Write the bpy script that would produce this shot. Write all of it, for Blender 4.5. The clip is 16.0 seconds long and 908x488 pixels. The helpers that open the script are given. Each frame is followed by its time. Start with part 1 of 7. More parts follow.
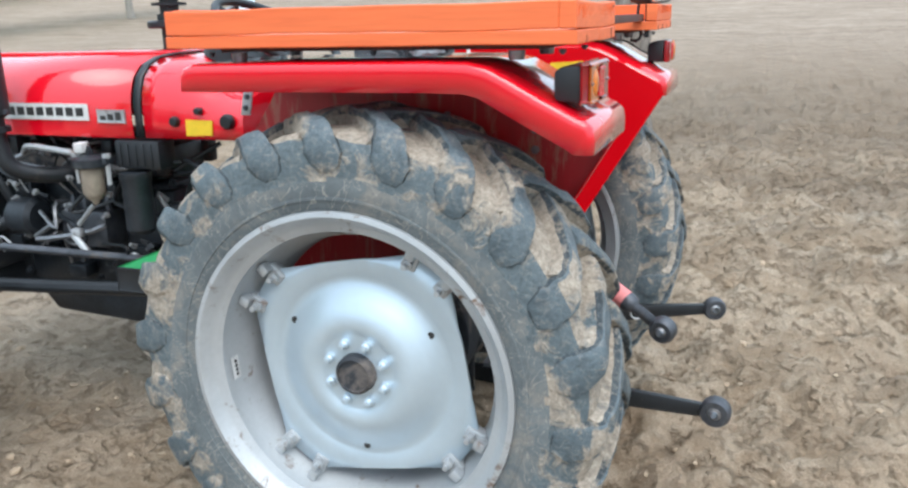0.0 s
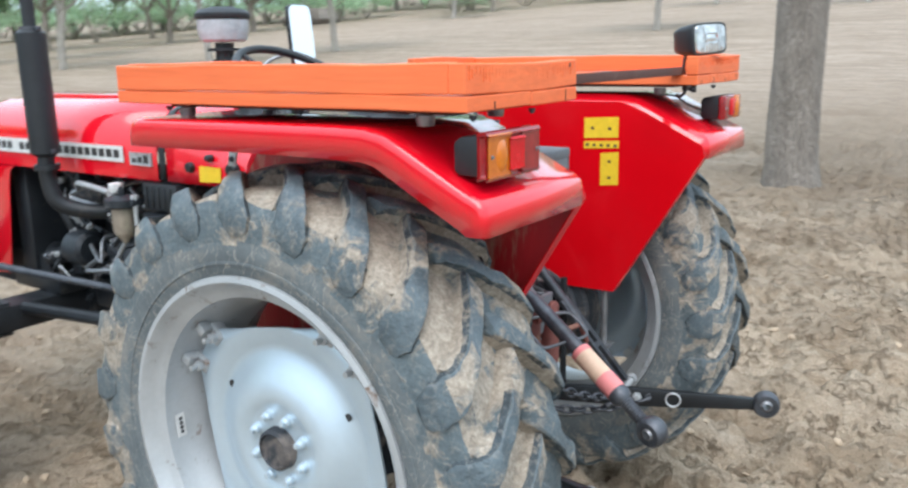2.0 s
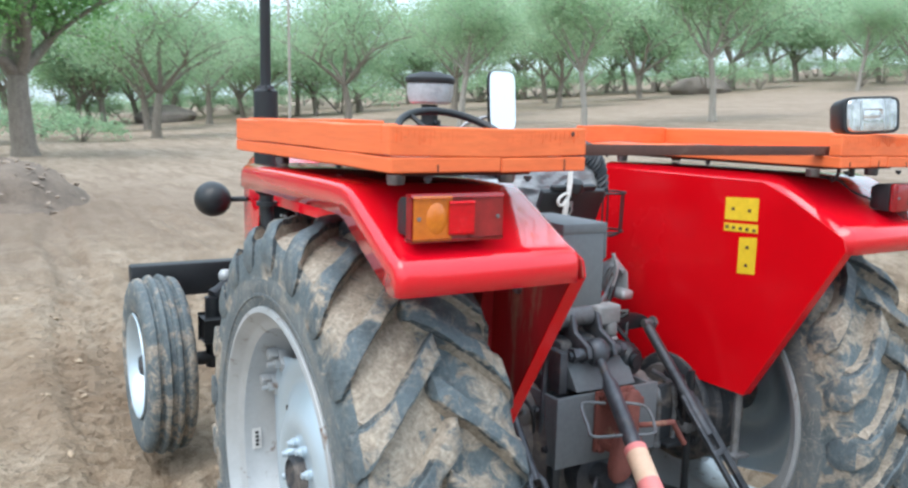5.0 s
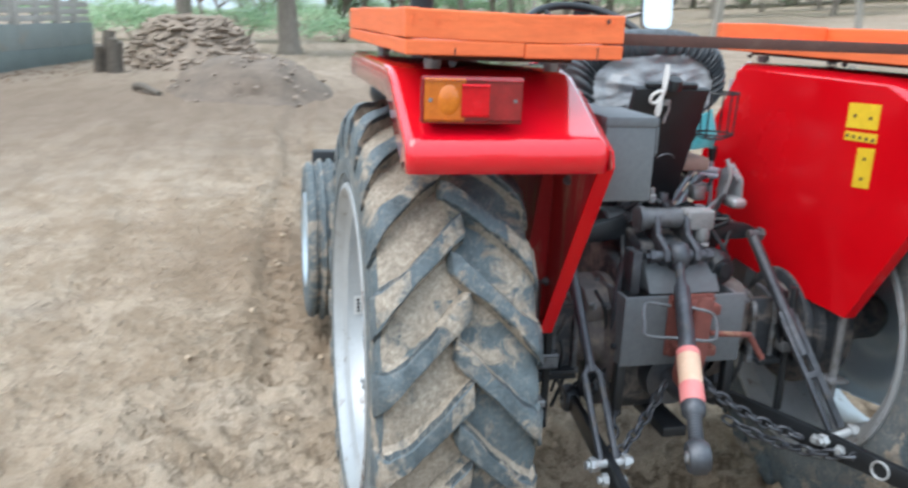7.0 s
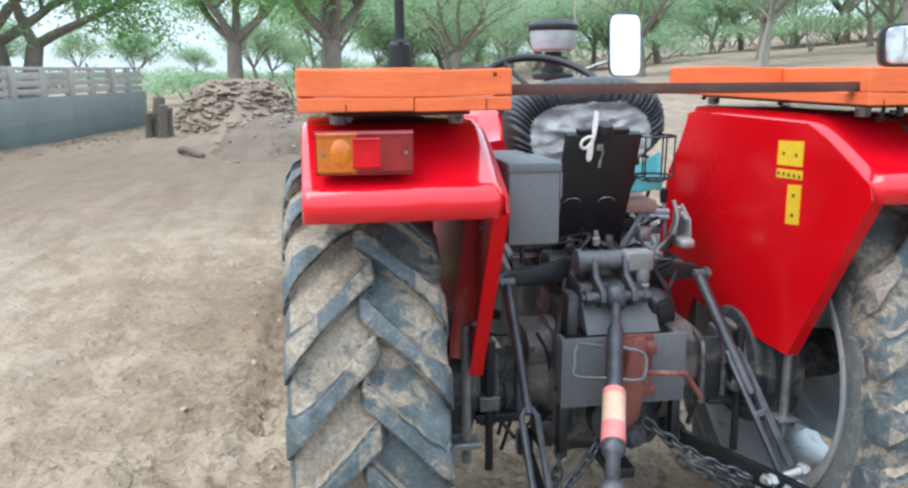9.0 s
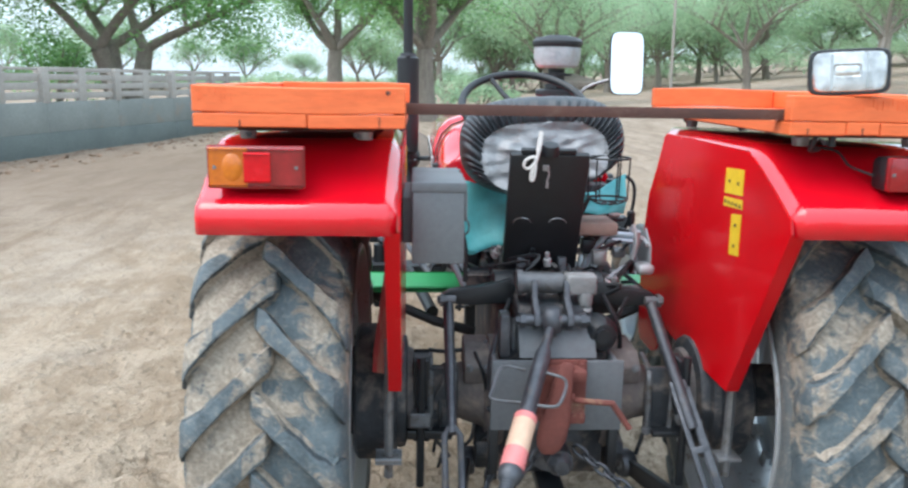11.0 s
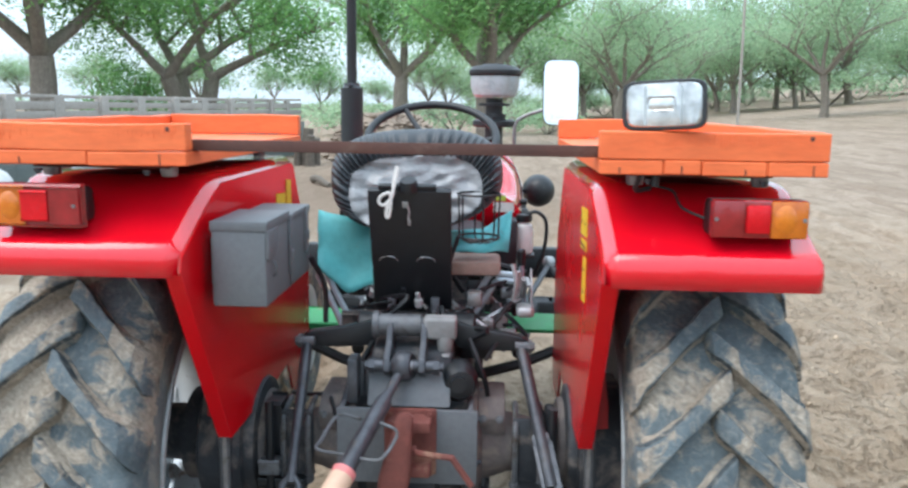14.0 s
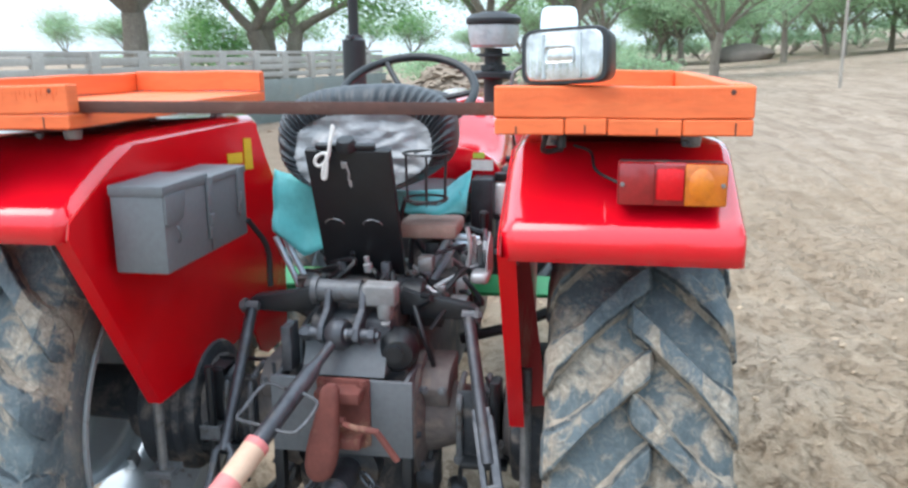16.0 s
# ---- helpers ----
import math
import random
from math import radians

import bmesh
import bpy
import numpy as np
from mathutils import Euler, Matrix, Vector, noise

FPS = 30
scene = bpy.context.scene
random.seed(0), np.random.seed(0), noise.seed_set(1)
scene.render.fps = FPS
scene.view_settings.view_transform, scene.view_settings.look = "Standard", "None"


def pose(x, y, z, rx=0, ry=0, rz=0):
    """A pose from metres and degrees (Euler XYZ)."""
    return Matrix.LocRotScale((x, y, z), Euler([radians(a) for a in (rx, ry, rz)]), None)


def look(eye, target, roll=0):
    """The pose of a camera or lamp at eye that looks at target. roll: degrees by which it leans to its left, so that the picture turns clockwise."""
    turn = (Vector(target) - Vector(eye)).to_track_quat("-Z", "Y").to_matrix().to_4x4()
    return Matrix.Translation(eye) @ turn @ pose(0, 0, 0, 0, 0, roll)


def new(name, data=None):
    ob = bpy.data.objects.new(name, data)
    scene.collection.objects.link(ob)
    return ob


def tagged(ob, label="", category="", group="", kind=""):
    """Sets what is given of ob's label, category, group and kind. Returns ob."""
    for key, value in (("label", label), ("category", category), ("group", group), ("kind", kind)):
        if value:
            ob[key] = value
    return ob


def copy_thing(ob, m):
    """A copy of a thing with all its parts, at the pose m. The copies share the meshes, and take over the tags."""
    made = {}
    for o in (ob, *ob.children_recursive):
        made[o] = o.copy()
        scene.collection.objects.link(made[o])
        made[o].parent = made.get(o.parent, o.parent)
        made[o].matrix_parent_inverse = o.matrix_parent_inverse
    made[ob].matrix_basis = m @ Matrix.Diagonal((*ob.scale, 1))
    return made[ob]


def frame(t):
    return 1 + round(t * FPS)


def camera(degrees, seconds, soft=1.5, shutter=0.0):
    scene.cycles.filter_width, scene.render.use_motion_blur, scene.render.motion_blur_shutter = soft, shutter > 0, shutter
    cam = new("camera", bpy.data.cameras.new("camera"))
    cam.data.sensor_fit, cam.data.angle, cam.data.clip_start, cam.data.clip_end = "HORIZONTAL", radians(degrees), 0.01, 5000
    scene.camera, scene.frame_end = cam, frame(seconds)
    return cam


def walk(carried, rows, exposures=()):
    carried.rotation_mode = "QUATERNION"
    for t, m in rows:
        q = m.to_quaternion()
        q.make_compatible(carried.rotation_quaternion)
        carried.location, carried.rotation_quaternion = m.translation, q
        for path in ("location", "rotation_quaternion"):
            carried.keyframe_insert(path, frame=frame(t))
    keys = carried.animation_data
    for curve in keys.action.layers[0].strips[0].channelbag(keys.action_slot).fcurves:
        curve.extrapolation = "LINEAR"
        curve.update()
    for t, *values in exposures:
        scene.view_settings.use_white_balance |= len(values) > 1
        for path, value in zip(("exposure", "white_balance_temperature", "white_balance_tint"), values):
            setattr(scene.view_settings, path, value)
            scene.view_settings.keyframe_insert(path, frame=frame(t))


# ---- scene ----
cam = camera(57.6, 16.0, soft=2.4, shutter=0.5)
PATH = [
    (0, (0.852, -2.378, 1.442), (0.172, -0.574, 0.911), -1.4),
    (0.5, (0.954, -2.265, 1.431), (0.186, -0.484, 0.943), -3.1),
    (1, (1.048, -2.125, 1.475), (0.248, -0.35, 1.016), -0.4),
    (1.5, (1.115, -2.041, 1.494), (0.2, -0.321, 1.04), -2.0),
    (2, (1.263, -1.956, 1.481), (0.173, -0.34, 1.033), -0.9),
    (2.5, (1.382, -1.882, 1.482), (0.157, -0.389, 0.964), 2.1),
    (3, (1.442, -1.791, 1.473), (0.119, -0.388, 0.947), 0.9),
    (3.5, (1.484, -1.676, 1.462), (0.079, -0.339, 0.975), 3.6),
    (4, (1.552, -1.57, 1.494), (0.041, -0.317, 1.11), 3.6),
    (4.2, (1.59, -1.546, 1.499), (0.026, -0.355, 1.133), 2.8),
    (6.3, (1.954, -1.167, 1.433), (0.151, -0.359, 1.118), 3.2),
    (6.5, (1.951, -1.144, 1.438), (0.148, -0.368, 1.053), 3.4),
    (7, (2.0, -1.058, 1.453), (0.125, -0.608, 0.924), 2.3),
    (7.5, (2.074, -0.952, 1.45), (0.179, -0.628, 0.902), 3.5),
    (8, (2.111, -0.871, 1.461), (0.193, -0.587, 0.971), 1.0),
    (8.5, (2.121, -0.811, 1.46), (0.193, -0.48, 1.044), -0.1),
    (10.8, (2.15, -0.452, 1.488), (0.194, -0.317, 1.095), 0.6),
    (11, (2.168, -0.366, 1.485), (0.208, -0.274, 1.094), 1.0),
    (11.5, (2.195, -0.24, 1.493), (0.236, -0.202, 1.091), 1.8),
    (12, (2.188, -0.193, 1.493), (0.23, -0.247, 1.088), 0.7),
    (12.5, (2.133, -0.116, 1.49), (0.175, -0.173, 1.085), 1.0),
    (13, (2.084, -0.045, 1.506), (0.114, -0.074, 1.163), 1.6),
    (13.5, (2.062, 0.035, 1.515), (0.089, 0.011, 1.186), 0.2),
    (14, (2.057, 0.19, 1.51), (0.087, 0.101, 1.176), 0.8),
    (14.5, (2.06, 0.329, 1.504), (0.106, 0.231, 1.086), 1.9),
    (15, (2.028, 0.403, 1.499), (0.092, 0.268, 1.018), 0.1),
    (15.5, (1.972, 0.469, 1.497), (0.041, 0.27, 1.017), 1.8),
    (16, (1.9, 0.544, 1.52), (-0.024, 0.232, 1.068), -0.3),
]
walk(cam, [(t, look(eye, target, roll)) for t, eye, target, roll in PATH],
     exposures=[(0, 0.0), (1.5, 0.03), (3, 0.06), (4, 0.04), (8, 0.08), (11, 0.14), (13, 0.15), (13.5, 0.09), (14, 0.07), (14.5, 0.18), (15.5, 0.28), (16, 0.23)])

# ---- world, sun, exposure ----
world = bpy.data.worlds.new("overcast_sky")
scene.world = world
world.use_nodes = True
wn, wl = world.node_tree.nodes, world.node_tree.links
sky = wn.new("ShaderNodeTexSky")
sky.sky_type, sky.sun_disc = "NISHITA", False
sky.sun_elevation, sky.sun_rotation = radians(58), radians(150)
sky.air_density, sky.dust_density, sky.ozone_density = 1.0, 4.0, 1.0
veil = wn.new("ShaderNodeMix")
veil.data_type = "RGBA"
veil.inputs["Factor"].default_value = 0.72
wl.new(sky.outputs["Color"], veil.inputs["A"])
veil.inputs["B"].default_value = (6.9, 8.5, 9.9, 1)
# an overcast sky is brighter overhead than at the horizon
dome = wn.new("ShaderNodeTexGradient")
dome.texture_mapping.mapping_x, dome.texture_mapping.mapping_y, dome.texture_mapping.mapping_z = "Z", "Y", "X"
lift = wn.new("ShaderNodeMapRange")
lift.inputs["To Min"].default_value, lift.inputs["To Max"].default_value = 0.66, 1.32
wl.new(dome.outputs["Fac"], lift.inputs["Value"])
cover = wn.new("ShaderNodeMix")
cover.data_type, cover.blend_type = "RGBA", "MULTIPLY"
cover.inputs["Factor"].default_value = 1.0
wl.new(veil.outputs["Result"], cover.inputs["A"])
wl.new(lift.outputs["Result"], cover.inputs["B"])
wl.new(cover.outputs["Result"], wn["Background"].inputs["Color"])
wn["Background"].inputs["Strength"].default_value = 0.25
SUN = bpy.data.lights.new("sun", "SUN")
SUN.energy, SUN.angle, SUN.color = 1.6, radians(45), (1.0, 0.985, 0.965)
sun = new("sun", SUN)
sun.rotation_euler = (radians(32), 0, radians(30))
scene.view_settings.exposure = 0.0


# ---- materials ----
def nodes_of(name):
    m = bpy.data.materials.new(name)
    m.use_nodes = True
    n, l = m.node_tree.nodes, m.node_tree.links
    return m, n, l, n["Principled BSDF"]


def tex_noise(n, l, src, scale, detail=4.0, rough=0.6, distortion=0.0):
    t = n.new("ShaderNodeTexNoise")
    t.inputs["Scale"].default_value = scale
    t.inputs["Detail"].default_value = detail
    t.inputs["Roughness"].default_value = rough
    t.inputs["Distortion"].default_value = distortion
    if src:
        l.new(src, t.inputs["Vector"])
    return t.outputs["Fac"]


def ramp(n, l, src, stops):
    r = n.new("ShaderNodeValToRGB")
    e = r.color_ramp.elements
    while len(e) < len(stops):
        e.new(0.5)
    for k, (p, c) in zip(e, stops):
        k.position = p
        k.color = (*c, 1) if len(c) == 3 else (c[0], c[0], c[0], 1)
    l.new(src, r.inputs["Fac"])
    return r.outputs["Color"]


def mixc(n, l, fac, a, b):
    m = n.new("ShaderNodeMix")
    m.data_type = "RGBA"
    for key, v in (("Factor", fac), ("A", a), ("B", b)):
        if isinstance(v, tuple):
            m.inputs[key].default_value = (*v, 1)
        elif isinstance(v, (int, float)):
            m.inputs[key].default_value = v
        else:
            l.new(v, m.inputs[key])
    return m.outputs["Result"]


def bump_in(n, l, p, h, strength, distance):
    b = n.new("ShaderNodeBump")
    b.inputs["Strength"].default_value = strength
    b.inputs["Distance"].default_value = distance
    l.new(h, b.inputs["Height"])
    l.new(b.outputs["Normal"], p.inputs["Normal"])


def surface(name, base, dark, rough=0.5, metal=0.0, big=3.0, fine=60.0, bump=0.15, dist=0.002, dirt=None, dirt_at=(0.55, 0.7),
            dirt_scale=6.0, coat=0.0, stretch=None, rough2=None, spec=0.5, vary=False, speck=0.35, scratch=None):
    """Two-scale colour variation, fine relief and, where named, dirt in patches."""
    m, n, l, p = nodes_of(name)
    tc = n.new("ShaderNodeTexCoord").outputs["Object"]
    if vary:
        ob, mul = n.new("ShaderNodeObjectInfo"), n.new("ShaderNodeVectorMath")
        mul.operation = "MULTIPLY_ADD"
        l.new(ob.outputs["Random"], mul.inputs[0])
        mul.inputs[1].default_value = (37, 53, 71)
        l.new(tc, mul.inputs[2])
        tc = mul.outputs["Vector"]
    if stretch:
        mp = n.new("ShaderNodeMapping")
        mp.inputs["Scale"].default_value = stretch
        l.new(tc, mp.inputs["Vector"])
        tc = mp.outputs["Vector"]
    f1, f2 = tex_noise(n, l, tc, big), tex_noise(n, l, tc, fine, 3.0)
    col = mixc(n, l, ramp(n, l, f1, [(0.3, (0,)), (0.7, (1,))]), dark, base)
    col = mixc(n, l, ramp(n, l, f2, [(0.35, (0.0,)), (0.75, (speck,))]), col, tuple(0.6 * c for c in dark))
    if scratch:
        fs = tex_noise(n, l, tc, 13, 2.0, 0.5, 2.5)
        col = mixc(n, l, ramp(n, l, fs, [(0.485, (0,)), (0.5, (0.7,)), (0.515, (0,))]), col, scratch)
    rgh = ramp(n, l, f1, [(0.3, (rough,)), (0.75, (rough2 if rough2 else min(1, rough + 0.12),))])
    if dirt:
        fd = tex_noise(n, l, tc, dirt_scale, 6.0, 0.68, 0.4)
        fac = ramp(n, l, fd, [(dirt_at[0], (0,)), (dirt_at[1], (1,))])
        grit = mixc(n, l, f2, tuple(0.75 * c for c in dirt), dirt)
        col = mixc(n, l, fac, col, grit)
        rgh = mixc(n, l, fac, rgh, (0.95, 0.95, 0.95))
    l.new(col, p.inputs["Base Color"])
    l.new(rgh, p.inputs["Roughness"])
    p.inputs["Metallic"].default_value = metal
    p.inputs["Coat Weight"].default_value = coat
    p.inputs["Coat Roughness"].default_value = 0.04
    p.inputs["Specular IOR Level"].default_value = spec
    if bump:
        bump_in(n, l, p, f2, bump, dist)
    return m


def tyre_rubber(name, base, dark, cover, rough=0.6, spec=0.4, soft=0.10):
    """Blue-grey rubber under dried mud; one field of mud runs over lugs and valleys alike."""
    m, n, l, p = nodes_of(name)
    at = n.new("ShaderNodeNewGeometry").outputs["Position"]
    broad, mid, fine = tex_noise(n, l, at, 5.0, 3, 0.5), tex_noise(n, l, at, 17, 8, 0.68, 0.7), tex_noise(n, l, at, 110, 4, 0.7)
    thin = tex_noise(n, l, at, 46, 5, 0.7, 1.2)
    rub = mixc(n, l, ramp(n, l, mid, [(0.35, (0,)), (0.65, (1,))]), dark, base)
    # rubbed-in dust with fine pale scuffs
    rub = mixc(n, l, ramp(n, l, thin, [(0.50, (0,)), (0.62, (0.35,)), (0.75, (0.45,))]), rub, (0.30, 0.29, 0.265))
    rub = mixc(n, l, ramp(n, l, fine, [(0.35, (0.3,)), (0.6, (0,))]), rub, tuple(0.5 * c for c in dark))
    mix = n.new("ShaderNodeMath")
    mix.operation = "MULTIPLY_ADD"
    l.new(broad, mix.inputs[0])
    mix.inputs[1].default_value = 0.7
    l.new(mid, mix.inputs[2])
    # the two noises together run from about 0.55 to 1.15
    fac = ramp(n, l, mix.outputs[0], [(cover - soft, (0,)), (cover - 0.02, (0.75,)), (min(1.0, cover + 0.6 * soft), (1,))])
    cake = mixc(n, l, ramp(n, l, thin, [(0.36, (0,)), (0.62, (1,))]), (0.28, 0.24, 0.197), (0.47, 0.41, 0.335))
    cake = mixc(n, l, ramp(n, l, fine, [(0.38, (0.45,)), (0.60, (0,))]), cake, (0.17, 0.135, 0.105))
    col = mixc(n, l, fac, rub, cake)
    l.new(col, p.inputs["Base Color"])
    l.new(mixc(n, l, fac, (rough,) * 3, (0.96,) * 3), p.inputs["Roughness"])
    p.inputs["Specular IOR Level"].default_value = spec
    high = n.new("ShaderNodeMath")
    high.operation = "MULTIPLY_ADD"
    l.new(fac, high.inputs[0])
    l.new(thin, high.inputs[1])
    l.new(fine, high.inputs[2])
    bump_in(n, l, p, high.outputs[0], 0.7, 0.006)
    return m


M_RED = surface("red_paint", (0.74, 0.004, 0.017), (0.68, 0.003, 0.014), 0.12, big=2.0, fine=35, bump=0.008, coat=1.0, spec=0.4, rough2=0.18, speck=0.08, dirt=(0.5, 0.2, 0.17), dirt_at=(0.72, 0.95), dirt_scale=9)
# inner shields' dim reflections put into the paint: darker, duller copy of M_RED
M_RED_SHEET = surface("shaded_red_sheet", (0.65, 0.002, 0.008), (0.58, 0.0015, 0.006), 0.2, big=3.0, fine=9, bump=0.05, dist=0.006, coat=0.12, spec=0.24, rough2=0.3, speck=0.06, dirt=(0.46, 0.15, 0.12), dirt_at=(0.70, 0.92), dirt_scale=8)
M_RED_DUSTY = surface("dusty_red_paint", (0.46, 0.012, 0.018), (0.34, 0.012, 0.014), 0.4, dirt=(0.42, 0.27, 0.19), dirt_at=(0.53, 0.70), dirt_scale=17, stretch=(1, 1, 0.15))
M_ORANGE = surface("orange_painted_wood", (0.86, 0.185, 0.056), (0.77, 0.138, 0.038), 0.5, big=5, fine=26, bump=0.4, dist=0.002, stretch=(0.25, 1, 4.0), dirt=(0.42, 0.09, 0.03), dirt_at=(0.66, 0.85), dirt_scale=7)
M_RUBBER = tyre_rubber("lug_rubber", (0.122, 0.160, 0.180), (0.068, 0.092, 0.106), 1.00, 0.5, 0.5)
M_LUGEDGE = tyre_rubber("mud_rimmed_lug", (0.155, 0.200, 0.222), (0.088, 0.118, 0.134), 0.85, 0.6, 0.4)
M_FILLET = tyre_rubber("mud_packed_lug_foot", (0.150, 0.19, 0.21), (0.085, 0.115, 0.130), 0.76, 0.7, 0.3)
# undercut shade on the lug flanks put into a darker rubber colour
M_LUGSIDE = tyre_rubber("shaded_lug_flank", (0.075, 0.098, 0.112), (0.035, 0.045, 0.052), 0.95, 0.7, 0.3)
M_CARCASS = tyre_rubber("muddy_tyre_tread", (0.135, 0.172, 0.188), (0.08, 0.104, 0.115), 0.70, 0.7, 0.3)
M_CARCASS_WORN = tyre_rubber("scuffed_tyre_tread", (0.138, 0.175, 0.192), (0.085, 0.11, 0.122), 0.95, 0.65, 0.35)
M_SIDEWALL = surface("dusty_tyre_sidewall", (0.165, 0.185, 0.19), (0.10, 0.117, 0.125), 0.75, big=9, fine=120, bump=0.3, dirt=(0.34, 0.30, 0.25), dirt_at=(0.50, 0.80), dirt_scale=11, spec=0.3, scratch=(0.36, 0.34, 0.30))
M_SILVER = surface("silver_wheel_paint", (0.54, 0.64, 0.71), (0.47, 0.565, 0.635), 0.32, 0.5, big=4, fine=50, bump=0.01, speck=0.06, dirt=(0.42, 0.36, 0.29), dirt_at=(0.66, 0.85), dirt_scale=9)
M_GALV = surface("galvanised_rim", (0.50, 0.525, 0.54), (0.40, 0.42, 0.435), 0.42, 0.45, big=6, fine=90, bump=0.06, speck=0.12, dirt=(0.22, 0.14, 0.095), dirt_at=(0.585, 0.70), dirt_scale=16)
M_BLACK = surface("black_paint", (0.016, 0.0195, 0.024), (0.008, 0.010, 0.0125), 0.4, big=8, fine=90, bump=0.08, dirt=(0.16, 0.13, 0.10), dirt_at=(0.64, 0.9), dirt_scale=10)
M_CAST = surface("dusty_cast_iron", (0.050, 0.056, 0.066), (0.020, 0.024, 0.030), 0.6, 0.2, big=9, fine=70, bump=0.5, dirt=(0.28, 0.235, 0.205), dirt_at=(0.48, 0.70), dirt_scale=11)
M_PALECAST = surface("pale_dusty_casting", (0.33, 0.34, 0.345), (0.20, 0.205, 0.21), 0.6, 0.2, big=14, fine=70, bump=0.35, dirt=(0.14, 0.12, 0.10), dirt_at=(0.55, 0.72), dirt_scale=20)
M_DUSTYCAST = surface("dust_covered_casting", (0.20, 0.172, 0.160), (0.085, 0.078, 0.080), 0.8, 0.1, big=7, fine=60, bump=0.5, dirt=(0.36, 0.29, 0.235), dirt_at=(0.52, 0.75), dirt_scale=10)
M_GREYCAST = surface("oily_grey_casting", (0.20, 0.21, 0.225), (0.09, 0.097, 0.108), 0.45, 0.4, big=14, fine=70, bump=0.35, dirt=(0.10, 0.085, 0.07), dirt_at=(0.50, 0.68), dirt_scale=20)
M_ENGINE = surface("oily_engine_black", (0.036, 0.044, 0.054), (0.013, 0.016, 0.020), 0.38, 0.2, big=14, fine=60, bump=0.5, dirt=(0.20, 0.20, 0.195), dirt_at=(0.60, 0.8), dirt_scale=17)
M_GREY = surface("grey_paint", (0.14, 0.153, 0.165), (0.115, 0.126, 0.138), 0.5, big=4, fine=80, bump=0.08, dirt=(0.28, 0.24, 0.2), dirt_at=(0.72, 0.95))
M_STEEL = surface("worn_steel", (0.36, 0.37, 0.385), (0.20, 0.205, 0.22), 0.34, 0.7, big=12, fine=90, bump=0.2, dirt=(0.16, 0.12, 0.09), dirt_at=(0.55, 0.75), dirt_scale=22)
M_DARKSTEEL = surface("dark_worn_steel", (0.13, 0.138, 0.155), (0.05, 0.055, 0.065), 0.42, 0.6, big=12, fine=90, bump=0.2, dirt=(0.22, 0.18, 0.14), dirt_at=(0.58, 0.8), dirt_scale=16)
M_RUST = surface("rusty_steel", (0.24, 0.078, 0.062), (0.15, 0.048, 0.040), 0.8, 0.1, big=14, fine=90, bump=0.5, dirt=(0.38, 0.24, 0.16), dirt_at=(0.58, 0.75), dirt_scale=13)
M_BAR = surface("rusty_brown_angle_iron", (0.13, 0.058, 0.045), (0.08, 0.04, 0.034), 0.7, 0.2, big=16, fine=70, bump=0.3, dirt=(0.22, 0.15, 0.12), dirt_at=(0.55, 0.75), dirt_scale=12, stretch=(1, 0.6, 1))
M_PINK = surface("faded_pink_label", (0.74, 0.26, 0.25), (0.66, 0.19, 0.19), 0.6, big=20, fine=80)
M_CREAM = surface("faded_cream_label", (0.68, 0.49, 0.36), (0.60, 0.39, 0.28), 0.6, big=20, fine=80)
M_YELLOW = surface("yellow_sticker", (0.83, 0.56, 0.03), (0.78, 0.50, 0.02), 0.45, big=20, fine=60, bump=0.02)
M_WHITE = surface("white_plate", (0.72, 0.72, 0.71), (0.62, 0.62, 0.61), 0.4, big=20, fine=60, bump=0.02)
M_INK = surface("dark_ink", (0.03, 0.03, 0.03), (0.02, 0.02, 0.02), 0.5, bump=0)
M_AMBER = surface("amber_lamp_lens", (0.66, 0.175, 0.010), (0.50, 0.11, 0.006), 0.12, big=30, fine=140, bump=0.25, coat=0.6)
M_REDLENS = surface("red_lamp_lens", (0.68, 0.004, 0.012), (0.56, 0.003, 0.009), 0.2, big=30, fine=140, bump=0.25, coat=0.2, spec=0.3)
M_GLOW = surface("amber_gleam", (0.70, 0.20, 0.010), (0.58, 0.14, 0.006), 0.15, big=30, fine=140, bump=0.2, coat=0.5)
M_CREAMTANK = surface("dusty_pink_casting", (0.42, 0.31, 0.26), (0.30, 0.22, 0.19), 0.8, big=9, fine=60, bump=0.4)
M_LIME = surface("lime_label", (0.45, 0.60, 0.08), (0.40, 0.55, 0.06), 0.5, big=20, fine=60)
M_DARKLENS = surface("dark_red_lamp_lens", (0.34, 0.010, 0.014), (0.22, 0.006, 0.009), 0.12, big=30, fine=140, bump=0.2, coat=0.6)
M_SEAT = surface("black_pleated_seat_cover", (0.058, 0.068, 0.078), (0.030, 0.036, 0.043), 0.45, big=12, fine=120, bump=0.3)
M_LINING = surface("wrinkled_silver_grey_lining", (0.44, 0.45, 0.46), (0.24, 0.255, 0.275), 0.4, 0.1, big=9, fine=22, bump=0.8, dist=0.010, stretch=(1, 0.8, 1.4), dirt=(0.36, 0.25, 0.19), dirt_at=(0.60, 0.72), dirt_scale=9)
M_TEAL = surface("turquoise_plastic_sheet", (0.15, 0.63, 0.66), (0.09, 0.50, 0.54), 0.4, big=8, fine=26, bump=0.5, dist=0.006, dirt=(0.24, 0.27, 0.27), dirt_at=(0.66, 0.75), dirt_scale=15)
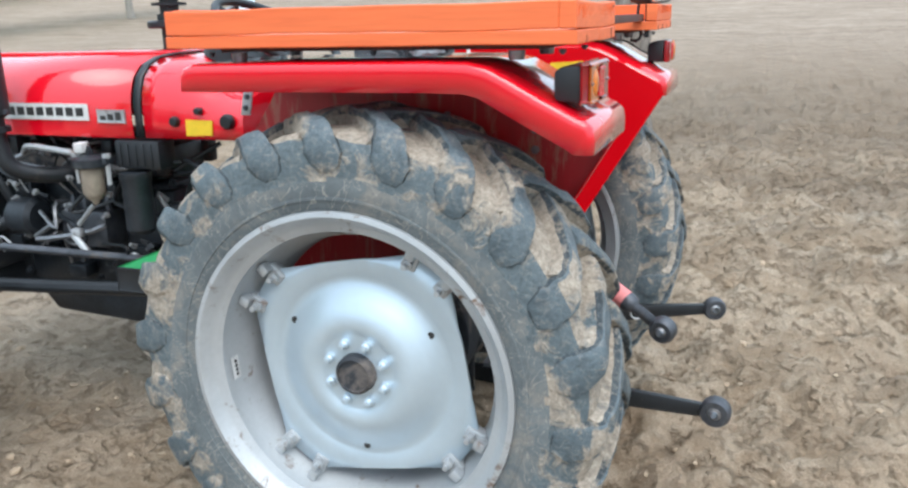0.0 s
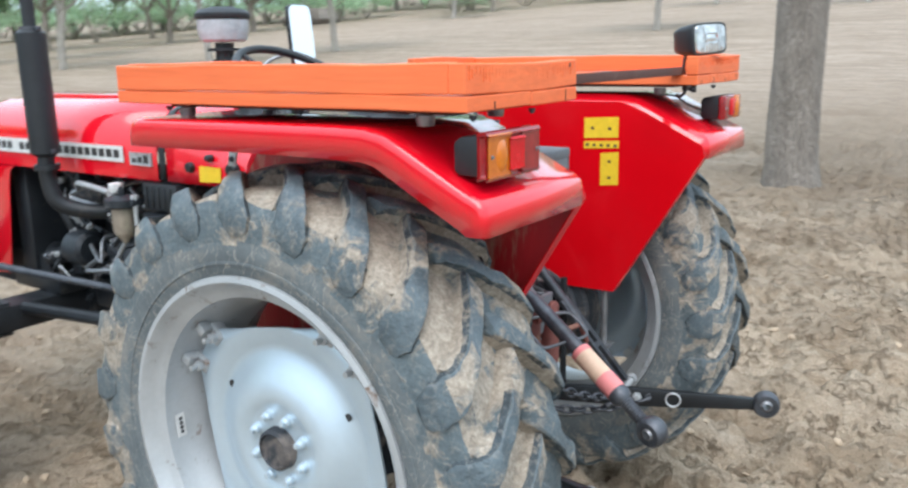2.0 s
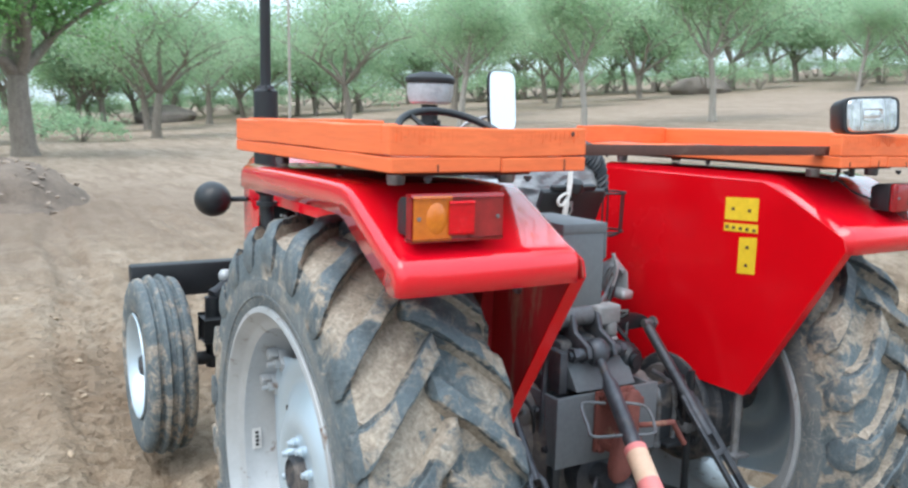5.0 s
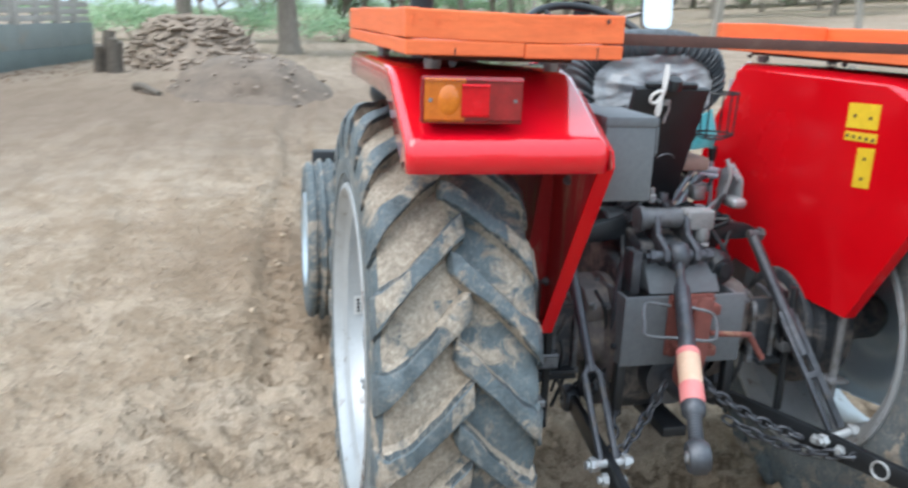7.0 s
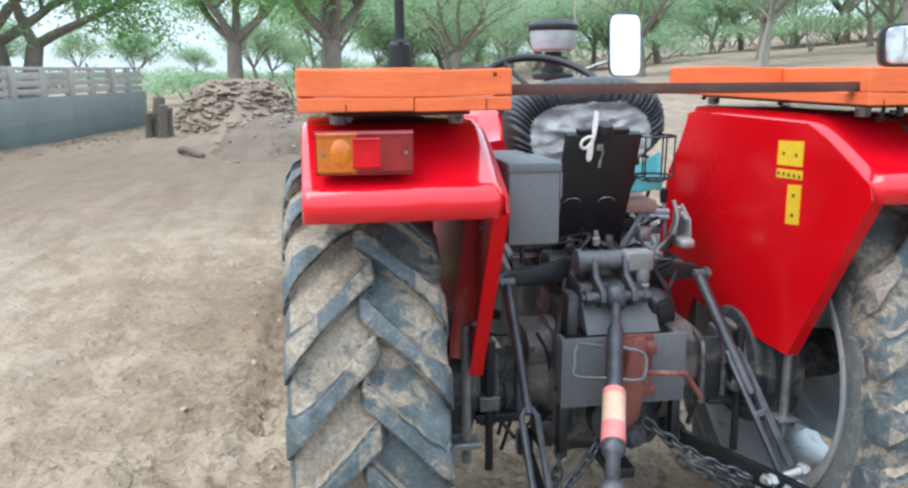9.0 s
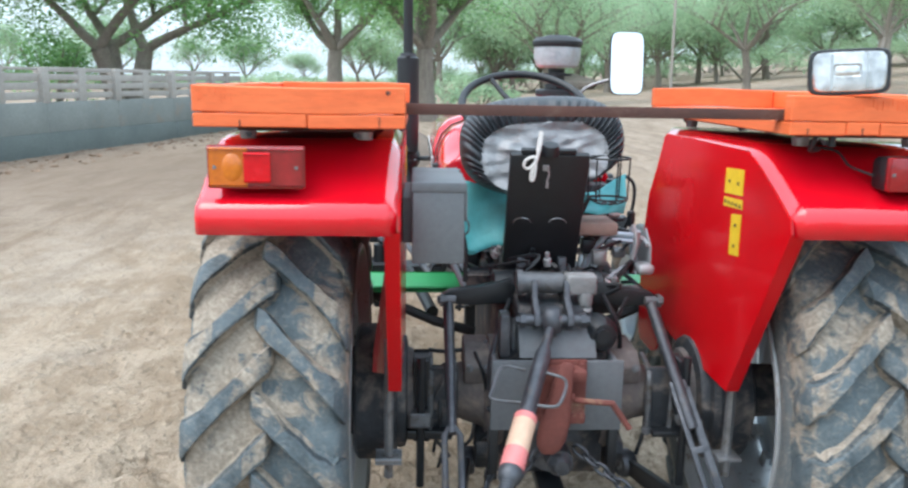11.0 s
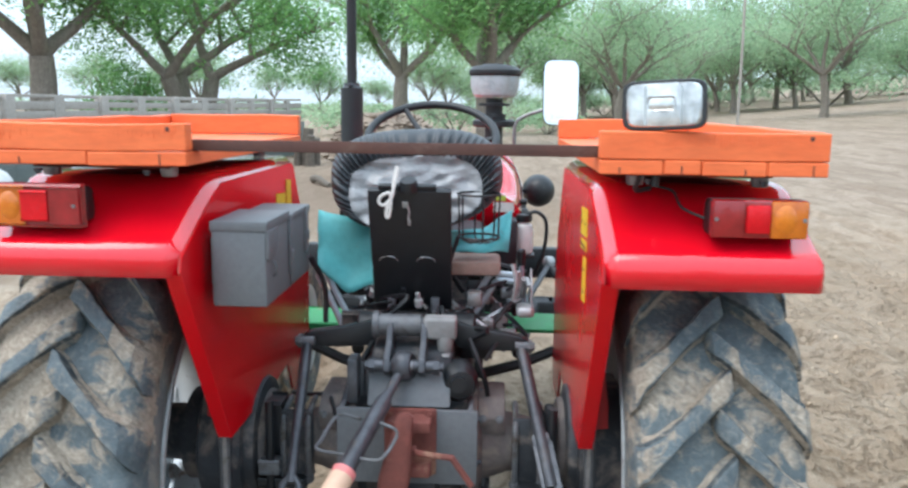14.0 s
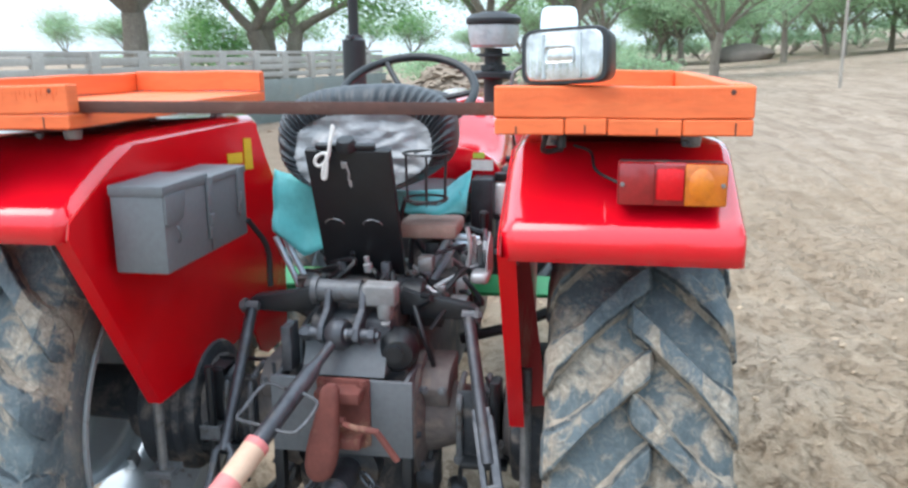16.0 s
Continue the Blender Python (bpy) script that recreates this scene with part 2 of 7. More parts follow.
M_GREEN = surface("green_painted_footboard", (0.03, 0.33, 0.11), (0.02, 0.25, 0.08), 0.45, big=10, fine=80, dirt=(0.3, 0.24, 0.17), dirt_at=(0.62, 0.8))
M_CORD = surface("white_cord", (0.72, 0.72, 0.70), (0.55, 0.54, 0.52), 0.8, big=30, fine=200)
M_BOWLGLASS = surface("dusty_fuel_bowl", (0.34, 0.29, 0.23), (0.24, 0.20, 0.16), 0.15, big=12, fine=60, bump=0.05, coat=0.5)
M_CLEARBOWL = surface("dusty_clear_bowl", (0.50, 0.57, 0.60), (0.33, 0.385, 0.41), 0.25, big=12, fine=60, bump=0.05, coat=0.4, dirt=(0.36, 0.33, 0.29), dirt_at=(0.55, 0.8))
M_CONCRETE = surface("weathered_concrete", (0.265, 0.288, 0.272), (0.20, 0.222, 0.212), 0.9, big=1.2, fine=22, bump=0.5, dist=0.01, dirt=(0.30, 0.25, 0.2), dirt_at=(0.58, 0.75), dirt_scale=2.2)
M_RAIL = surface("pale_concrete_rail", (0.46, 0.435, 0.40), (0.32, 0.305, 0.28), 0.9, big=1.6, fine=24, bump=0.5, dist=0.01)
M_PLINTH = surface("damp_dark_plinth", (0.165, 0.195, 0.185), (0.115, 0.14, 0.135), 0.9, big=1.2, fine=22, bump=0.5, dist=0.01)
M_BARK = surface("grey_fissured_bark", (0.38, 0.33, 0.285), (0.24, 0.205, 0.175), 0.95, big=5, fine=26, bump=1.0, dist=0.05, stretch=(2, 2, 0.6), speck=0.8)
M_PALEBARK = surface("pale_smooth_bark", (0.42, 0.39, 0.35), (0.30, 0.275, 0.245), 0.95, big=5, fine=30, bump=0.6, dist=0.02, stretch=(2, 2, 0.5))
M_MILKY = surface("milky_white_plastic", (0.74, 0.77, 0.77), (0.66, 0.69, 0.69), 0.35, big=9, fine=40, bump=0.05)
M_STONE = surface("dusty_pile_stone", (0.36, 0.29, 0.23), (0.24, 0.19, 0.15), 0.95, big=2.5, fine=24, bump=0.6, dist=0.01)
M_CLOD = surface("sandy_clod", (0.50, 0.39, 0.28), (0.37, 0.28, 0.195), 0.95, big=9, fine=50, bump=0.5)
M_SOIL = surface("grey_brown_soil", (0.215, 0.165, 0.128), (0.12, 0.094, 0.074), 0.95, big=2.5, fine=16, bump=0.8, dist=0.02)
M_STRAW = surface("grey_straw_heap", (0.26, 0.22, 0.195), (0.18, 0.155, 0.14), 0.95, big=1.5, fine=18, bump=0.6, dist=0.03)
M_LITTER = surface("brown_leaf_litter", (0.30, 0.20, 0.135), (0.17, 0.115, 0.08), 0.95, big=3, fine=30, bump=0.5)
M_WOOD = surface("weathered_wood", (0.17, 0.145, 0.12), (0.10, 0.085, 0.07), 0.9, big=6, fine=40, bump=0.6, stretch=(1, 1, 3))
M_SACK = surface("white_plastic_sack", (0.70, 0.71, 0.71), (0.58, 0.59, 0.6), 0.5, big=4, fine=20, bump=0.5, dist=0.01)


def mirror_material():
    m, n, l, p = nodes_of("mirror_glass")
    p.inputs["Base Color"].default_value = (0.9, 0.92, 0.93, 1)
    p.inputs["Metallic"].default_value, p.inputs["Roughness"].default_value = 1.0, 0.03
    return m


def lamp_lens_material():
    """Fluted clear lens over a chrome bowl."""
    m, n, l, p = nodes_of("fluted_lamp_lens")
    tc = n.new("ShaderNodeTexCoord").outputs["Object"]
    w = n.new("ShaderNodeTexWave")
    w.bands_direction = "Y"
    w.inputs["Scale"].default_value = 28
    l.new(tc, w.inputs["Vector"])
    f = tex_noise(n, l, tc, 18, 3)
    l.new(ramp(n, l, f, [(0.35, (0.34, 0.355, 0.36)), (0.65, (0.70, 0.72, 0.72))]), p.inputs["Base Color"])
    p.inputs["Metallic"].default_value, p.inputs["Roughness"].default_value = 0.75, 0.16
    bump_in(n, l, p, w.outputs["Fac"], 0.12, 0.003)
    return m


def leaf_material(name, c1, c2):
    m, n, l, p = nodes_of(name)
    r = n.new("ShaderNodeNewGeometry").outputs["Random Per Island"]
    col = ramp(n, l, r, [(0.0, c1), (0.6, c2), (1.0, tuple(min(1, 1.25 * v) for v in c2))])
    l.new(col, p.inputs["Base Color"])
    p.inputs["Roughness"].default_value = 0.6
    tr = n.new("ShaderNodeBsdfTranslucent")
    l.new(col, tr.inputs["Color"])
    mx = n.new("ShaderNodeMixShader")
    mx.inputs["Fac"].default_value = 0.62
    l.new(p.outputs["BSDF"], mx.inputs[1])
    l.new(tr.outputs["BSDF"], mx.inputs[2])
    l.new(mx.outputs["Shader"], n["Material Output"].inputs["Surface"])
    return m


def ground_material():
    m, n, l, p = nodes_of("sandy_ground")
    tc = n.new("ShaderNodeTexCoord").outputs["Object"]
    big, mid, small, grain = tex_noise(n, l, tc, 0.35, 4), tex_noise(n, l, tc, 2.6, 6, 0.65), tex_noise(n, l, tc, 14, 5, 0.7), tex_noise(n, l, tc, 160, 3)
    wide = n.new("ShaderNodeMapping")
    wide.inputs["Scale"].default_value = (0.22, 1.5, 1)
    wide.inputs["Rotation"].default_value = (0, 0, 0.12)
    l.new(tc, wide.inputs["Vector"])
    streak = tex_noise(n, l, wide.outputs["Vector"], 0.9, 5, 0.6)
    clod = tex_noise(n, l, tc, 13, 6, 0.6, 0.5)
    # trodden brown sand round the tractor, pale dry sand further off
    off = n.new("ShaderNodeVectorMath")
    off.operation = "DISTANCE"
    l.new(tc, off.inputs[0])
    off.inputs[1].default_value = (0.6, 1.6, 0)
    away = n.new("ShaderNodeMath")
    away.operation = "MULTIPLY_ADD"
    l.new(big, away.inputs[0])
    away.inputs[1].default_value = 5.0
    l.new(off.outputs["Value"], away.inputs[2])
    span = n.new("ShaderNodeMapRange")
    span.inputs["From Min"].default_value, span.inputs["From Max"].default_value = 5.0, 15.0
    l.new(away.outputs[0], span.inputs["Value"])
    far = span.outputs["Result"]
    col = mixc(n, l, ramp(n, l, big, [(0.35, (0,)), (0.65, (1,))]), (0.57, 0.442, 0.322), (0.70, 0.565, 0.43))
    col = mixc(n, l, ramp(n, l, mid, [(0.42, (0.75,)), (0.57, (0,))]), col, (0.40, 0.295, 0.20))
    col = mixc(n, l, ramp(n, l, small, [(0.50, (0,)), (0.66, (0.5,))]), col, (0.70, 0.575, 0.44))
    # drawn-out damp and dry streaks along the wheel tracks, pale crusted patches beside the wall
    drawn = n.new("ShaderNodeMapping")
    drawn.inputs["Scale"].default_value = (0.45, 2.6, 1)
    l.new(tc, drawn.inputs["Vector"])
    band = tex_noise(n, l, drawn.outputs["Vector"], 1.5, 6, 0.62, 0.6)
    col = mixc(n, l, ramp(n, l, band, [(0.36, (0.5,)), (0.50, (0,))]), col, (0.40, 0.29, 0.195))
    col = mixc(n, l, ramp(n, l, band, [(0.54, (0,)), (0.68, (0.5,))]), col, (0.72, 0.60, 0.47))
    crust = tex_noise(n, l, tc, 0.75, 6, 0.66, 0.8)
    col = mixc(n, l, ramp(n, l, crust, [(0.50, (0,)), (0.64, (0.32,))]), col, (0.62, 0.555, 0.48))
    col = mixc(n, l, ramp(n, l, crust, [(0.33, (0.35,)), (0.43, (0,))]), col, (0.40, 0.28, 0.19))
    col = mixc(n, l, ramp(n, l, grain, [(0.3, (0.4,)), (0.6, (0,))]), col, (0.15, 0.105, 0.07))
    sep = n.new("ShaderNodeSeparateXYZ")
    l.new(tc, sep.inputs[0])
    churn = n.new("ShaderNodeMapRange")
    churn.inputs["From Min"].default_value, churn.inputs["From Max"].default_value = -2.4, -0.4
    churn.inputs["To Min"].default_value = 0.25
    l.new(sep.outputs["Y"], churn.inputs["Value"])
    # shade between the clods, painted in as dark brown hollows
    hollow_shade = n.new("ShaderNodeMath")
    hollow_shade.operation = "MULTIPLY"
    l.new(churn.outputs["Result"], hollow_shade.inputs[0])
    l.new(ramp(n, l, clod, [(0.34, (0.0,)), (0.42, (0.55,)), (0.455, (0.0,))]), hollow_shade.inputs[1])
    col = mixc(n, l, hollow_shade.outputs[0], col, (0.24, 0.168, 0.108))
    pale = mixc(n, l, ramp(n, l, mid, [(0.35, (0,)), (0.65, (1,))]), (0.335, 0.265, 0.206), (0.44, 0.357, 0.286))
    pale = mixc(n, l, ramp(n, l, small, [(0.40, (0.35,)), (0.62, (0,))]), pale, (0.22, 0.170, 0.125))
    pale = mixc(n, l, ramp(n, l, streak, [(0.36, (0.6,)), (0.58, (0.0,))]), pale, (0.225, 0.172, 0.13))
    pale = mixc(n, l, ramp(n, l, band, [(0.42, (0.55,)), (0.49, (0.0,))]), pale, (0.22, 0.168, 0.125))
    col = mixc(n, l, far, col, pale)
    # damp brown earth before the wall, browner patches behind and beside the tractor
    for centre, reach, tone, most in (((-11.0, -3.2, 0), 6.2, (0.185, 0.136, 0.10), 0.7), ((3.0, 10.0, 0), 7.5, (0.235, 0.178, 0.130), 0.7), ((-3.0, -0.85, 0), 1.2, (0.28, 0.195, 0.13), 0.7), ((-4.5, 3.2, 0), 3.8, (0.36, 0.275, 0.20), 0.55)):
        gap = n.new("ShaderNodeVectorMath")
        gap.operation = "DISTANCE"
        l.new(tc, gap.inputs[0])
        gap.inputs[1].default_value = centre
        ragged = n.new("ShaderNodeMath")
        ragged.operation = "MULTIPLY_ADD"
        l.new(crust if reach < 4 else streak, ragged.inputs[0])
        ragged.inputs[1].default_value = -2.2 * reach
        l.new(gap.outputs["Value"], ragged.inputs[2])
        fade = n.new("ShaderNodeMapRange")
        fade.inputs["From Min"].default_value, fade.inputs["From Max"].default_value = -0.75 * reach, 0.1 * reach
        fade.inputs["To Min"].default_value, fade.inputs["To Max"].default_value = most, 0.0
        l.new(ragged.outputs[0], fade.inputs["Value"])
        col = mixc(n, l, fade.outputs["Result"], col, tone)
    l.new(col, p.inputs["Base Color"])
    p.inputs["Roughness"].default_value = 0.95
    p.inputs["Specular IOR Level"].default_value = 0.15
    vo = n.new("ShaderNodeTexVoronoi")
    vo.inputs["Scale"].default_value = 17
    vo.inputs["Randomness"].default_value = 1.0
    l.new(tc, vo.inputs["Vector"])
    crumbs = ramp(n, l, vo.outputs["Distance"], [(0.0, (1,)), (0.45, (0,))])
    lump = n.new("ShaderNodeMath")
    lump.operation = "MULTIPLY_ADD"
    l.new(crumbs, lump.inputs[0])
    l.new(mid, lump.inputs[1])
    step = n.new("ShaderNodeMath")
    step.operation = "MULTIPLY_ADD"
    l.new(ramp(n, l, clod, [(0.38, (0,)), (0.47, (1,))]), step.inputs[0])
    soft = n.new("ShaderNodeMath")
    soft.operation = "MULTIPLY"
    l.new(churn.outputs["Result"], soft.inputs[0])
    soft.inputs[1].default_value = 0.5
    l.new(soft.outputs[0], step.inputs[1])
    l.new(small, step.inputs[2])
    l.new(step.outputs[0], lump.inputs[2])
    add = n.new("ShaderNodeMath")
    add.operation = "MULTIPLY_ADD"
    l.new(grain, add.inputs[0])
    add.inputs[1].default_value = 0.35
    l.new(lump.outputs[0], add.inputs[2])
    bump_in(n, l, p, add.outputs[0], 1.0, 0.065)
    calm = n.new("ShaderNodeMapRange")
    calm.inputs["To Min"].default_value, calm.inputs["To Max"].default_value = 1.0, 0.6
    l.new(far, calm.inputs["Value"])
    l.new(calm.outputs["Result"], [q for q in n if q.bl_idname == "ShaderNodeBump"][0].inputs["Strength"])
    return m


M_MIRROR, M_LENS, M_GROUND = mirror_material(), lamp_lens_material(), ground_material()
M_LEAF = leaf_material("feathery_green_leaves", (0.13, 0.31, 0.125), (0.27, 0.48, 0.19))
# distance haze put into the leaf colour: paler and bluer than M_LEAF
M_LEAF_FAR = leaf_material("haze_tinted_leaves", (0.25, 0.395, 0.25), (0.385, 0.53, 0.335))


# ---- mesh helpers ----
def part(name, bm, material, parent=None, label="", smooth=35, solid=0.0, recalc=True):
    """Links a bmesh as one mesh object under a thing or under a part."""
    if recalc:
        bmesh.ops.recalc_face_normals(bm, faces=bm.faces)
    me = bpy.data.meshes.new(name)
    bm.to_mesh(me)
    bm.free()
    for m in material if isinstance(material, (list, tuple)) else (material,):
        me.materials.append(m)
    if smooth:
        me.shade_smooth()
        me.set_sharp_from_angle(angle=radians(smooth))
    ob = new(name, me)
    ob.parent = parent
    if solid:
        md = ob.modifiers.new("thickness", "SOLIDIFY")
        md.thickness, md.offset = solid, 0.0
    if label:
        tagged(ob, label)
    return ob


def parts(name, bms, material, parent, label="", **kw):
    return [part(name, bm, material, parent, label, **kw) for bm in bms]


def made(f, *a, **k):
    """A new bmesh filled by one of the shape helpers."""
    bm = bmesh.new()
    f(bm, *a, **k)
    return bm


def thing(name, label, category, group="", kind="", at=(0, 0, 0)):
    ob = new(name)
    ob.location = at
    ob.empty_display_size = 0.2
    return tagged(ob, label, category, group, kind)


def box(bm, x0, x1, y0, y1, z0, z1, bevel=0.0, m=None, index=0, seg=2):
    b = bmesh.new()
    bmesh.ops.create_cube(b, size=1)
    for v in b.verts:
        v.co = Vector((x0 + (v.co.x + 0.5) * (x1 - x0), y0 + (v.co.y + 0.5) * (y1 - y0), z0 + (v.co.z + 0.5) * (z1 - z0)))
    if bevel:
        bmesh.ops.bevel(b, geom=list(b.edges), offset=bevel, segments=seg, profile=0.5, affect="EDGES")
    merge(bm, b, m, index)


def merge(bm, b, m=None, index=0):
    if m:
        b.transform(m)
    vs = [bm.verts.new(v.co) for v in b.verts]
    b.verts.index_update()
    for f in b.faces:
        g = bm.faces.new([vs[v.index] for v in f.verts])
        g.material_index = index or f.material_index
    b.free()


def frame_of(d):
    d = Vector(d).normalized()
    u = d.cross(Vector((0, 0, 1)))
    if u.length < 1e-3:
        u = d.cross(Vector((0, 1, 0)))
    u.normalize()
    return u, d.cross(u).normalized()


def tube(bm, pts, r, seg=10, index=0, cap=True):
    """A round bar along a polyline; r is one radius or one for each point."""
    pts = [Vector(p) for p in pts]
    rs = r if isinstance(r, (list, tuple)) else [r] * len(pts)
    rings, u = [], None
    for i, p in enumerate(pts):
        a, b = pts[max(i - 1, 0)], pts[min(i + 1, len(pts) - 1)]
        d = (b - a).normalized()
        if u is None:
            u, w = frame_of(d)
        else:
            u = (u - d * u.dot(d)).normalized()
        w = d.cross(u)
        rings.append([bm.verts.new(p + rs[i] * (math.cos(2 * math.pi * k / seg) * u + math.sin(2 * math.pi * k / seg) * w)) for k in range(seg)])
    for a, b in zip(rings, rings[1:]):
        for k in range(seg):
            bm.faces.new((a[k], a[(k + 1) % seg], b[(k + 1) % seg], b[k])).material_index = index
    if cap:
        bm.faces.new(rings[0]).material_index = index
        bm.faces.new(rings[-1]).material_index = index


def smooth_path(pts, n=6):
    """Catmull-Rom through the points."""
    p = [Vector(q) for q in pts]
    p = [2 * p[0] - p[1]] + p + [2 * p[-1] - p[-2]]
    out = []
    for i in range(1, len(p) - 2):
        for k in range(n):
            t = k / n
            out.append(0.5 * (2 * p[i] + (p[i + 1] - p[i - 1]) * t + (2 * p[i - 1] - 5 * p[i] + 4 * p[i + 1] - p[i + 2]) * t * t + (3 * p[i] - p[i - 1] - 3 * p[i + 1] + p[i + 2]) * t ** 3))
    return out + [p[-2]]


def lathe(bm, profile, m, seg=32, index=0, closed=False):
    """profile: (radius, height) pairs turned round the local z axis of m."""
    rings = []
    for r, h in profile:
        if r < 1e-5:
            rings.append([bm.verts.new(m @ Vector((0, 0, h)))])
        else:
            rings.append([bm.verts.new(m @ Vector((r * math.cos(2 * math.pi * k / seg), r * math.sin(2 * math.pi * k / seg), h))) for k in range(seg)])
    pairs = list(zip(rings, rings[1:])) + ([(rings[-1], rings[0])] if closed else [])
    for a, b in pairs:
        for k in range(seg):
            q = [a[k % len(a)], a[(k + 1) % len(a)], b[(k + 1) % len(b)], b[k % len(b)]]
            q = list(dict.fromkeys(q))
            if len(q) > 2:
                bm.faces.new(q).material_index = index


def prism(bm, poly, axis, a0, a1, bevel=0.0, index=0):
    """A flat polygon (the two other axes in order) given depth along axis."""
    b = bmesh.new()

    def at(p, a):
        return Vector({"x": (a, p[0], p[1]), "y": (p[0], a, p[1]), "z": (p[0], p[1], a)}[axis])
    lo, hi = [b.verts.new(at(p, a0)) for p in poly], [b.verts.new(at(p, a1)) for p in poly]
    b.faces.new(lo)
    b.faces.new(hi)
    for i in range(len(poly)):
        j = (i + 1) % len(poly)
        b.faces.new((lo[i], lo[j], hi[j], hi[i]))
    bmesh.ops.recalc_face_normals(b, faces=b.faces)
    if bevel:
        bmesh.ops.bevel(b, geom=list(b.edges), offset=bevel, segments=2, profile=0.5, affect="EDGES")
    merge(bm, b, None, index)


def turn_to(p, d):
    """The pose at p whose z axis points along d."""
    u, w = frame_of(d)
    d = Vector(d).normalized()
    return Matrix(((u.x, w.x, d.x, p[0]), (u.y, w.y, d.y, p[1]), (u.z, w.z, d.z, p[2]), (0, 0, 0, 1)))


def bolt(bm, p, d, r=0.012, h=0.012):
    lathe(bm, [(0, 0), (r, 0), (r, h), (0.6 * r, h * 1.02), (0.6 * r, 1.7 * h), (0, 1.8 * h)], turn_to(p, d), 6)


# ---- ground ----
def lie(x, y):
    """The broad lie of the land: level round the tractor, rising gently past its right side."""
    s = min(max(0.0, y - 2.5), 170.0)
    return 0.045 + 0.10 * s * s / (s + 15.0)


# tyre tracks along the tractor's way: offset, slope, bend, phase
TRACKS = ((1.42, 0.06, 0.10, 0.4), (2.35, 0.03, 0.14, 1.6), (3.15, -0.05, 0.12, 2.7), (3.95, 0.04, 0.20, 0.9), (4.9, 0.02, 0.15, 4.0), (5.9, -0.03, 0.22, 5.1), (7.3, 0.05, 0.2, 2.0), (9.2, 0.0, 0.3, 3.0), (8.2, 0.75, 0.2, 1.0), (9.9, 0.80, 0.2, 2.2))
# curved tracks past the left side: centre and radius
BENDS = ((-3.2, -7.0, 5.2), (-3.4, -7.1, 6.35), (-9.5, -0.5, 5.0))


def rut(c, along, depth):
    """A wheel's track in soft sand: a pressed strip with slanting lug prints between two low berms."""
    if c > 0.42:
        return 0.0
    strip = min(1.0, max(0.0, (0.20 - c) / 0.06))
    berm = max(0.0, 1 - abs(c - 0.26) / 0.13)
    return depth * (-0.8 * strip + 0.7 * berm + 0.55 * strip * math.sin(36 * along + 26 * c))


def tracks(x, y):
    h = 0.0
    if y > 0.7:
        for y0, k, bend, ph in TRACKS:
            worn = 0.35 + 0.9 * max(0.0, 0.5 + noise.noise(Vector((x * 0.5, y0, ph))))
            h += rut(abs(y - y0 - k * x - bend * math.sin(0.5 * x + ph)), x, 0.042 * worn * (1 + 0.28 * min(5.0, max(0.0, y - 3.5))))
    if y < 0 and x < -0.6:
        h += rut(abs(y + 1.02 + 0.05 * x + 0.05 * math.sin(1.3 * x)), x, 0.05 * min(1.0, (-0.6 - x) / 0.8))
    if y < 0:
        for cx, cy, rad in BENDS:
            worn = max(0.0, 0.45 + noise.noise(Vector((x * 0.6, y * 0.6, rad))))
            h += rut(abs(math.hypot(x - cx, y - cy) - rad), math.atan2(y - cy, x - cx) * rad, 0.030 * worn)
    return h


def relief(x, y):
    """Clods, ruts and hoof-trodden sand near the tractor."""
    d = math.hypot(x, y)
    near = max(0.0, 1 - d / 26)
    v = Vector((x, y, 0))
    soft = noise.noise(v * 0.45) * 0.05 + noise.noise(v * 1.3 + Vector((7, 3, 1))) * 0.025
    rough_here = 0.35 + 0.65 * min(1, max(0, (y + 1.6) * 0.6 + 0.4 * noise.noise(v * 0.6)))
    rough_here *= 0.42 + 0.58 * min(1.0, max(0.0, (x + 1.6) / 1.4))
    lumps = noise.turbulence(v * 3.1, 4, False) - 0.6
    if d < 8:
        warp = Vector((noise.noise(v * 4), noise.noise(v * 4 + Vector((3, 9, 2))), 0)) * 0.12
        f = noise.voronoi((v + warp) * 6.5)[0][0]
        keep = max(0.0, noise.noise(v * 1.7 + Vector((5, 5, 5))) + 0.25)
        lumps += keep * 1.1 * max(0.0, 0.5 - f) - 0.5 * keep * max(0.0, 0.25 - noise.voronoi((v - warp) * 4.2 + Vector((4, 1, 0)))[0][0])
    if d < 9:
        c = noise.fractal(v * 6.5 + Vector((2, 8, 4)), 0.9, 2.0, 4)
        lumps += 0.16 * min(1.0, max(0.0, (c + 0.10) / 0.16)) - 0.1
    fine = noise.noise(v * 11) * 0.010 + noise.noise(v * 23) * 0.005
    h = soft * min(1, d / 3) + near * (rough_here * (0.15 * lumps + 2.4 * fine) + tracks(x, y))
    for row in (-0.66, 0.66):
        w = max(0.0, 1 - abs(y - row - 0.04 * math.sin(x * 0.9)) / 0.24)
        if x > -0.4:
            h += near * (-0.035 * w + 0.02 * w * math.sin(34 * x + 9 * abs(y - row)))
        h -= 0.012 * max(0, w) if x <= -0.4 else 0
    return h


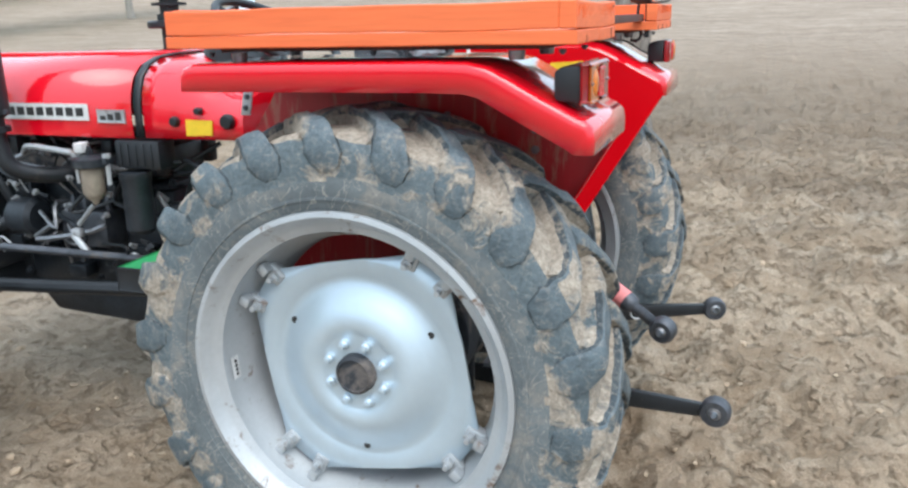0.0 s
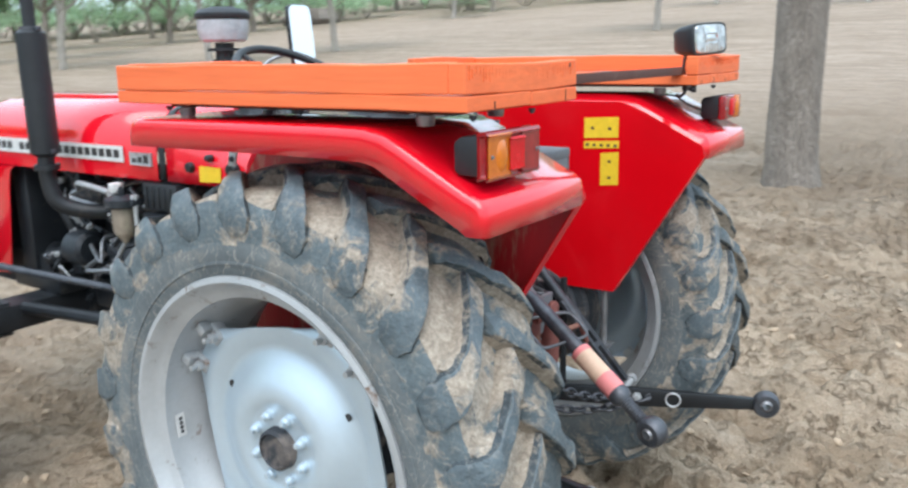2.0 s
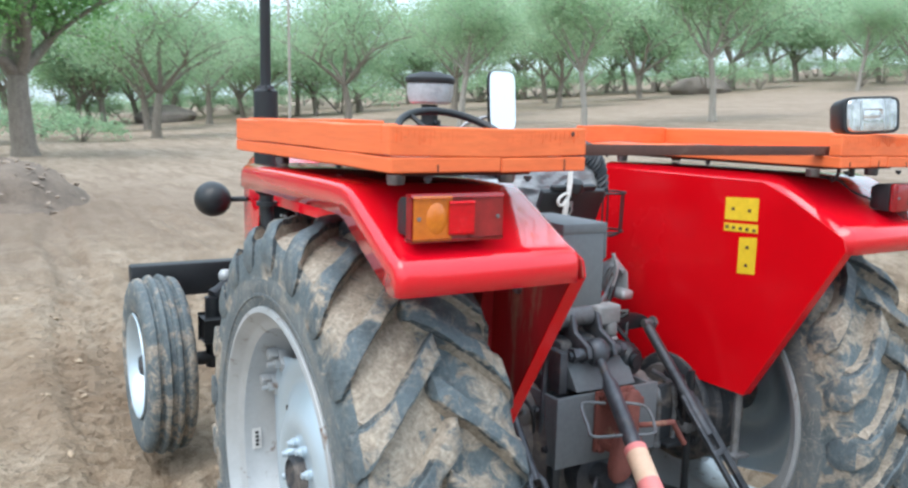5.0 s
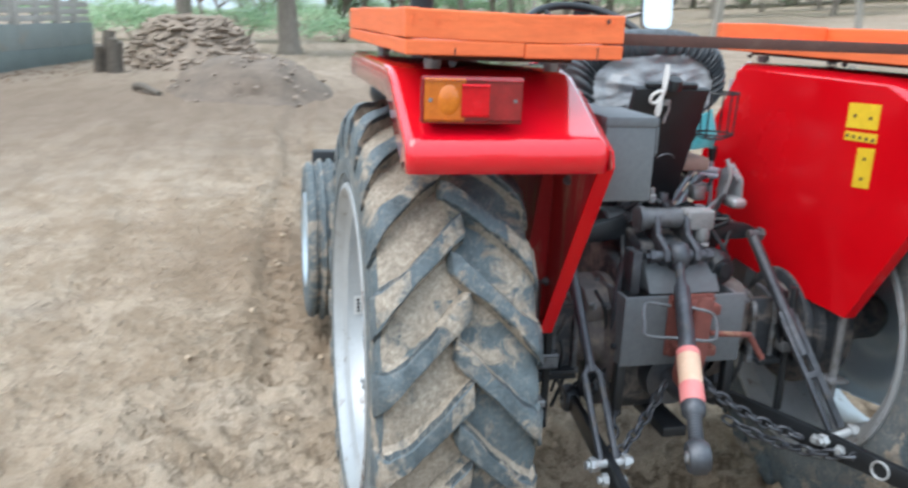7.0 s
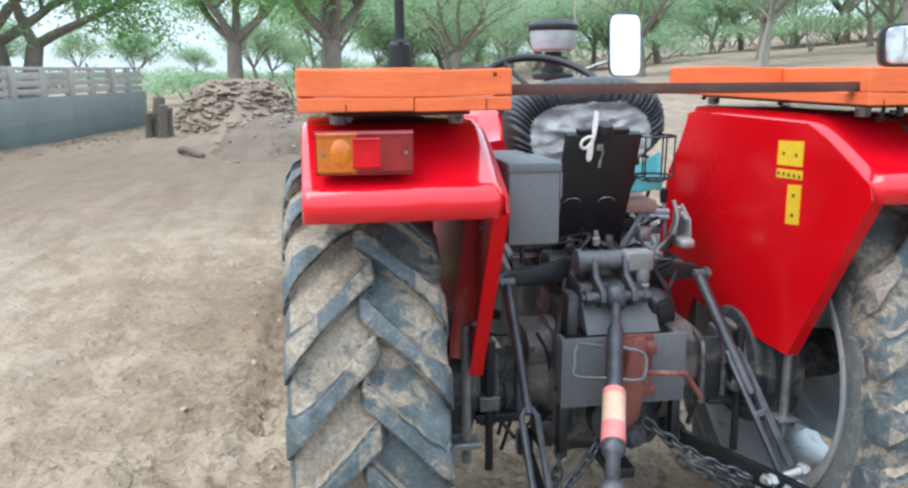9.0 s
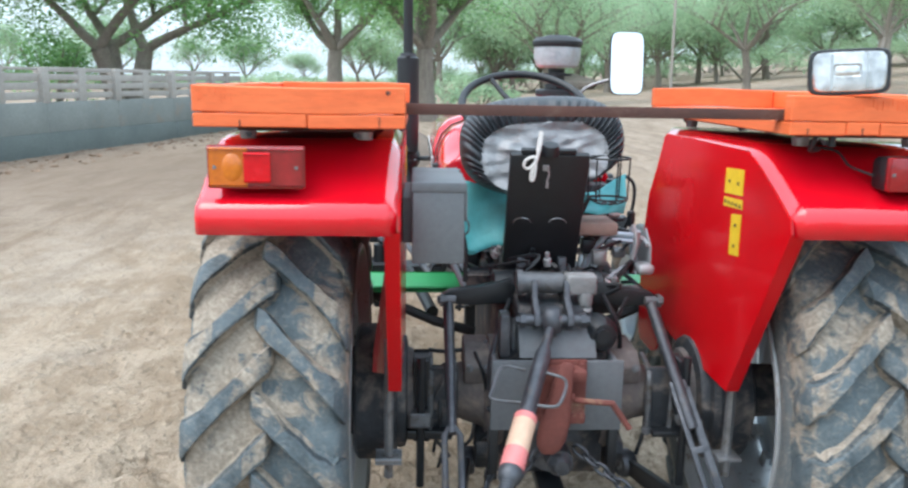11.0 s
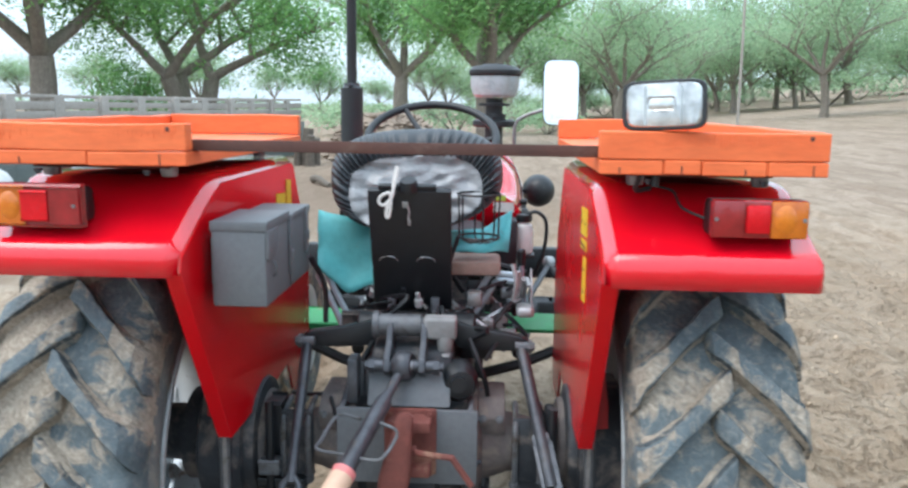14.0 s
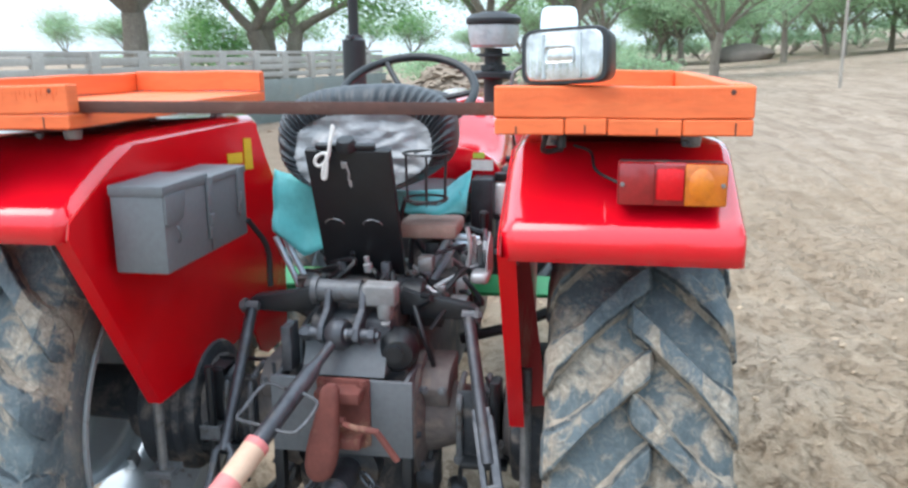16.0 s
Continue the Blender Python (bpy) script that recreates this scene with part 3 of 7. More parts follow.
def graded(lo, hi, centre, inner, step, growth):
    fine = list(np.arange(centre - inner, centre + inner + 1e-6, step))
    for sign, end, where in ((-1, lo, 0), (1, hi, len(fine))):
        s, q, out = step, fine[0] if sign < 0 else fine[-1], []
        while (q > end) if sign < 0 else (q < end):
            s *= growth
            q += sign * s
            out.append(q)
        fine = out[::-1] + fine if sign < 0 else fine + out
    return fine


def build_ground():
    xs, ys = graded(-420, 420, -0.4, 4.6, 0.027, 1.06), graded(-420, 420, 0.9, 4.6, 0.027, 1.06)
    verts = [(x, y, lie(x, y) + relief(x, y)) for x in xs for y in ys]
    k = len(ys)
    faces = [(i * k + j, (i + 1) * k + j, (i + 1) * k + j + 1, i * k + j + 1) for i in range(len(xs) - 1) for j in range(k - 1)]
    me = bpy.data.meshes.new("ground")
    me.from_pydata(verts, [], faces)
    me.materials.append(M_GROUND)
    me.shade_smooth()
    tagged(new("ground", me), "trodden sandy tan ground with clods and tyre ruts", "ground", kind="structure")


build_ground()


def lump_mesh(bm, at, size, seed, index=0, flat=0.7):
    """An uneven stone or clod of 20 faces."""
    b = bmesh.new()
    bmesh.ops.create_icosphere(b, subdivisions=1, radius=1)
    r = random.Random(seed)
    sx, sy, sz = size * r.uniform(0.7, 1.3), size * r.uniform(0.7, 1.3), size * flat * r.uniform(0.6, 1.1)
    for v in b.verts:
        k = r.uniform(0.75, 1.15)
        v.co = Vector((v.co.x * sx * k, v.co.y * sy * k, v.co.z * sz * k))
    merge(bm, b, pose(at[0], at[1], at[2], r.uniform(-20, 20), r.uniform(-20, 20), r.uniform(0, 360)), index)


def scatter_clods():
    bm = bmesh.new()
    r = random.Random(5)
    made = 0
    while made < 3000:
        x, y = r.gauss(0.2, 3.2), r.gauss(0.8, 3.2)
        if noise.noise(Vector((x * 0.7, y * 0.7, 3))) < r.uniform(-0.5, 0.25):
            continue
        if y < -1.3 and r.random() < 0.6:
            continue
        s = 0.004 + 0.020 * r.random() ** 4
        lump_mesh(bm, (x, y, lie(x, y) + relief(x, y) + 0.15 * s), s, made)
        made += 1
    tagged(part("sand_clods", bm, M_CLOD, smooth=50, recalc=False), "small crumbled sandy clods scattered over the ground", "clods", kind="stuff")


scatter_clods()


# ---- fence wall ----
def wall_point(s):
    """Along the wall, s metres from its near end, which lies past the tractor's left rear."""
    pts = [Vector((-2.0, -9.3)), Vector((-10.4, -7.55)), Vector((-18.0, -5.85)), Vector((-24.0, -5.0))]
    for a, b in zip(pts, pts[1:]):
        d = (b - a).length
        if s <= d or b is pts[-1]:
            return a + (b - a) * (s / d), (b - a).normalized()
        s -= d


def fence_wall():
    w = thing("boundary_wall", "weathered grey concrete wall with slatted rails on top", "wall", kind="structure")
    total, bay = 22.4, 2.24
    for i in range(int(total / bay)):
        p, d = wall_point(i * bay)
        q, _ = wall_point((i + 1) * bay)
        d = (q - p).normalized()
        base = Matrix(((d.x, -d.y, 0, p.x), (d.y, d.x, 0, p.y), (0, 0, 1, lie(p.x, p.y) - 0.1), (0, 0, 0, 1)))
        ln = (q - p).length
        bm = bmesh.new()
        box(bm, 0, ln, -0.10, 0.10, 0.0, 0.48, 0.01, base)
        part("plinth", bm, M_PLINTH, w)
        bm = bmesh.new()
        box(bm, 0, ln, -0.08, 0.08, 0.48, 1.02, 0.012, base)
        part("wall_panel", bm, M_CONCRETE, w)
        bm = bmesh.new()
        box(bm, -0.10, 0.10, -0.09, 0.09, 1.0, 1.63, 0.02, base)
        part("post", bm, M_RAIL, w)
        r = random.Random(i)
        for k, z in enumerate((1.07, 1.235, 1.40, 1.565)):
            bm = bmesh.new()
            box(bm, 0.13, ln - 0.13, -0.035, 0.035, z + r.uniform(-0.02, 0.02), z + (0.12 if k < 3 else 0.07), 0.008, base @ pose(0, 0, 0, 0, r.uniform(-0.5, 0.5), 0))
            part("rail", bm, M_RAIL, w)
        bm = bmesh.new()
        box(bm, ln * 0.5 - 0.12, ln * 0.5 + 0.12, -0.05, 0.05, 1.02, 1.6, 0.012, base)
        part("slab", bm, M_RAIL, w)


fence_wall()


def wall_litter():
    bm, r = bmesh.new(), random.Random(88)
    for k in range(520):
        p, d = wall_point(r.uniform(2.0, 21.0))
        off = 0.25 + 1.5 * r.random() ** 1.6
        x, y = p.x - d.y * off, p.y + abs(d.x) * off
        lump_mesh(bm, (x, y, lie(x, y) + relief(x, y) + 0.008), 0.018 + 0.05 * r.random() ** 3, 5000 + k, 0, 0.35)
    tagged(part("leaf_litter", bm, M_LITTER, smooth=50, recalc=False), "brown leaf litter and rubble along the wall foot", "litter", kind="stuff")


wall_litter()


def heap(name, label, category, at, rx, ry, h, count, size, material, seed, flat=0.45, mound=0.0, mound_mat=None):
    """A heap: a rounded earth core with loose pieces over it."""
    bm = bmesh.new()
    r = random.Random(seed)
    z0 = lie(*at) - 0.05
    n = 26
    rows = []
    for i in range(9):
        t = i / 8
        rows.append([bm.verts.new((at[0] + rx * (1 - t) * math.cos(2 * math.pi * k / n) * (1 + 0.15 * noise.noise(Vector((k * 0.5, i * 0.6, seed)))),
                                   at[1] + ry * (1 - t) * math.sin(2 * math.pi * k / n) * (1 + 0.15 * noise.noise(Vector((k * 0.5, i * 0.6, seed + 4)))),
                                   z0 + h * math.sin(min(1, 1.45 * t) * math.pi / 2) * (1 + 0.2 * noise.noise(Vector((k * 0.4, i * 0.5, seed + 9)))))) for k in range(n)])
    for a, b in zip(rows, rows[1:]):
        for k in range(n):
            bm.faces.new((a[k], a[(k + 1) % n], b[(k + 1) % n], b[k])).material_index = 1
    for i in range(count):
        t, ang = r.random() ** 0.7 * 1.05, r.uniform(0, 2 * math.pi)
        q = (at[0] + rx * t * math.cos(ang), at[1] + ry * t * math.sin(ang))
        lump_mesh(bm, (q[0], q[1], z0 + h * math.sin(min(1, 1.45 * max(0, 1 - t)) * math.pi / 2) + 0.03), size * r.uniform(0.5, 1.3), seed * 1000 + i, 0, flat)
    tagged(part(name, bm, [material, mound_mat or material], smooth=40), label, category, kind="stuff")


heap("stone_pile", "tall loose pile of dusty brown stones and rubble", "stone pile", (-19.6, -2.6), 1.75, 1.75, 1.18, 1000, 0.13, M_STONE, 3, 0.4, mound_mat=M_STONE)
heap("soil_mound", "low grey-brown mound of soil with stone scraps", "soil mound", (-13.6, -1.2), 2.6, 1.5, 0.62, 110, 0.05, M_STONE, 6, 0.5, mound_mat=M_SOIL)


def old_log(at, yaw, ln, r0):
    bm = bmesh.new()
    c, s = math.cos(yaw), math.sin(yaw)
    tube(bm, smooth_path([(at[0] + c * ln * t, at[1] + s * ln * t, lie(*at) + r0 + 0.03 * math.sin(5 * t)) for t in (0, 0.3, 0.7, 1)], 4), [r0 * (1 - 0.03 * k) for k in range(13)], 9)
    tagged(part("log", bm, M_WOOD), "weathered brown log lying on the sand", "log")


old_log((-13.0, -3.1), 0.5, 1.0, 0.07)


def stump():
    bm = bmesh.new()
    for k, (dx, dy, h, r0) in enumerate(((0, 0, 0.85, 0.16), (0.25, 0.12, 0.7, 0.12), (-0.2, 0.15, 0.62, 0.13), (0.1, -0.2, 0.55, 0.1))):
        x, y = -17.4 + dx, -4.2 + dy
        tube(bm, [(x, y, lie(x, y) - 0.05), (x + 0.03, y, lie(x, y) + h * 0.5), (x + 0.05 * k, y + 0.04, lie(x, y) + h)], [r0, r0 * 0.85, r0 * 0.8], 9)
    tagged(part("tree_stump", bm, M_WOOD), "dark weathered stump pieces standing beside the wall end", "stump")


stump()


def sack():
    bm = bmesh.new()
    m = pose(-7.9, -6.05, lie(-7.9, -6.05) + 0.02, 0, 0, 25)
    rings = []
    for z, r in ((0, 0.24), (0.06, 0.27), (0.25, 0.28), (0.42, 0.26), (0.52, 0.2), (0.58, 0.1), (0.64, 0.07)):
        rings.append((r, z))
    lathe(bm, [(0, 0)] + rings + [(0, 0.65)], m, 18)
    for v in bm.verts:
        v.co += 0.03 * Vector((noise.noise(v.co * 5), noise.noise(v.co * 5 + Vector((9, 0, 0))), 0))
    tagged(part("white_sack", bm, M_SACK, smooth=60), "white plastic sack standing on the sand near the wall", "sack")


sack()


# ---- trees ----
def leaf_cards(bm, at, spread, count, size, r):
    for _ in range(count):
        a = Vector((r.gauss(0, 1), r.gauss(0, 1), r.gauss(0, 0.62))) * spread * 0.55
        c = Vector(at) + a
        u = Vector((r.uniform(-1, 1), r.uniform(-1, 1), r.uniform(-0.75, 0.35))).normalized()
        w = Vector((r.uniform(-0.9, 0.9), r.uniform(-0.9, 0.9), 1)).cross(u).normalized()
        s = size * r.uniform(0.6, 1.4)
        vs = [bm.verts.new(c + s * (u * x + w * y)) for x, y in ((-1, 0), (-0.2, 0.42), (1, 0.05), (0.1, -0.4))]
        bm.faces.new(vs)


def grow(bm, leaves, r, p, d, ln, r0, level, spread, bend, leaf_n, leaf_size, droop):
    n = 4
    pts, rad = [Vector(p)], [r0]
    d = Vector(d).normalized()
    for i in range(n):
        d = (d + Vector((r.uniform(-1, 1), r.uniform(-1, 1), r.uniform(-0.5, 0.7))) * bend).normalized()
        pts.append(pts[-1] + d * ln / n)
        rad.append(r0 * (1 - 0.42 * (i + 1) / n))
    tube(bm, pts, rad, 8 if level < 2 else 5, cap=False)
    if level >= 3:
        for t in pts[1:]:
            leaves.append((t, spread))
        return
    if level == 2:
        leaves.append((pts[2], spread))
        leaves.append((pts[4], spread))
    kids = (3, 4, 4)[level]
    start = r.uniform(0, 2 * math.pi)
    for k in range(kids):
        ang = start + 2 * math.pi * (k + r.uniform(-0.25, 0.25)) / kids
        side = Vector((math.cos(ang), math.sin(ang), 0))
        t = 1.0 if k < 2 else r.uniform(0.55, 0.95)
        i = min(n - 1, int(t * n))
        q = pts[i] + (pts[i + 1] - pts[i]) * (t * n - i)
        up = (0.75, 0.45, 0.2)[level] * (1 - droop * 0.5)
        nd = d * 0.55 + side * 0.72 + Vector((0, 0, up))
        grow(bm, leaves, r, q, nd, ln * r.uniform(0.62, 0.9), rad[-1] * (0.8 if k else 0.9), level + 1, spread, bend, leaf_n, leaf_size, droop)


def tree(name, label, seed, height=6.5, trunk_r=0.24, trunk_h=1.9, stems=1, bark=None, leaf=None, leaf_n=55, leaf_size=0.085, spread=0.62, droop=0.3, skirt=0.0, fork=0.42, full=0.86):
    """A tree at the origin: a tapered, bent trunk, limbs and a crown of many small leaves with gaps."""
    root = thing(name, label, "tree")
    r = random.Random(seed)
    bm, leaves = bmesh.new(), []
    for s in range(stems):
        a = 2 * math.pi * s / stems + r.uniform(0, 1)
        lean = Vector((math.cos(a), math.sin(a), 0)) * (0.0 if stems == 1 else fork)
        foot = Vector((lean.x * 0.25, lean.y * 0.25, -0.15))
        rr = trunk_r if stems == 1 else trunk_r * 0.72
        pts, d = [foot], (Vector((0, 0, 1)) + lean).normalized()
        rad = [rr * 1.35]
        for i in range(5):
            d = (d + Vector((r.uniform(-1, 1), r.uniform(-1, 1), 0)) * 0.10).normalized()
            pts.append(pts[-1] + d * trunk_h / 5)
            rad.append(rr * (1.0 - 0.05 * i))
        tube(bm, pts, rad, 12, cap=False)
        kids = 4 if stems == 1 else 2
        for k in range(kids):
            ang = r.uniform(0, 0.9) + 2 * math.pi * k / kids
            nd = Vector((math.cos(ang), math.sin(ang), r.uniform(0.8, 1.4))) + lean * 1.2
            grow(bm, leaves, r, pts[-1], nd, (height - trunk_h) * r.uniform(0.42, 0.55), rad[-1] * 0.68, 1, spread, 0.2, leaf_n, leaf_size, droop)
        if stems == 1:
            grow(bm, leaves, r, pts[-1], d + Vector((0, 0, 0.6)), (height - trunk_h) * 0.5, rad[-1] * 0.7, 1, spread, 0.16, leaf_n, leaf_size, droop)
    part("trunk", bm, bark or M_BARK, root, smooth=60, recalc=False)
    bm = bmesh.new()
    r.shuffle(leaves)
    for at, sp in leaves:
        if r.random() < full:
            leaf_cards(bm, at, sp, max(3, leaf_n // 2), leaf_size, r)
        if r.random() < skirt:
            # hanging sprays under the limbs
            leaf_cards(bm, at - Vector((0, 0, r.uniform(0.3, 1.5))), sp * 0.8, max(3, leaf_n // 3), leaf_size, r)
    part("crown", bm, leaf or M_LEAF, root, smooth=0, recalc=False)
    return root


def plant(proto, x, y, scale=1.0, yaw=0.0, label=""):
    t = copy_thing(proto, Matrix.LocRotScale((x, y, lie(x, y) - 0.05), Euler((0, 0, yaw)), (scale, scale, scale * 0.97)))
    tagged(t, label, group="trees on the sandy slope")
    return t


TREES = {
    "wide": tree("wide_tree", "old spreading tree with a thick grey trunk and fine green leaves", 11, 7.6, 0.36, 2.7, leaf_n=150, spread=0.72, leaf_size=0.07, droop=0.8, skirt=0.8, full=0.75),
    "stems": tree("many_stemmed_tree", "spreading tree forking low into several grey stems, feathery green crown", 23, 6.6, 0.36, 2.3, stems=3, leaf_n=140, spread=0.72, leaf_size=0.068, droop=0.7, skirt=0.6, fork=0.26, full=0.55),
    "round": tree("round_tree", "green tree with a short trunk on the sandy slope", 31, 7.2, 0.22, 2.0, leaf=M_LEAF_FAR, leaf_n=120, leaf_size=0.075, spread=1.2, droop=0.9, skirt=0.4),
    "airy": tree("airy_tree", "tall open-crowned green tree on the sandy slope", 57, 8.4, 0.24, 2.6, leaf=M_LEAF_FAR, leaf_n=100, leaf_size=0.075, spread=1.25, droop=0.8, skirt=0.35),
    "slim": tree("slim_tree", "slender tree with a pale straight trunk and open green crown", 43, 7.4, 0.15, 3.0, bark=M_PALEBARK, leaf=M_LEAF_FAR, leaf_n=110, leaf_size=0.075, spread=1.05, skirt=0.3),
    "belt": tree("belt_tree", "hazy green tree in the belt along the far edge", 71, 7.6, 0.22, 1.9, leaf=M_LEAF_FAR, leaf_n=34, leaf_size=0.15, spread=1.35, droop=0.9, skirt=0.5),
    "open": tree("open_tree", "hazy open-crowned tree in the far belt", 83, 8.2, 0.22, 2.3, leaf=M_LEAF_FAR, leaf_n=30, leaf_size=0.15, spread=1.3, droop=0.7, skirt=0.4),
}
PLACES = [
    ("wide", -19.0, -11.5, 1.05, 0.4), ("stems", -22.4, -8.9, 1.1, 1.2), ("wide", -37.6, -4.2, 1.1, 2.2), ("wide", -27.0, 0.0, 1.0, 3.3),
    ("airy", -43.8, 7.0, 1.0, 0.2), ("round", -59.0, 9.2, 1.2, 1.1), ("slim", -36.3, 20.9, 1.0, 2.0), ("airy", -50.0, 20.3, 1.1, 2.9),
    ("airy", -66.4, 15.2, 1.1, 4.0), ("round", -71.1, 20.8, 1.2, 5.2), ("slim", -45.7, 26.6, 1.2, 0.9), ("slim", -26.7, 21.6, 0.95, 4.4),
    ("slim", -25.9, 28.5, 1.05, 5.5), ("airy", -58.8, 33.6, 1.2, 0.6), ("round", -51.1, 38.6, 1.1, 1.9), ("round", -68.5, 62.6, 1.2, 3.1),
    ("round", -47.6, 73.8, 1.0, 4.3), ("round", -65.8, 85.4, 1.2, 5.0), ("slim", -13.2, 36.9, 1.0, 0.1), ("slim", -38.8, 57.9, 1.0, 1.5),
    ("slim", -6.8, 55.4, 0.9, 2.6), ("slim", -18.0, 62.0, 0.9, 3.6), ("wide", 12.0, -15.0, 0.55, 1.0), ("round", 27.0, 6.0, 0.8, 2.0),
]
belt = random.Random(77)
for i in range(84):
    az = radians(-34 + 104 * (i + belt.random()) / 84)
    d = belt.uniform(74, 150)
    if az < -0.05 and i % 3:
        continue
    PLACES.append((belt.choice(("belt", "open", "open", "belt")), 1.5 - d * math.cos(az), -1 + d * math.sin(az), belt.uniform(1.0, 1.7) if az > -0.02 else belt.uniform(0.7, 1.0), belt.uniform(0, 6.2)))
for kind, x, y, s, yaw in PLACES:
    plant(TREES[kind], x, y, s, yaw)
for k, proto in enumerate(TREES.values()):
    proto.matrix_basis = Matrix.LocRotScale((-96 - 7 * k, 8 + 9 * k, lie(0, 8 + 9 * k) - 0.05), Euler((0, 0, k)), (1.1, 1.1, 1.1))


def big_trunk():
    root = thing("roadside_tree", "stout tree with rough grey bark on the sand", "tree", at=(-0.6, 7.1, lie(-0.6, 7.1)))
    bm, r = bmesh.new(), random.Random(9)
    pts = [(0.02, 0, -0.2), (0, 0, 0.15), (-0.01, 0.01, 0.6), (-0.005, 0, 1.4), (0.0, 0.03, 2.4), (-0.02, 0.1, 3.6)]
    tube(bm, smooth_path(pts, 5), [0.315 - 0.04 * min(1, k / 5) - 0.002 * k for k in range(26)], 22, cap=False)
    for v in bm.verts:
        a = math.atan2(v.co.y, v.co.x)
        v.co += Vector((math.cos(a), math.sin(a), 0)) * (0.018 * noise.noise(Vector((a * 3.0, a * 2, v.co.z * 1.2))) + 0.008 * noise.noise(v.co * 14))
    leaves = []
    for k in range(4):
        ang = 0.5 + 2 * math.pi * k / 4
        grow(bm, leaves, r, (0, 0.1, 3.5), (math.cos(ang), math.sin(ang), 0.8), 2.3, 0.16, 1, 0.6, 0.2, 50, 0.09, 0.3)
    part("trunk", bm, M_BARK, root, smooth=60, recalc=False)
    bm = bmesh.new()
    for at, sp in leaves:
        leaf_cards(bm, at, sp, 6, 0.09, r)
    part("crown", bm, M_LEAF, root, smooth=0, recalc=False)


big_trunk()


def bush(x, y, rx, h, seed, leaf, clumps=70, size=0.10):
    root = thing("bush", "low round green bush", "bush", at=(x, y, lie(x, y) - 0.05))
    r = random.Random(seed)
    bm = bmesh.new()
    for k in range(7):
        a = r.uniform(0, 6.28)
        tube(bm, [(0, 0, -0.1), (0.3 * rx * math.cos(a), 0.3 * rx * math.sin(a), 0.4 * h), (0.7 * rx * math.cos(a), 0.7 * rx * math.sin(a), 0.8 * h)], [0.05, 0.035, 0.015], 5, cap=False)
    part("stem", bm, M_BARK, root, recalc=False)
    bm = bmesh.new()
    for k in range(clumps):
        a, t = r.uniform(0, 6.28), r.random() ** 0.5
        leaf_cards(bm, (rx * t * math.cos(a), rx * t * math.sin(a), h * (0.25 + 0.75 * math.sqrt(max(0, 1 - t * t)) * r.uniform(0.5, 1))), 0.5, 22, size, r)
    part("foliage", bm, leaf, root, smooth=0, recalc=False)
    return root


bush(-22.9, -11.0, 1.15, 2.7, 1, M_LEAF, 190, 0.065)
for x, y, rx, h, seed in ((-38.0, -1.6, 2.2, 2.0, 2), (-41.0, 3.0, 2.0, 1.6, 3), (-35, -6.0, 1.9, 1.8, 4), (-46, -9, 2.4, 2.2, 5), (-46, 1.5, 2.6, 2.2, 7)):
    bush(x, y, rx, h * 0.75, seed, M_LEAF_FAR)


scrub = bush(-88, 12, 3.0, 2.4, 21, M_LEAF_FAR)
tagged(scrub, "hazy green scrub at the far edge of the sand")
for i in range(110):
    az = radians(-33 + 104 * (i + belt.random()) / 110)
    d = belt.uniform(78, 150)
    x, y = 1.5 - d * math.cos(az), -1 + d * math.sin(az)
    copy_thing(scrub, Matrix.LocRotScale((x, y, lie(x, y) - 0.05), Euler((0, 0, belt.uniform(0, 6))), (belt.uniform(0.9, 2.0),) * 2 + (belt.uniform(0.9, 2.1) if az > -0.02 else belt.uniform(0.4, 0.8),)))


def pole():
    bm = bmesh.new()
    z = lie(-29, 9.12)
    tube(bm, [(-29, 9.12, z - 0.2), (-29, 9.12, z + 3), (-29, 9.07, z + 6.5)], [0.06, 0.052, 0.042], 10)
    tagged(part("utility_pole", bm, M_PALEBARK), "thin pale utility pole standing in the sand", "pole")


pole()


def boulder(x, y, s, seed):
    bm = bmesh.new()
    b = bmesh.new()
    bmesh.ops.create_icosphere(b, subdivisions=3, radius=1)
    for v in b.verts:
        v.co *= 1 + 0.25 * noise.noise(v.co * 1.6 + Vector((seed, 0, 0)))
        v.co = Vector((v.co.x * 1.7, v.co.y * 1.7, v.co.z * 0.75)) * s
    merge(bm, b, pose(x, y, lie(x, y) + 0.2 * s))
    tagged(part("haystack", bm, M_STRAW, smooth=60), "low grey-brown heap on the far slope", "heap")


boulder(-81.8, 14.9, 1.6, 1)
boulder(-56.9, 60.1, 1.7, 2)


# ---- tractor ----
TRACTOR = thing("tractor", "red farm tractor with orange wooden fender trays and muddy tyres", "tractor")


def wheel_pose(x, y, z, side):
    """Local z points outward along the axle; local x to the rear."""
    return Matrix(((1, 0, 0, x), (0, 0, side, y), (0, 1, 0, z), (0, 0, 0, 1)))


CENTRE = {-1: -0.682, 1: 0.650}


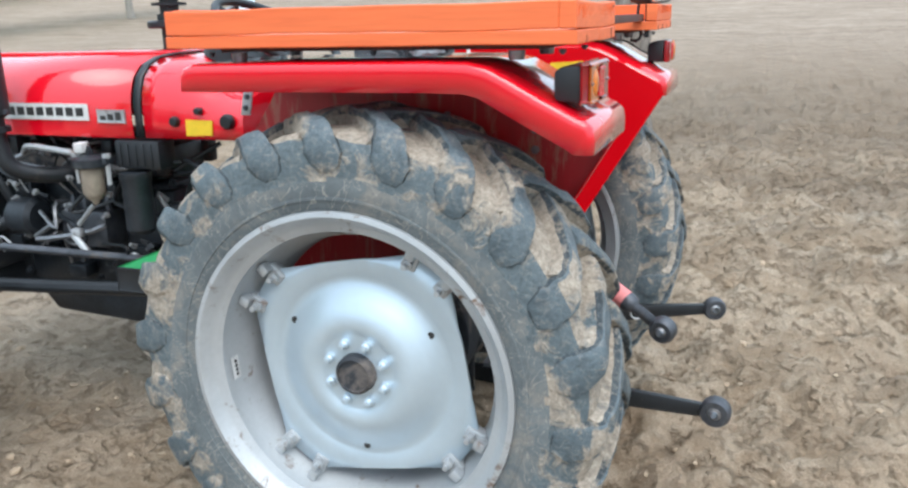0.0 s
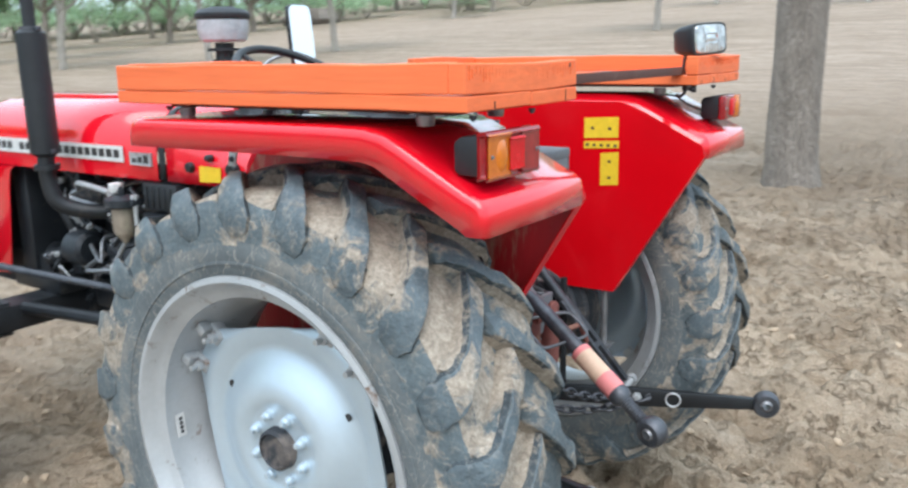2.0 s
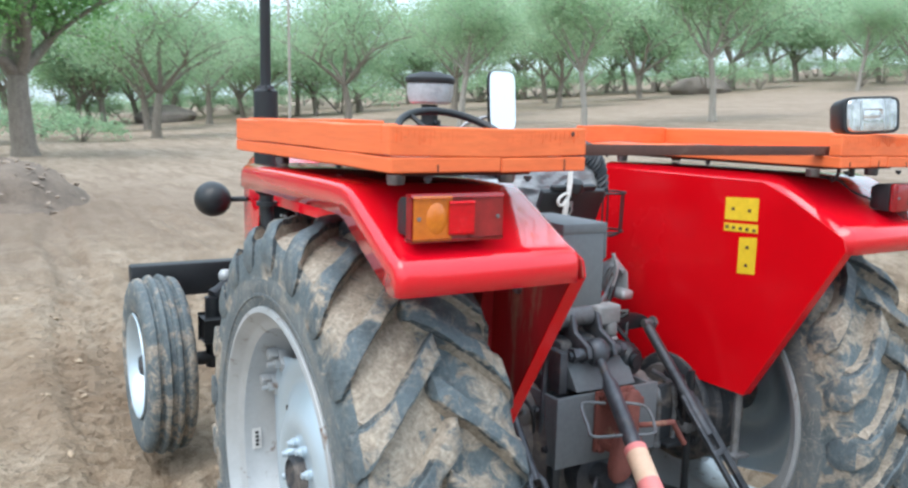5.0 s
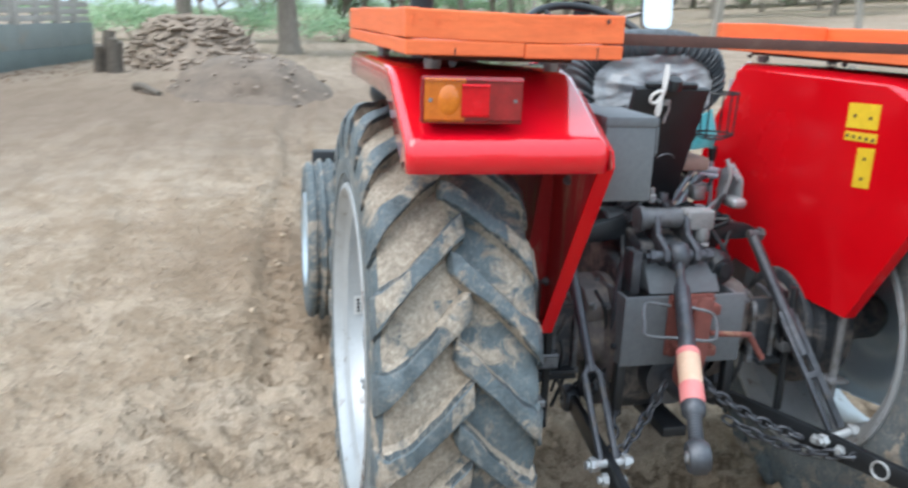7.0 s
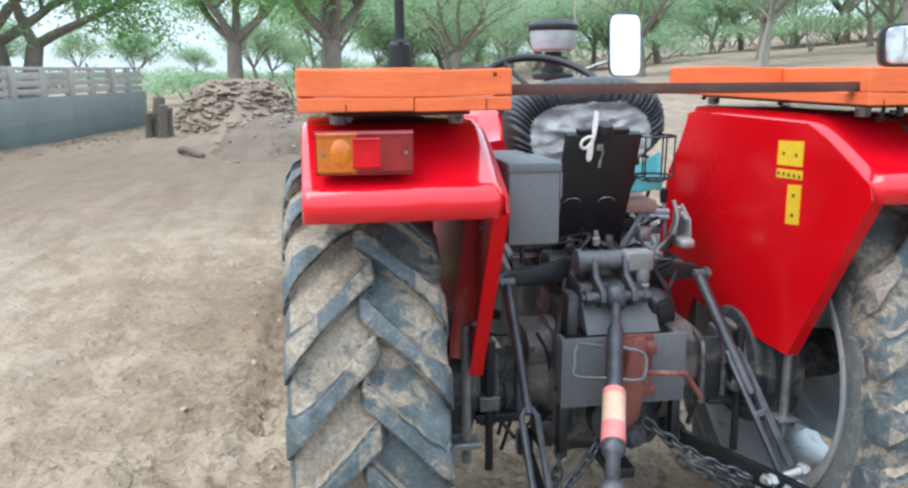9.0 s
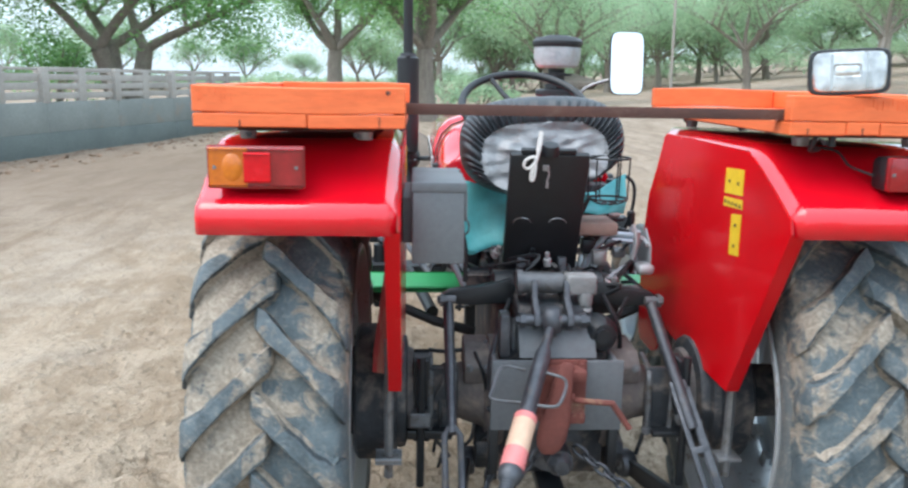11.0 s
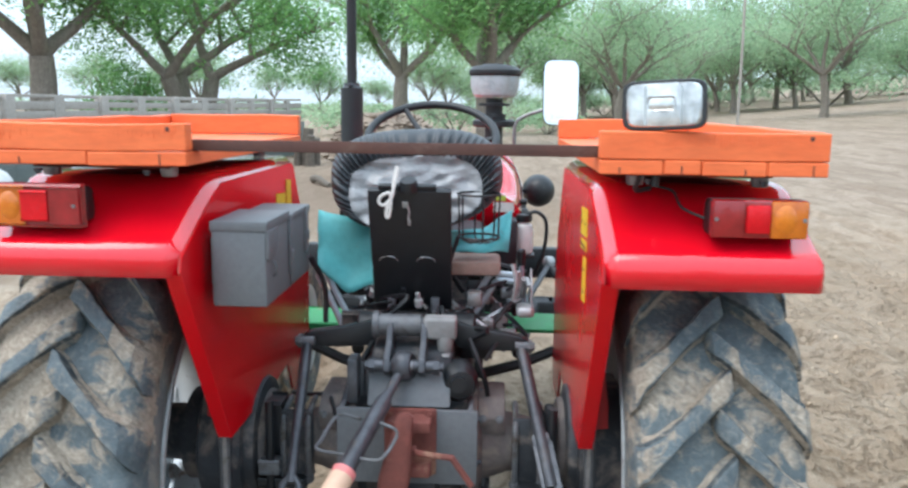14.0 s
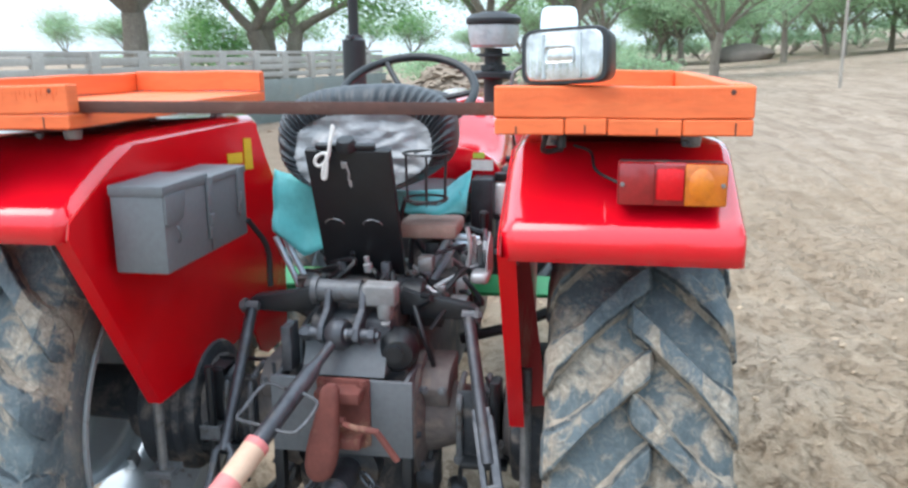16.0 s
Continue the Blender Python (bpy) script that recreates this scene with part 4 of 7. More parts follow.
def rear_tyre(side, parent):
    m = wheel_pose(0, CENTRE[side], 0.64, side)
    bm = bmesh.new()
    half = [(0.385, 0.146), (0.395, 0.160), (0.42, 0.168), (0.445, 0.172), (0.460, 0.172), (0.470, 0.171), (0.480, 0.170), (0.490, 0.170), (0.505, 0.168), (0.535, 0.165), (0.558, 0.156),
            (0.569, 0.138), (0.572, 0.10), (0.572, 0.05)]
    prof = half + [(0.571, 0.0)] + [(r, -h) for r, h in half[::-1]]
    per = 150
    lathe(bm, prof, m, per)
    inv = m.inverted()
    for f in bm.faces:
        q = inv @ f.calc_center_median()
        edge = 0.474 + 0.012 * noise.noise(Vector((q.x, q.y, side)) * 16) + 0.008 * noise.noise(Vector((q.x, q.y, side + 4)) * 45)
        seam = 0.015 + 0.04 * noise.noise(Vector((q.x, q.y, side + 8)) * 5)
        f.material_index = 1 if math.hypot(q.x, q.y) < edge else (0 if side < 0 and q.z > seam and math.hypot(q.x, q.y) > 0.552 + 0.014 * noise.noise(Vector((q.x, q.y, 3)) * 14) else 2)
    for v in bm.verts:
        q = inv @ v.co
        r = math.hypot(q.x, q.y)
        if r > 0.478:
            g = min(1, (r - 0.478) / 0.03)
            k = 1 + g * (0.016 * noise.noise(v.co * 9 + Vector((side, 0, 0))) + 0.012 * noise.noise(v.co * 24))
            v.co = m @ Vector((q.x * k, q.y * k, q.z + math.copysign(0.006 * g * noise.noise(v.co * 18), q.z)))
    # raised ring of the sidewall
    for r0, h0 in ((0.432, 0.170),):
        lathe(bm, [(r0 - 0.006, h0 - 0.004), (r0 - 0.003, h0 + 0.002), (r0 + 0.003, h0 + 0.002), (r0 + 0.006, h0 - 0.004)], m, 88, 1)
    part("tyre", bm, [M_CARCASS, M_SIDEWALL, M_CARCASS_WORN], parent, "worn lugged tyre caked with dried sandy mud", smooth=40)
    # chevron lugs: long bars, staggered from side to side
    stations = [(-0.022, 0.338, 0.018, 0.590), (-0.014, 0.326, 0.030, 0.607), (0.012, 0.288, 0.031, 0.614), (0.050, 0.224, 0.0245, 0.614), (0.085, 0.165, 0.0245, 0.613),
                (0.120, 0.106, 0.0275, 0.609), (0.150, 0.062, 0.035, 0.598), (0.167, 0.040, 0.047, 0.572), (0.174, 0.027, 0.052, 0.540), (0.175, 0.018, 0.044, 0.512), (0.172, 0.014, 0.024, 0.492)]
    meshes = {}
    for hand in (-1, 1):
        for kind in range(3):
            rnd = random.Random(10 * kind + hand + 3)
            bm, rings = bmesh.new(), []
            fine = [tuple((1 - t) * p + t * q for p, q in zip(u, v)) for u, v in zip(stations, stations[1:]) for t in (0.0, 0.5)] + [stations[-1]]
            wear = Vector((kind * 7, hand * 5, 2))
            for j, (h, dth, w, top) in enumerate(fine):
                top += 0.006 * noise.noise(wear + Vector((j * 0.5, 0, 0))) - 0.002
                w *= 1 + 0.18 * noise.noise(wear + Vector((j * 0.7, 4, 0)))
                low = j >= 14
                base = top - 0.03 if low else min(0.565, top - 0.03)
                hb = 0.148 if low else h
                lead, trail = w * 1.36, w * 1.14
                mr, mh = (base + top) / 2 + 0.006, (h + hb) / 2
                ring = []
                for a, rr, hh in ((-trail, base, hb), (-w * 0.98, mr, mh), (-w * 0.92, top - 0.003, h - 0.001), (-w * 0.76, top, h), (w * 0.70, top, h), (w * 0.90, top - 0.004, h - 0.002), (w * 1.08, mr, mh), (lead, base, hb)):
                    a = dth + a / 0.6 + rnd.uniform(-0.0035, 0.0035)
                    rr += rnd.uniform(-0.0016, 0.0016)
                    ring.append(bm.verts.new((rr * math.cos(a), rr * math.sin(a), hand * hh)))
                rings.append(ring)
            for a, b in zip(rings, rings[1:]):
                for q in range(7):
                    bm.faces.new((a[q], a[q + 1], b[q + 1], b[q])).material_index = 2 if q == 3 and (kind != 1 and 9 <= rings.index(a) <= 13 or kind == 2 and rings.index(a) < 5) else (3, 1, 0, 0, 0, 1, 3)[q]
            bm.faces.new(rings[0]).material_index = 2
            bm.faces.new(rings[-1]).material_index = 1
            bmesh.ops.recalc_face_normals(bm, faces=bm.faces)
            me = bpy.data.meshes.new("lug")
            bm.to_mesh(me)
            bm.free()
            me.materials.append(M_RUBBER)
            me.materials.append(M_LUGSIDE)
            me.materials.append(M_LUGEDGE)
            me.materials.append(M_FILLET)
            me.shade_smooth()
            me.set_sharp_from_angle(angle=radians(38))
            meshes[hand, kind] = me
    rnd = random.Random(3 + side)
    for hand in (-1, 1):
        for k in range(22):
            ob = new("lug", meshes[hand, rnd.randrange(3)])
            ob.parent = parent
            ob.matrix_basis = m @ pose(0, 0, 0, 0, 0, 360 / 22 * (k + (0.5 if hand > 0 else 0.0)) + rnd.uniform(-0.5, 0.5))


def rear_wheel(side):
    w = part("rear_wheel", hub_mesh(side), M_CAST, TRACTOR, "rear wheel with silver disc and muddy lugged tyre")
    rear_tyre(side, w)
    m = wheel_pose(0, CENTRE[side], 0.64, side)
    bm = bmesh.new()
    lathe(bm, [(0.405, 0.158), (0.402, 0.168), (0.392, 0.170), (0.384, 0.162), (0.376, 0.146), (0.366, 0.140), (0.352, 0.132), (0.348, 0.08), (0.325, 0.05), (0.318, -0.05), (0.346, -0.09),
               (0.352, -0.135), (0.372, -0.146), (0.392, -0.168), (0.402, -0.168), (0.405, -0.158)], m, 72)
    part("rim", bm, M_GALV, w, "pale galvanised rim with rust specks", solid=0.004)
    # dished disc, a circle cut by four flats
    bm = bmesh.new()
    prof = [(0.0, 0.094), (0.052, 0.094), (0.092, 0.094), (0.100, 0.097), (0.112, 0.103), (0.130, 0.103), (0.150, 0.097), (0.175, 0.082), (0.195, 0.070), (0.210, 0.063), (0.222, 0.061), (0.232, 0.063), (0.242, 0.068), (0.27, 0.068), (0.318, 0.066)]
    seg = 96
    rings = []
    for r, h in prof:
        ring = []
        for k in range(seg):
            a = 2 * math.pi * k / seg
            c = abs(math.cos(2 * (a - radians(10)))) ** 1.0
            flat = 0.262 / max(0.5, max(abs(math.cos(a - radians(10))), abs(math.sin(a - radians(10)))))
            rr = r if r < 0.26 else min(r, max(0.262, min(flat, 0.318)))
            ring.append(bm.verts.new(m @ Vector((rr * math.cos(a), rr * math.sin(a), h))))
        rings.append(ring)
    for a, b in zip(rings[1:], rings[2:]):
        for k in range(seg):
            bm.faces.new((a[k], a[(k + 1) % seg], b[(k + 1) % seg], b[k]))
    bm.faces.new(rings[1])
    for v in rings[0]:
        bm.verts.remove(v)
    disc = part("disc", bm, M_SILVER, w, "dished silver-painted wheel disc", solid=0.008)
    for k in range(3):
        a = radians(30 + 120 * k)
        # flat dark disc drawn for the shade inside each opening
        bm = bmesh.new()
        lathe(bm, [(0, 0), (0.0085, 0), (0.0085, 0.003), (0, 0.003)], m @ pose(0.205 * math.cos(a), 0.205 * math.sin(a), 0.069), 12)
        part("hole_shade", bm, M_INK, w)
    for k in range(8):
        a = radians(22.5 + 45 * k)
        bm = bmesh.new()
        lathe(bm, [(0, -0.004), (0.0145, -0.004), (0.0145, 0.001), (0.0115, 0.002), (0.0115, 0.013), (0.008, 0.016), (0.007, 0.024), (0, 0.026)], m @ pose(0.075 * math.cos(a), 0.075 * math.sin(a), 0.098), 10)
        part("wheel_nut", bm, M_SILVER, w)
    # paired rim clamps at the disc's corners
    for k in range(4):
        for dk in (-9, 9):
            a = radians(55 + 90 * k + dk)
            bm = bmesh.new()
            b = m @ pose(0, 0, 0, 0, 0, math.degrees(a))
            box(bm, 0.285, 0.335, -0.019, 0.019, 0.045, 0.077, 0.006, b)
            part("clamp", bm, M_GALV, w)
            part("clamp_lug", made(box, 0.318, 0.346, -0.012, 0.012, 0.055, 0.103, 0.005, b), M_GALV, w)
            part("clamp_bolt", made(lathe, [(0, 0), (0.013, 0), (0.013, 0.016), (0.007, 0.017), (0.007, 0.035), (0, 0.036)], b @ pose(0.302, 0, 0.075), 6), M_GALV, w)
    bm = bmesh.new()
    b = m @ pose(0, 0, 0, 0, 0, 185)
    box(bm, 0.338, 0.3405, -0.028, 0.028, 0.09, 0.115, 0, b)
    for k in range(4):
        box(bm, 0.3365, 0.338, -0.020 + 0.011 * k, -0.013 + 0.011 * k, 0.098, 0.107, 0, b, 1)
    part("rim_label", bm, [M_WHITE, M_INK], w)


def hub_mesh(side):
    bm = bmesh.new()
    m = wheel_pose(0, CENTRE[side], 0.64, side)
    lathe(bm, [(0, -0.22), (0.08, -0.22), (0.085, -0.18), (0.12, -0.15), (0.12, -0.10), (0.075, -0.09), (0.07, 0.06), (0.050, 0.09), (0.048, 0.118), (0.040, 0.124), (0.038, 0.118), (0, 0.116)], m, 28)
    return bm


for side in (-1, 1):
    rear_wheel(side)


def front_wheel(side):
    m = wheel_pose(-1.80, side * 0.775, 0.42, side)
    bm = bmesh.new()
    lathe(bm, [(0, -0.12), (0.05, -0.12), (0.06, -0.04), (0.055, 0.05), (0.035, 0.075), (0, 0.08)], m, 20)
    w = part("front_wheel", bm, M_CAST, TRACTOR, "ribbed front wheel, tyre grey with dust")
    bm = bmesh.new()
    prof = [(0.205, 0.07), (0.222, 0.082), (0.26, 0.092), (0.305, 0.096), (0.340, 0.092), (0.356, 0.085), (0.365, 0.074), (0.367, 0.060), (0.362, 0.054), (0.353, 0.051), (0.353, 0.040), (0.366, 0.036), (0.376, 0.030), (0.379, 0.018), (0.374, 0.013), (0.360, 0.010)]
    prof = prof + [(r, -h) for r, h in prof[::-1]]
    lathe(bm, prof, m, 64)
    for v in bm.verts:
        q = m.inverted() @ v.co
        if math.hypot(q.x, q.y) > 0.34:
            v.co += 0.004 * Vector((noise.noise(v.co * 25), 0, noise.noise(v.co * 25 + Vector((5, 0, 0)))))
    part("tyre", bm, M_CARCASS_WORN, w, "three-rib tyre covered in dry dust", smooth=30)
    bm = bmesh.new()
    lathe(bm, [(0.222, 0.086), (0.218, 0.092), (0.208, 0.084), (0.195, 0.06), (0.18, 0.02), (0.185, -0.06), (0.22, -0.086)], m, 48)
    part("rim", bm, M_SILVER, w, solid=0.004)
    bm = bmesh.new()
    lathe(bm, [(0.19, 0.0), (0.16, 0.015), (0.10, 0.03), (0.06, 0.035), (0.05, 0.03)], m, 40)
    disc = part("disc", bm, M_SILVER, w, solid=0.006)
    for k in range(6):
        a = 2 * math.pi * k / 6
        bm = bmesh.new()
        lathe(bm, [(0.011, 0), (0.011, 0.014), (0, 0.018)], m @ pose(0.085 * math.cos(a), 0.085 * math.sin(a), 0.03), 6)
        part("wheel_nut", bm, M_STEEL, w)


for side in (-1, 1):
    front_wheel(side)


# -- fenders --
def fender(side):
    prof = [(-0.405, 1.292), (-0.402, 1.322), (-0.390, 1.343), (-0.36, 1.352), (-0.10, 1.354), (0.20, 1.355), (0.29, 1.353), (0.335, 1.343), (0.37, 1.325), (0.45, 1.281),
            (0.515, 1.247), (0.533, 1.240), (0.545, 1.228), (0.549, 1.21), (0.549, 1.176)]
    sect = [(0.400, 0.030), (0.404, 0.022), (0.420, 0.004), (0.430, 0.0), (0.60, 0.0), (0.786, 0.0), (0.795, 0.002), (0.801, 0.007), (0.8025, 0.014), (0.8035, 0.062)]
    bm, rows = bmesh.new(), []
    for i, (x, z) in enumerate(prof):
        a, b = prof[max(i - 1, 0)], prof[min(i + 1, len(prof) - 1)]
        d = Vector((b[0] - a[0], b[1] - a[1])).normalized()
        inward = Vector((d.y, -d.x))
        row = [(x + inward.x * dn, side * y, z + inward.y * dn) for y, dn in sect]
        if i > 10:
            row[-1] = (0.487 + 0.006 * (i - 10), side * 0.802, 1.192 - 0.004 * (i - 10))
        if i < 3:
            row[-1] = (-0.378 + 0.006 * i, side * 0.802, 1.2905)
        rows.append([bm.verts.new(p) for p in row])
    for a, b in zip(rows, rows[1:]):
        for k in range(len(sect) - 1):
            bm.faces.new((a[k], a[k + 1], b[k + 1], b[k]))
    f = part("fender", bm, M_RED, TRACTOR, "glossy red pressed-steel rear fender", smooth=40, solid=0.003)
    # inner shield: a sheet with a dusty outer face and a turned rear edge
    bm = bmesh.new()
    poly = [(0.545, 1.185), (0.276, 0.743), (-0.12, 0.742), (-0.255, 0.752), (-0.285, 0.70), (-0.31, 0.655), (-0.36, 0.632), (-0.50, 0.632), (-0.528, 0.66), (-0.535, 0.775), (-0.545, 0.95), (-0.497, 1.126), (-0.425, 1.222), (-0.365, 1.32), (-0.34, 1.334), (0.285, 1.334), (0.365, 1.303), (0.535, 1.215)]
    prism(bm, poly, "y", side * 0.398, side * 0.4005)
    prism(bm, [(p[0] * 0.997, p[1]) for p in poly], "y", side * 0.4015, side * 0.404, index=1)
    d = Vector((0.269, 0, 0.442)).normalized()
    for k, (w0, w1) in enumerate(((0.400, 0.430),)):
        a, b = Vector((0.276, 0, 0.743)), Vector((0.542, 0, 1.180))
        q = [bm.verts.new((p.x - e * 0.004, side * y, p.z)) for e in (0, 1) for p, y in ((a, w0), (b, w0), (b, w1), (a, w1))]
        for ids in ((0, 1, 2, 3), (4, 5, 6, 7), (0, 1, 5, 4), (2, 3, 7, 6), (0, 3, 7, 4), (1, 2, 6, 5)):
            bm.faces.new([q[t] for t in ids]).material_index = 0
    part("inner_shield", bm, [M_RED_SHEET, M_RED_DUSTY], f, "flat red inner shield, dusty on the wheel side", smooth=20)
    bm = bmesh.new()
    prism(bm, [(side * 0.405, 1.16), (side * 0.424, 1.16), (side * 0.468, 0.83), (side * 0.470, 0.775), (side * 0.405, 0.765)], "x", 0.225, 0.229)
    part("stiffener", bm, M_RED_DUSTY, f)
    for x, z in ((0.33, 1.17), (0.33, 1.12), (0.10, 1.2), (-0.2, 1.2), (0.24, 0.86)):
        part("bolt", made(bolt, (x, side * 0.404, z), (0, side, 0), 0.011, 0.008), M_STEEL, f)
    bm = bmesh.new()
    tube(bm, [(0.235, side * 0.43, 0.86), (0.235, side * 0.43, 0.50)], 0.012, 10)
    box(bm, 0.205, 0.265, side * 0.40, side * 0.46, 0.548, 0.558, 0.003)
    part("stay", bm, M_STEEL, f)
    return f


def fender_front(side):
    """Drilled strap under the fender's front end."""
    f = FENDER[side]
    bm = bmesh.new()
    prism(bm, [(-0.470, 1.295), (-0.440, 1.295), (-0.463, 1.195), (-0.492, 1.195)], "y", side * 0.440, side * 0.446, 0.001)
    st = part("strap", bm, M_GALV, f, "pale drilled steel strap")
    for z in (1.215, 1.245, 1.272):
        x = -0.4775 + (z - 1.195) * 0.24
        part("bolt", made(bolt, (x, side * 0.446, z), (0, side, 0), 0.008, 0.006), M_DARKSTEEL, st)


FENDER = {side: fender(side) for side in (-1, 1)}
for side in (-1, 1):
    fender_front(side)


def stickers():
    f = FENDER[1]
    y = 0.3965
    for x0, x1, z0, z1, marks in ((0.168, 0.280, 1.222, 1.284, 2), (0.168, 0.283, 1.190, 1.213, 5), (0.224, 0.283, 1.078, 1.178, 2)):
        bm = bmesh.new()
        prism(bm, [(x0, z0), (x1, z0 + 0.006), (x1, z1 + 0.006), (x0, z1)], "y", y, y + 0.0012)
        for k in range(marks):
            t = (k + 0.5) / marks
            if x1 - x0 > 0.08:
                c = (x0 + (x1 - x0) * t, (z0 + z1) / 2)
            else:
                c = ((x0 + x1) / 2, z0 + (z1 - z0) * t)
            prism(bm, [(c[0] - 0.006, c[1] - 0.003), (c[0] + 0.006, c[1] - 0.003), (c[0] + 0.004, c[1] + 0.005), (c[0] - 0.004, c[1] + 0.005)], "y", y - 0.0012, y - 0.0004, index=1)
        part("sticker", bm, [M_YELLOW, M_BAR], f, "yellow warning sticker with faded marks")
    bm = bmesh.new()
    prism(bm, [(-0.325, 1.20), (-0.268, 1.205), (-0.268, 1.292), (-0.318, 1.287)], "y", -0.3968, -0.3956)
    prism(bm, [(-0.255, 1.225), (-0.16, 1.235), (-0.16, 1.262), (-0.255, 1.255)], "y", -0.3968, -0.3956)
    part("sticker", bm, M_YELLOW, FENDER[-1], "yellow warning sticker")


stickers()


def tail_lamp(side):
    bm = bmesh.new()
    y0, y1 = (0.594, 0.769)
    prism(bm, [(0.462, 1.282), (0.470, 1.276), (0.516, 1.273), (0.516, 1.346), (0.475, 1.342), (0.462, 1.332)], "y", side * (y0 + 0.003), side * (y1 - 0.003), 0.004)
    box(bm, 0.455, 0.475, side * 0.66, side * 0.70, 1.22, 1.29, 0.003)
    lamp = part("tail_lamp", bm, M_BLACK, TRACTOR, "rear lamp with amber and red lenses in a black housing")
    bm = bmesh.new()
    box(bm, 0.5165, 0.534, side * y0, side * y1, 1.273, 1.345, 0.006, seg=3)
    part("lens", bm, M_DARKLENS, lamp)
    for a, b, mt, nm in ((0.5955, 0.654, M_DARKLENS, "dark_lens"), (0.656, 0.700, M_REDLENS, "red_lens"), (0.701, 0.7678, M_AMBER, "amber_lens")):
        bm = bmesh.new()
        raised = nm == "red_lens"
        box(bm, 0.532, 0.5405 if raised else 0.5375, side * a, side * b, 1.283 if raised else 1.2745, 1.335 if raised else 1.3438, 0.004)
        part(nm, bm, mt, lamp)
    # bulb's glow in the lens, drawn as a brighter amber disc
    bm = bmesh.new()
    lathe(bm, [(0, 0.005), (0.014, 0.0045), (0.022, 0.002), (0.025, 0)], turn_to((0.5374, side * 0.727, 1.309), (1, 0, 0)) @ Matrix.Diagonal((0.8, 1.1, 1, 1)), 24)
    part("bulb_gleam", bm, M_GLOW, lamp)
    for y in (y0 + 0.008, y1 - 0.008):
        part("screw", made(bolt, (0.536, side * y, 1.309), (1, 0, 0), 0.004, 0.003), M_STEEL, lamp)
    if side < 0:
        return
    bm = bmesh.new()
    tube(bm, smooth_path([(0.47, side * 0.6, 1.30), (0.44, side * 0.56, 1.318), (0.40, side * 0.55, 1.345), (0.36, side * 0.52, 1.352)], 5), 0.0028, 6)
    part("lamp_wire", bm, M_BLACK, FENDER[side])


for side in (-1, 1):
    tail_lamp(side)


# -- orange wooden trays on the fenders --
def tray(side, x0):
    x1, ya, yb = 0.515, 0.388, 0.806
    bm = bmesh.new()
    box(bm, x0 + 0.10, x1 - 0.09, side * (ya + 0.07), side * (yb - 0.07), 1.376, 1.3855, 0.002)
    t = part("wooden_tray", bm, M_BAR, TRACTOR, "bright orange painted plank tray bolted on the fender")
    cuts = (ya, 0.582, yb) if side < 0 else (ya, 0.505, 0.575, 0.695, yb)
    for k, (a, b) in enumerate(zip(cuts, cuts[1:])):
        a, b = a + 0.001, b - 0.001
        plank(t, x0, x1, side * a, side * b, 1.386, 1.4125, 40 + k)
    plank(t, x0 + 0.004, x1 - 0.035, side * (yb - 0.032), side * yb, 1.4145, 1.467, 50, 0.004)
    plank(t, x1 - 0.034, x1, side * ya, side * yb, 1.4145, 1.466, 51, 0.004)
    plank(t, x0, x0 + 0.032, side * ya, side * (yb - 0.034), 1.4145, 1.470, 52, 0.004)
    for x in (x0 + 0.14, x1 - 0.14):
        for y in (ya + 0.09, yb - 0.08):
            part("spacer", made(lathe, [(0, 0), (0.016, 0), (0.018, 0.01), (0.018, 0.019), (0, 0.019)], pose(x, side * y, 1.3545), 12), M_STEEL, t)
    for x in (x0 + 0.05, (x0 + x1) / 2, x1 - 0.05):
        for y in (ya + 0.10, yb - 0.10):
            part("bolt", made(bolt, (x, side * y, 1.374), (0, 0, -1), 0.008, 0.006), M_DARKSTEEL, t)


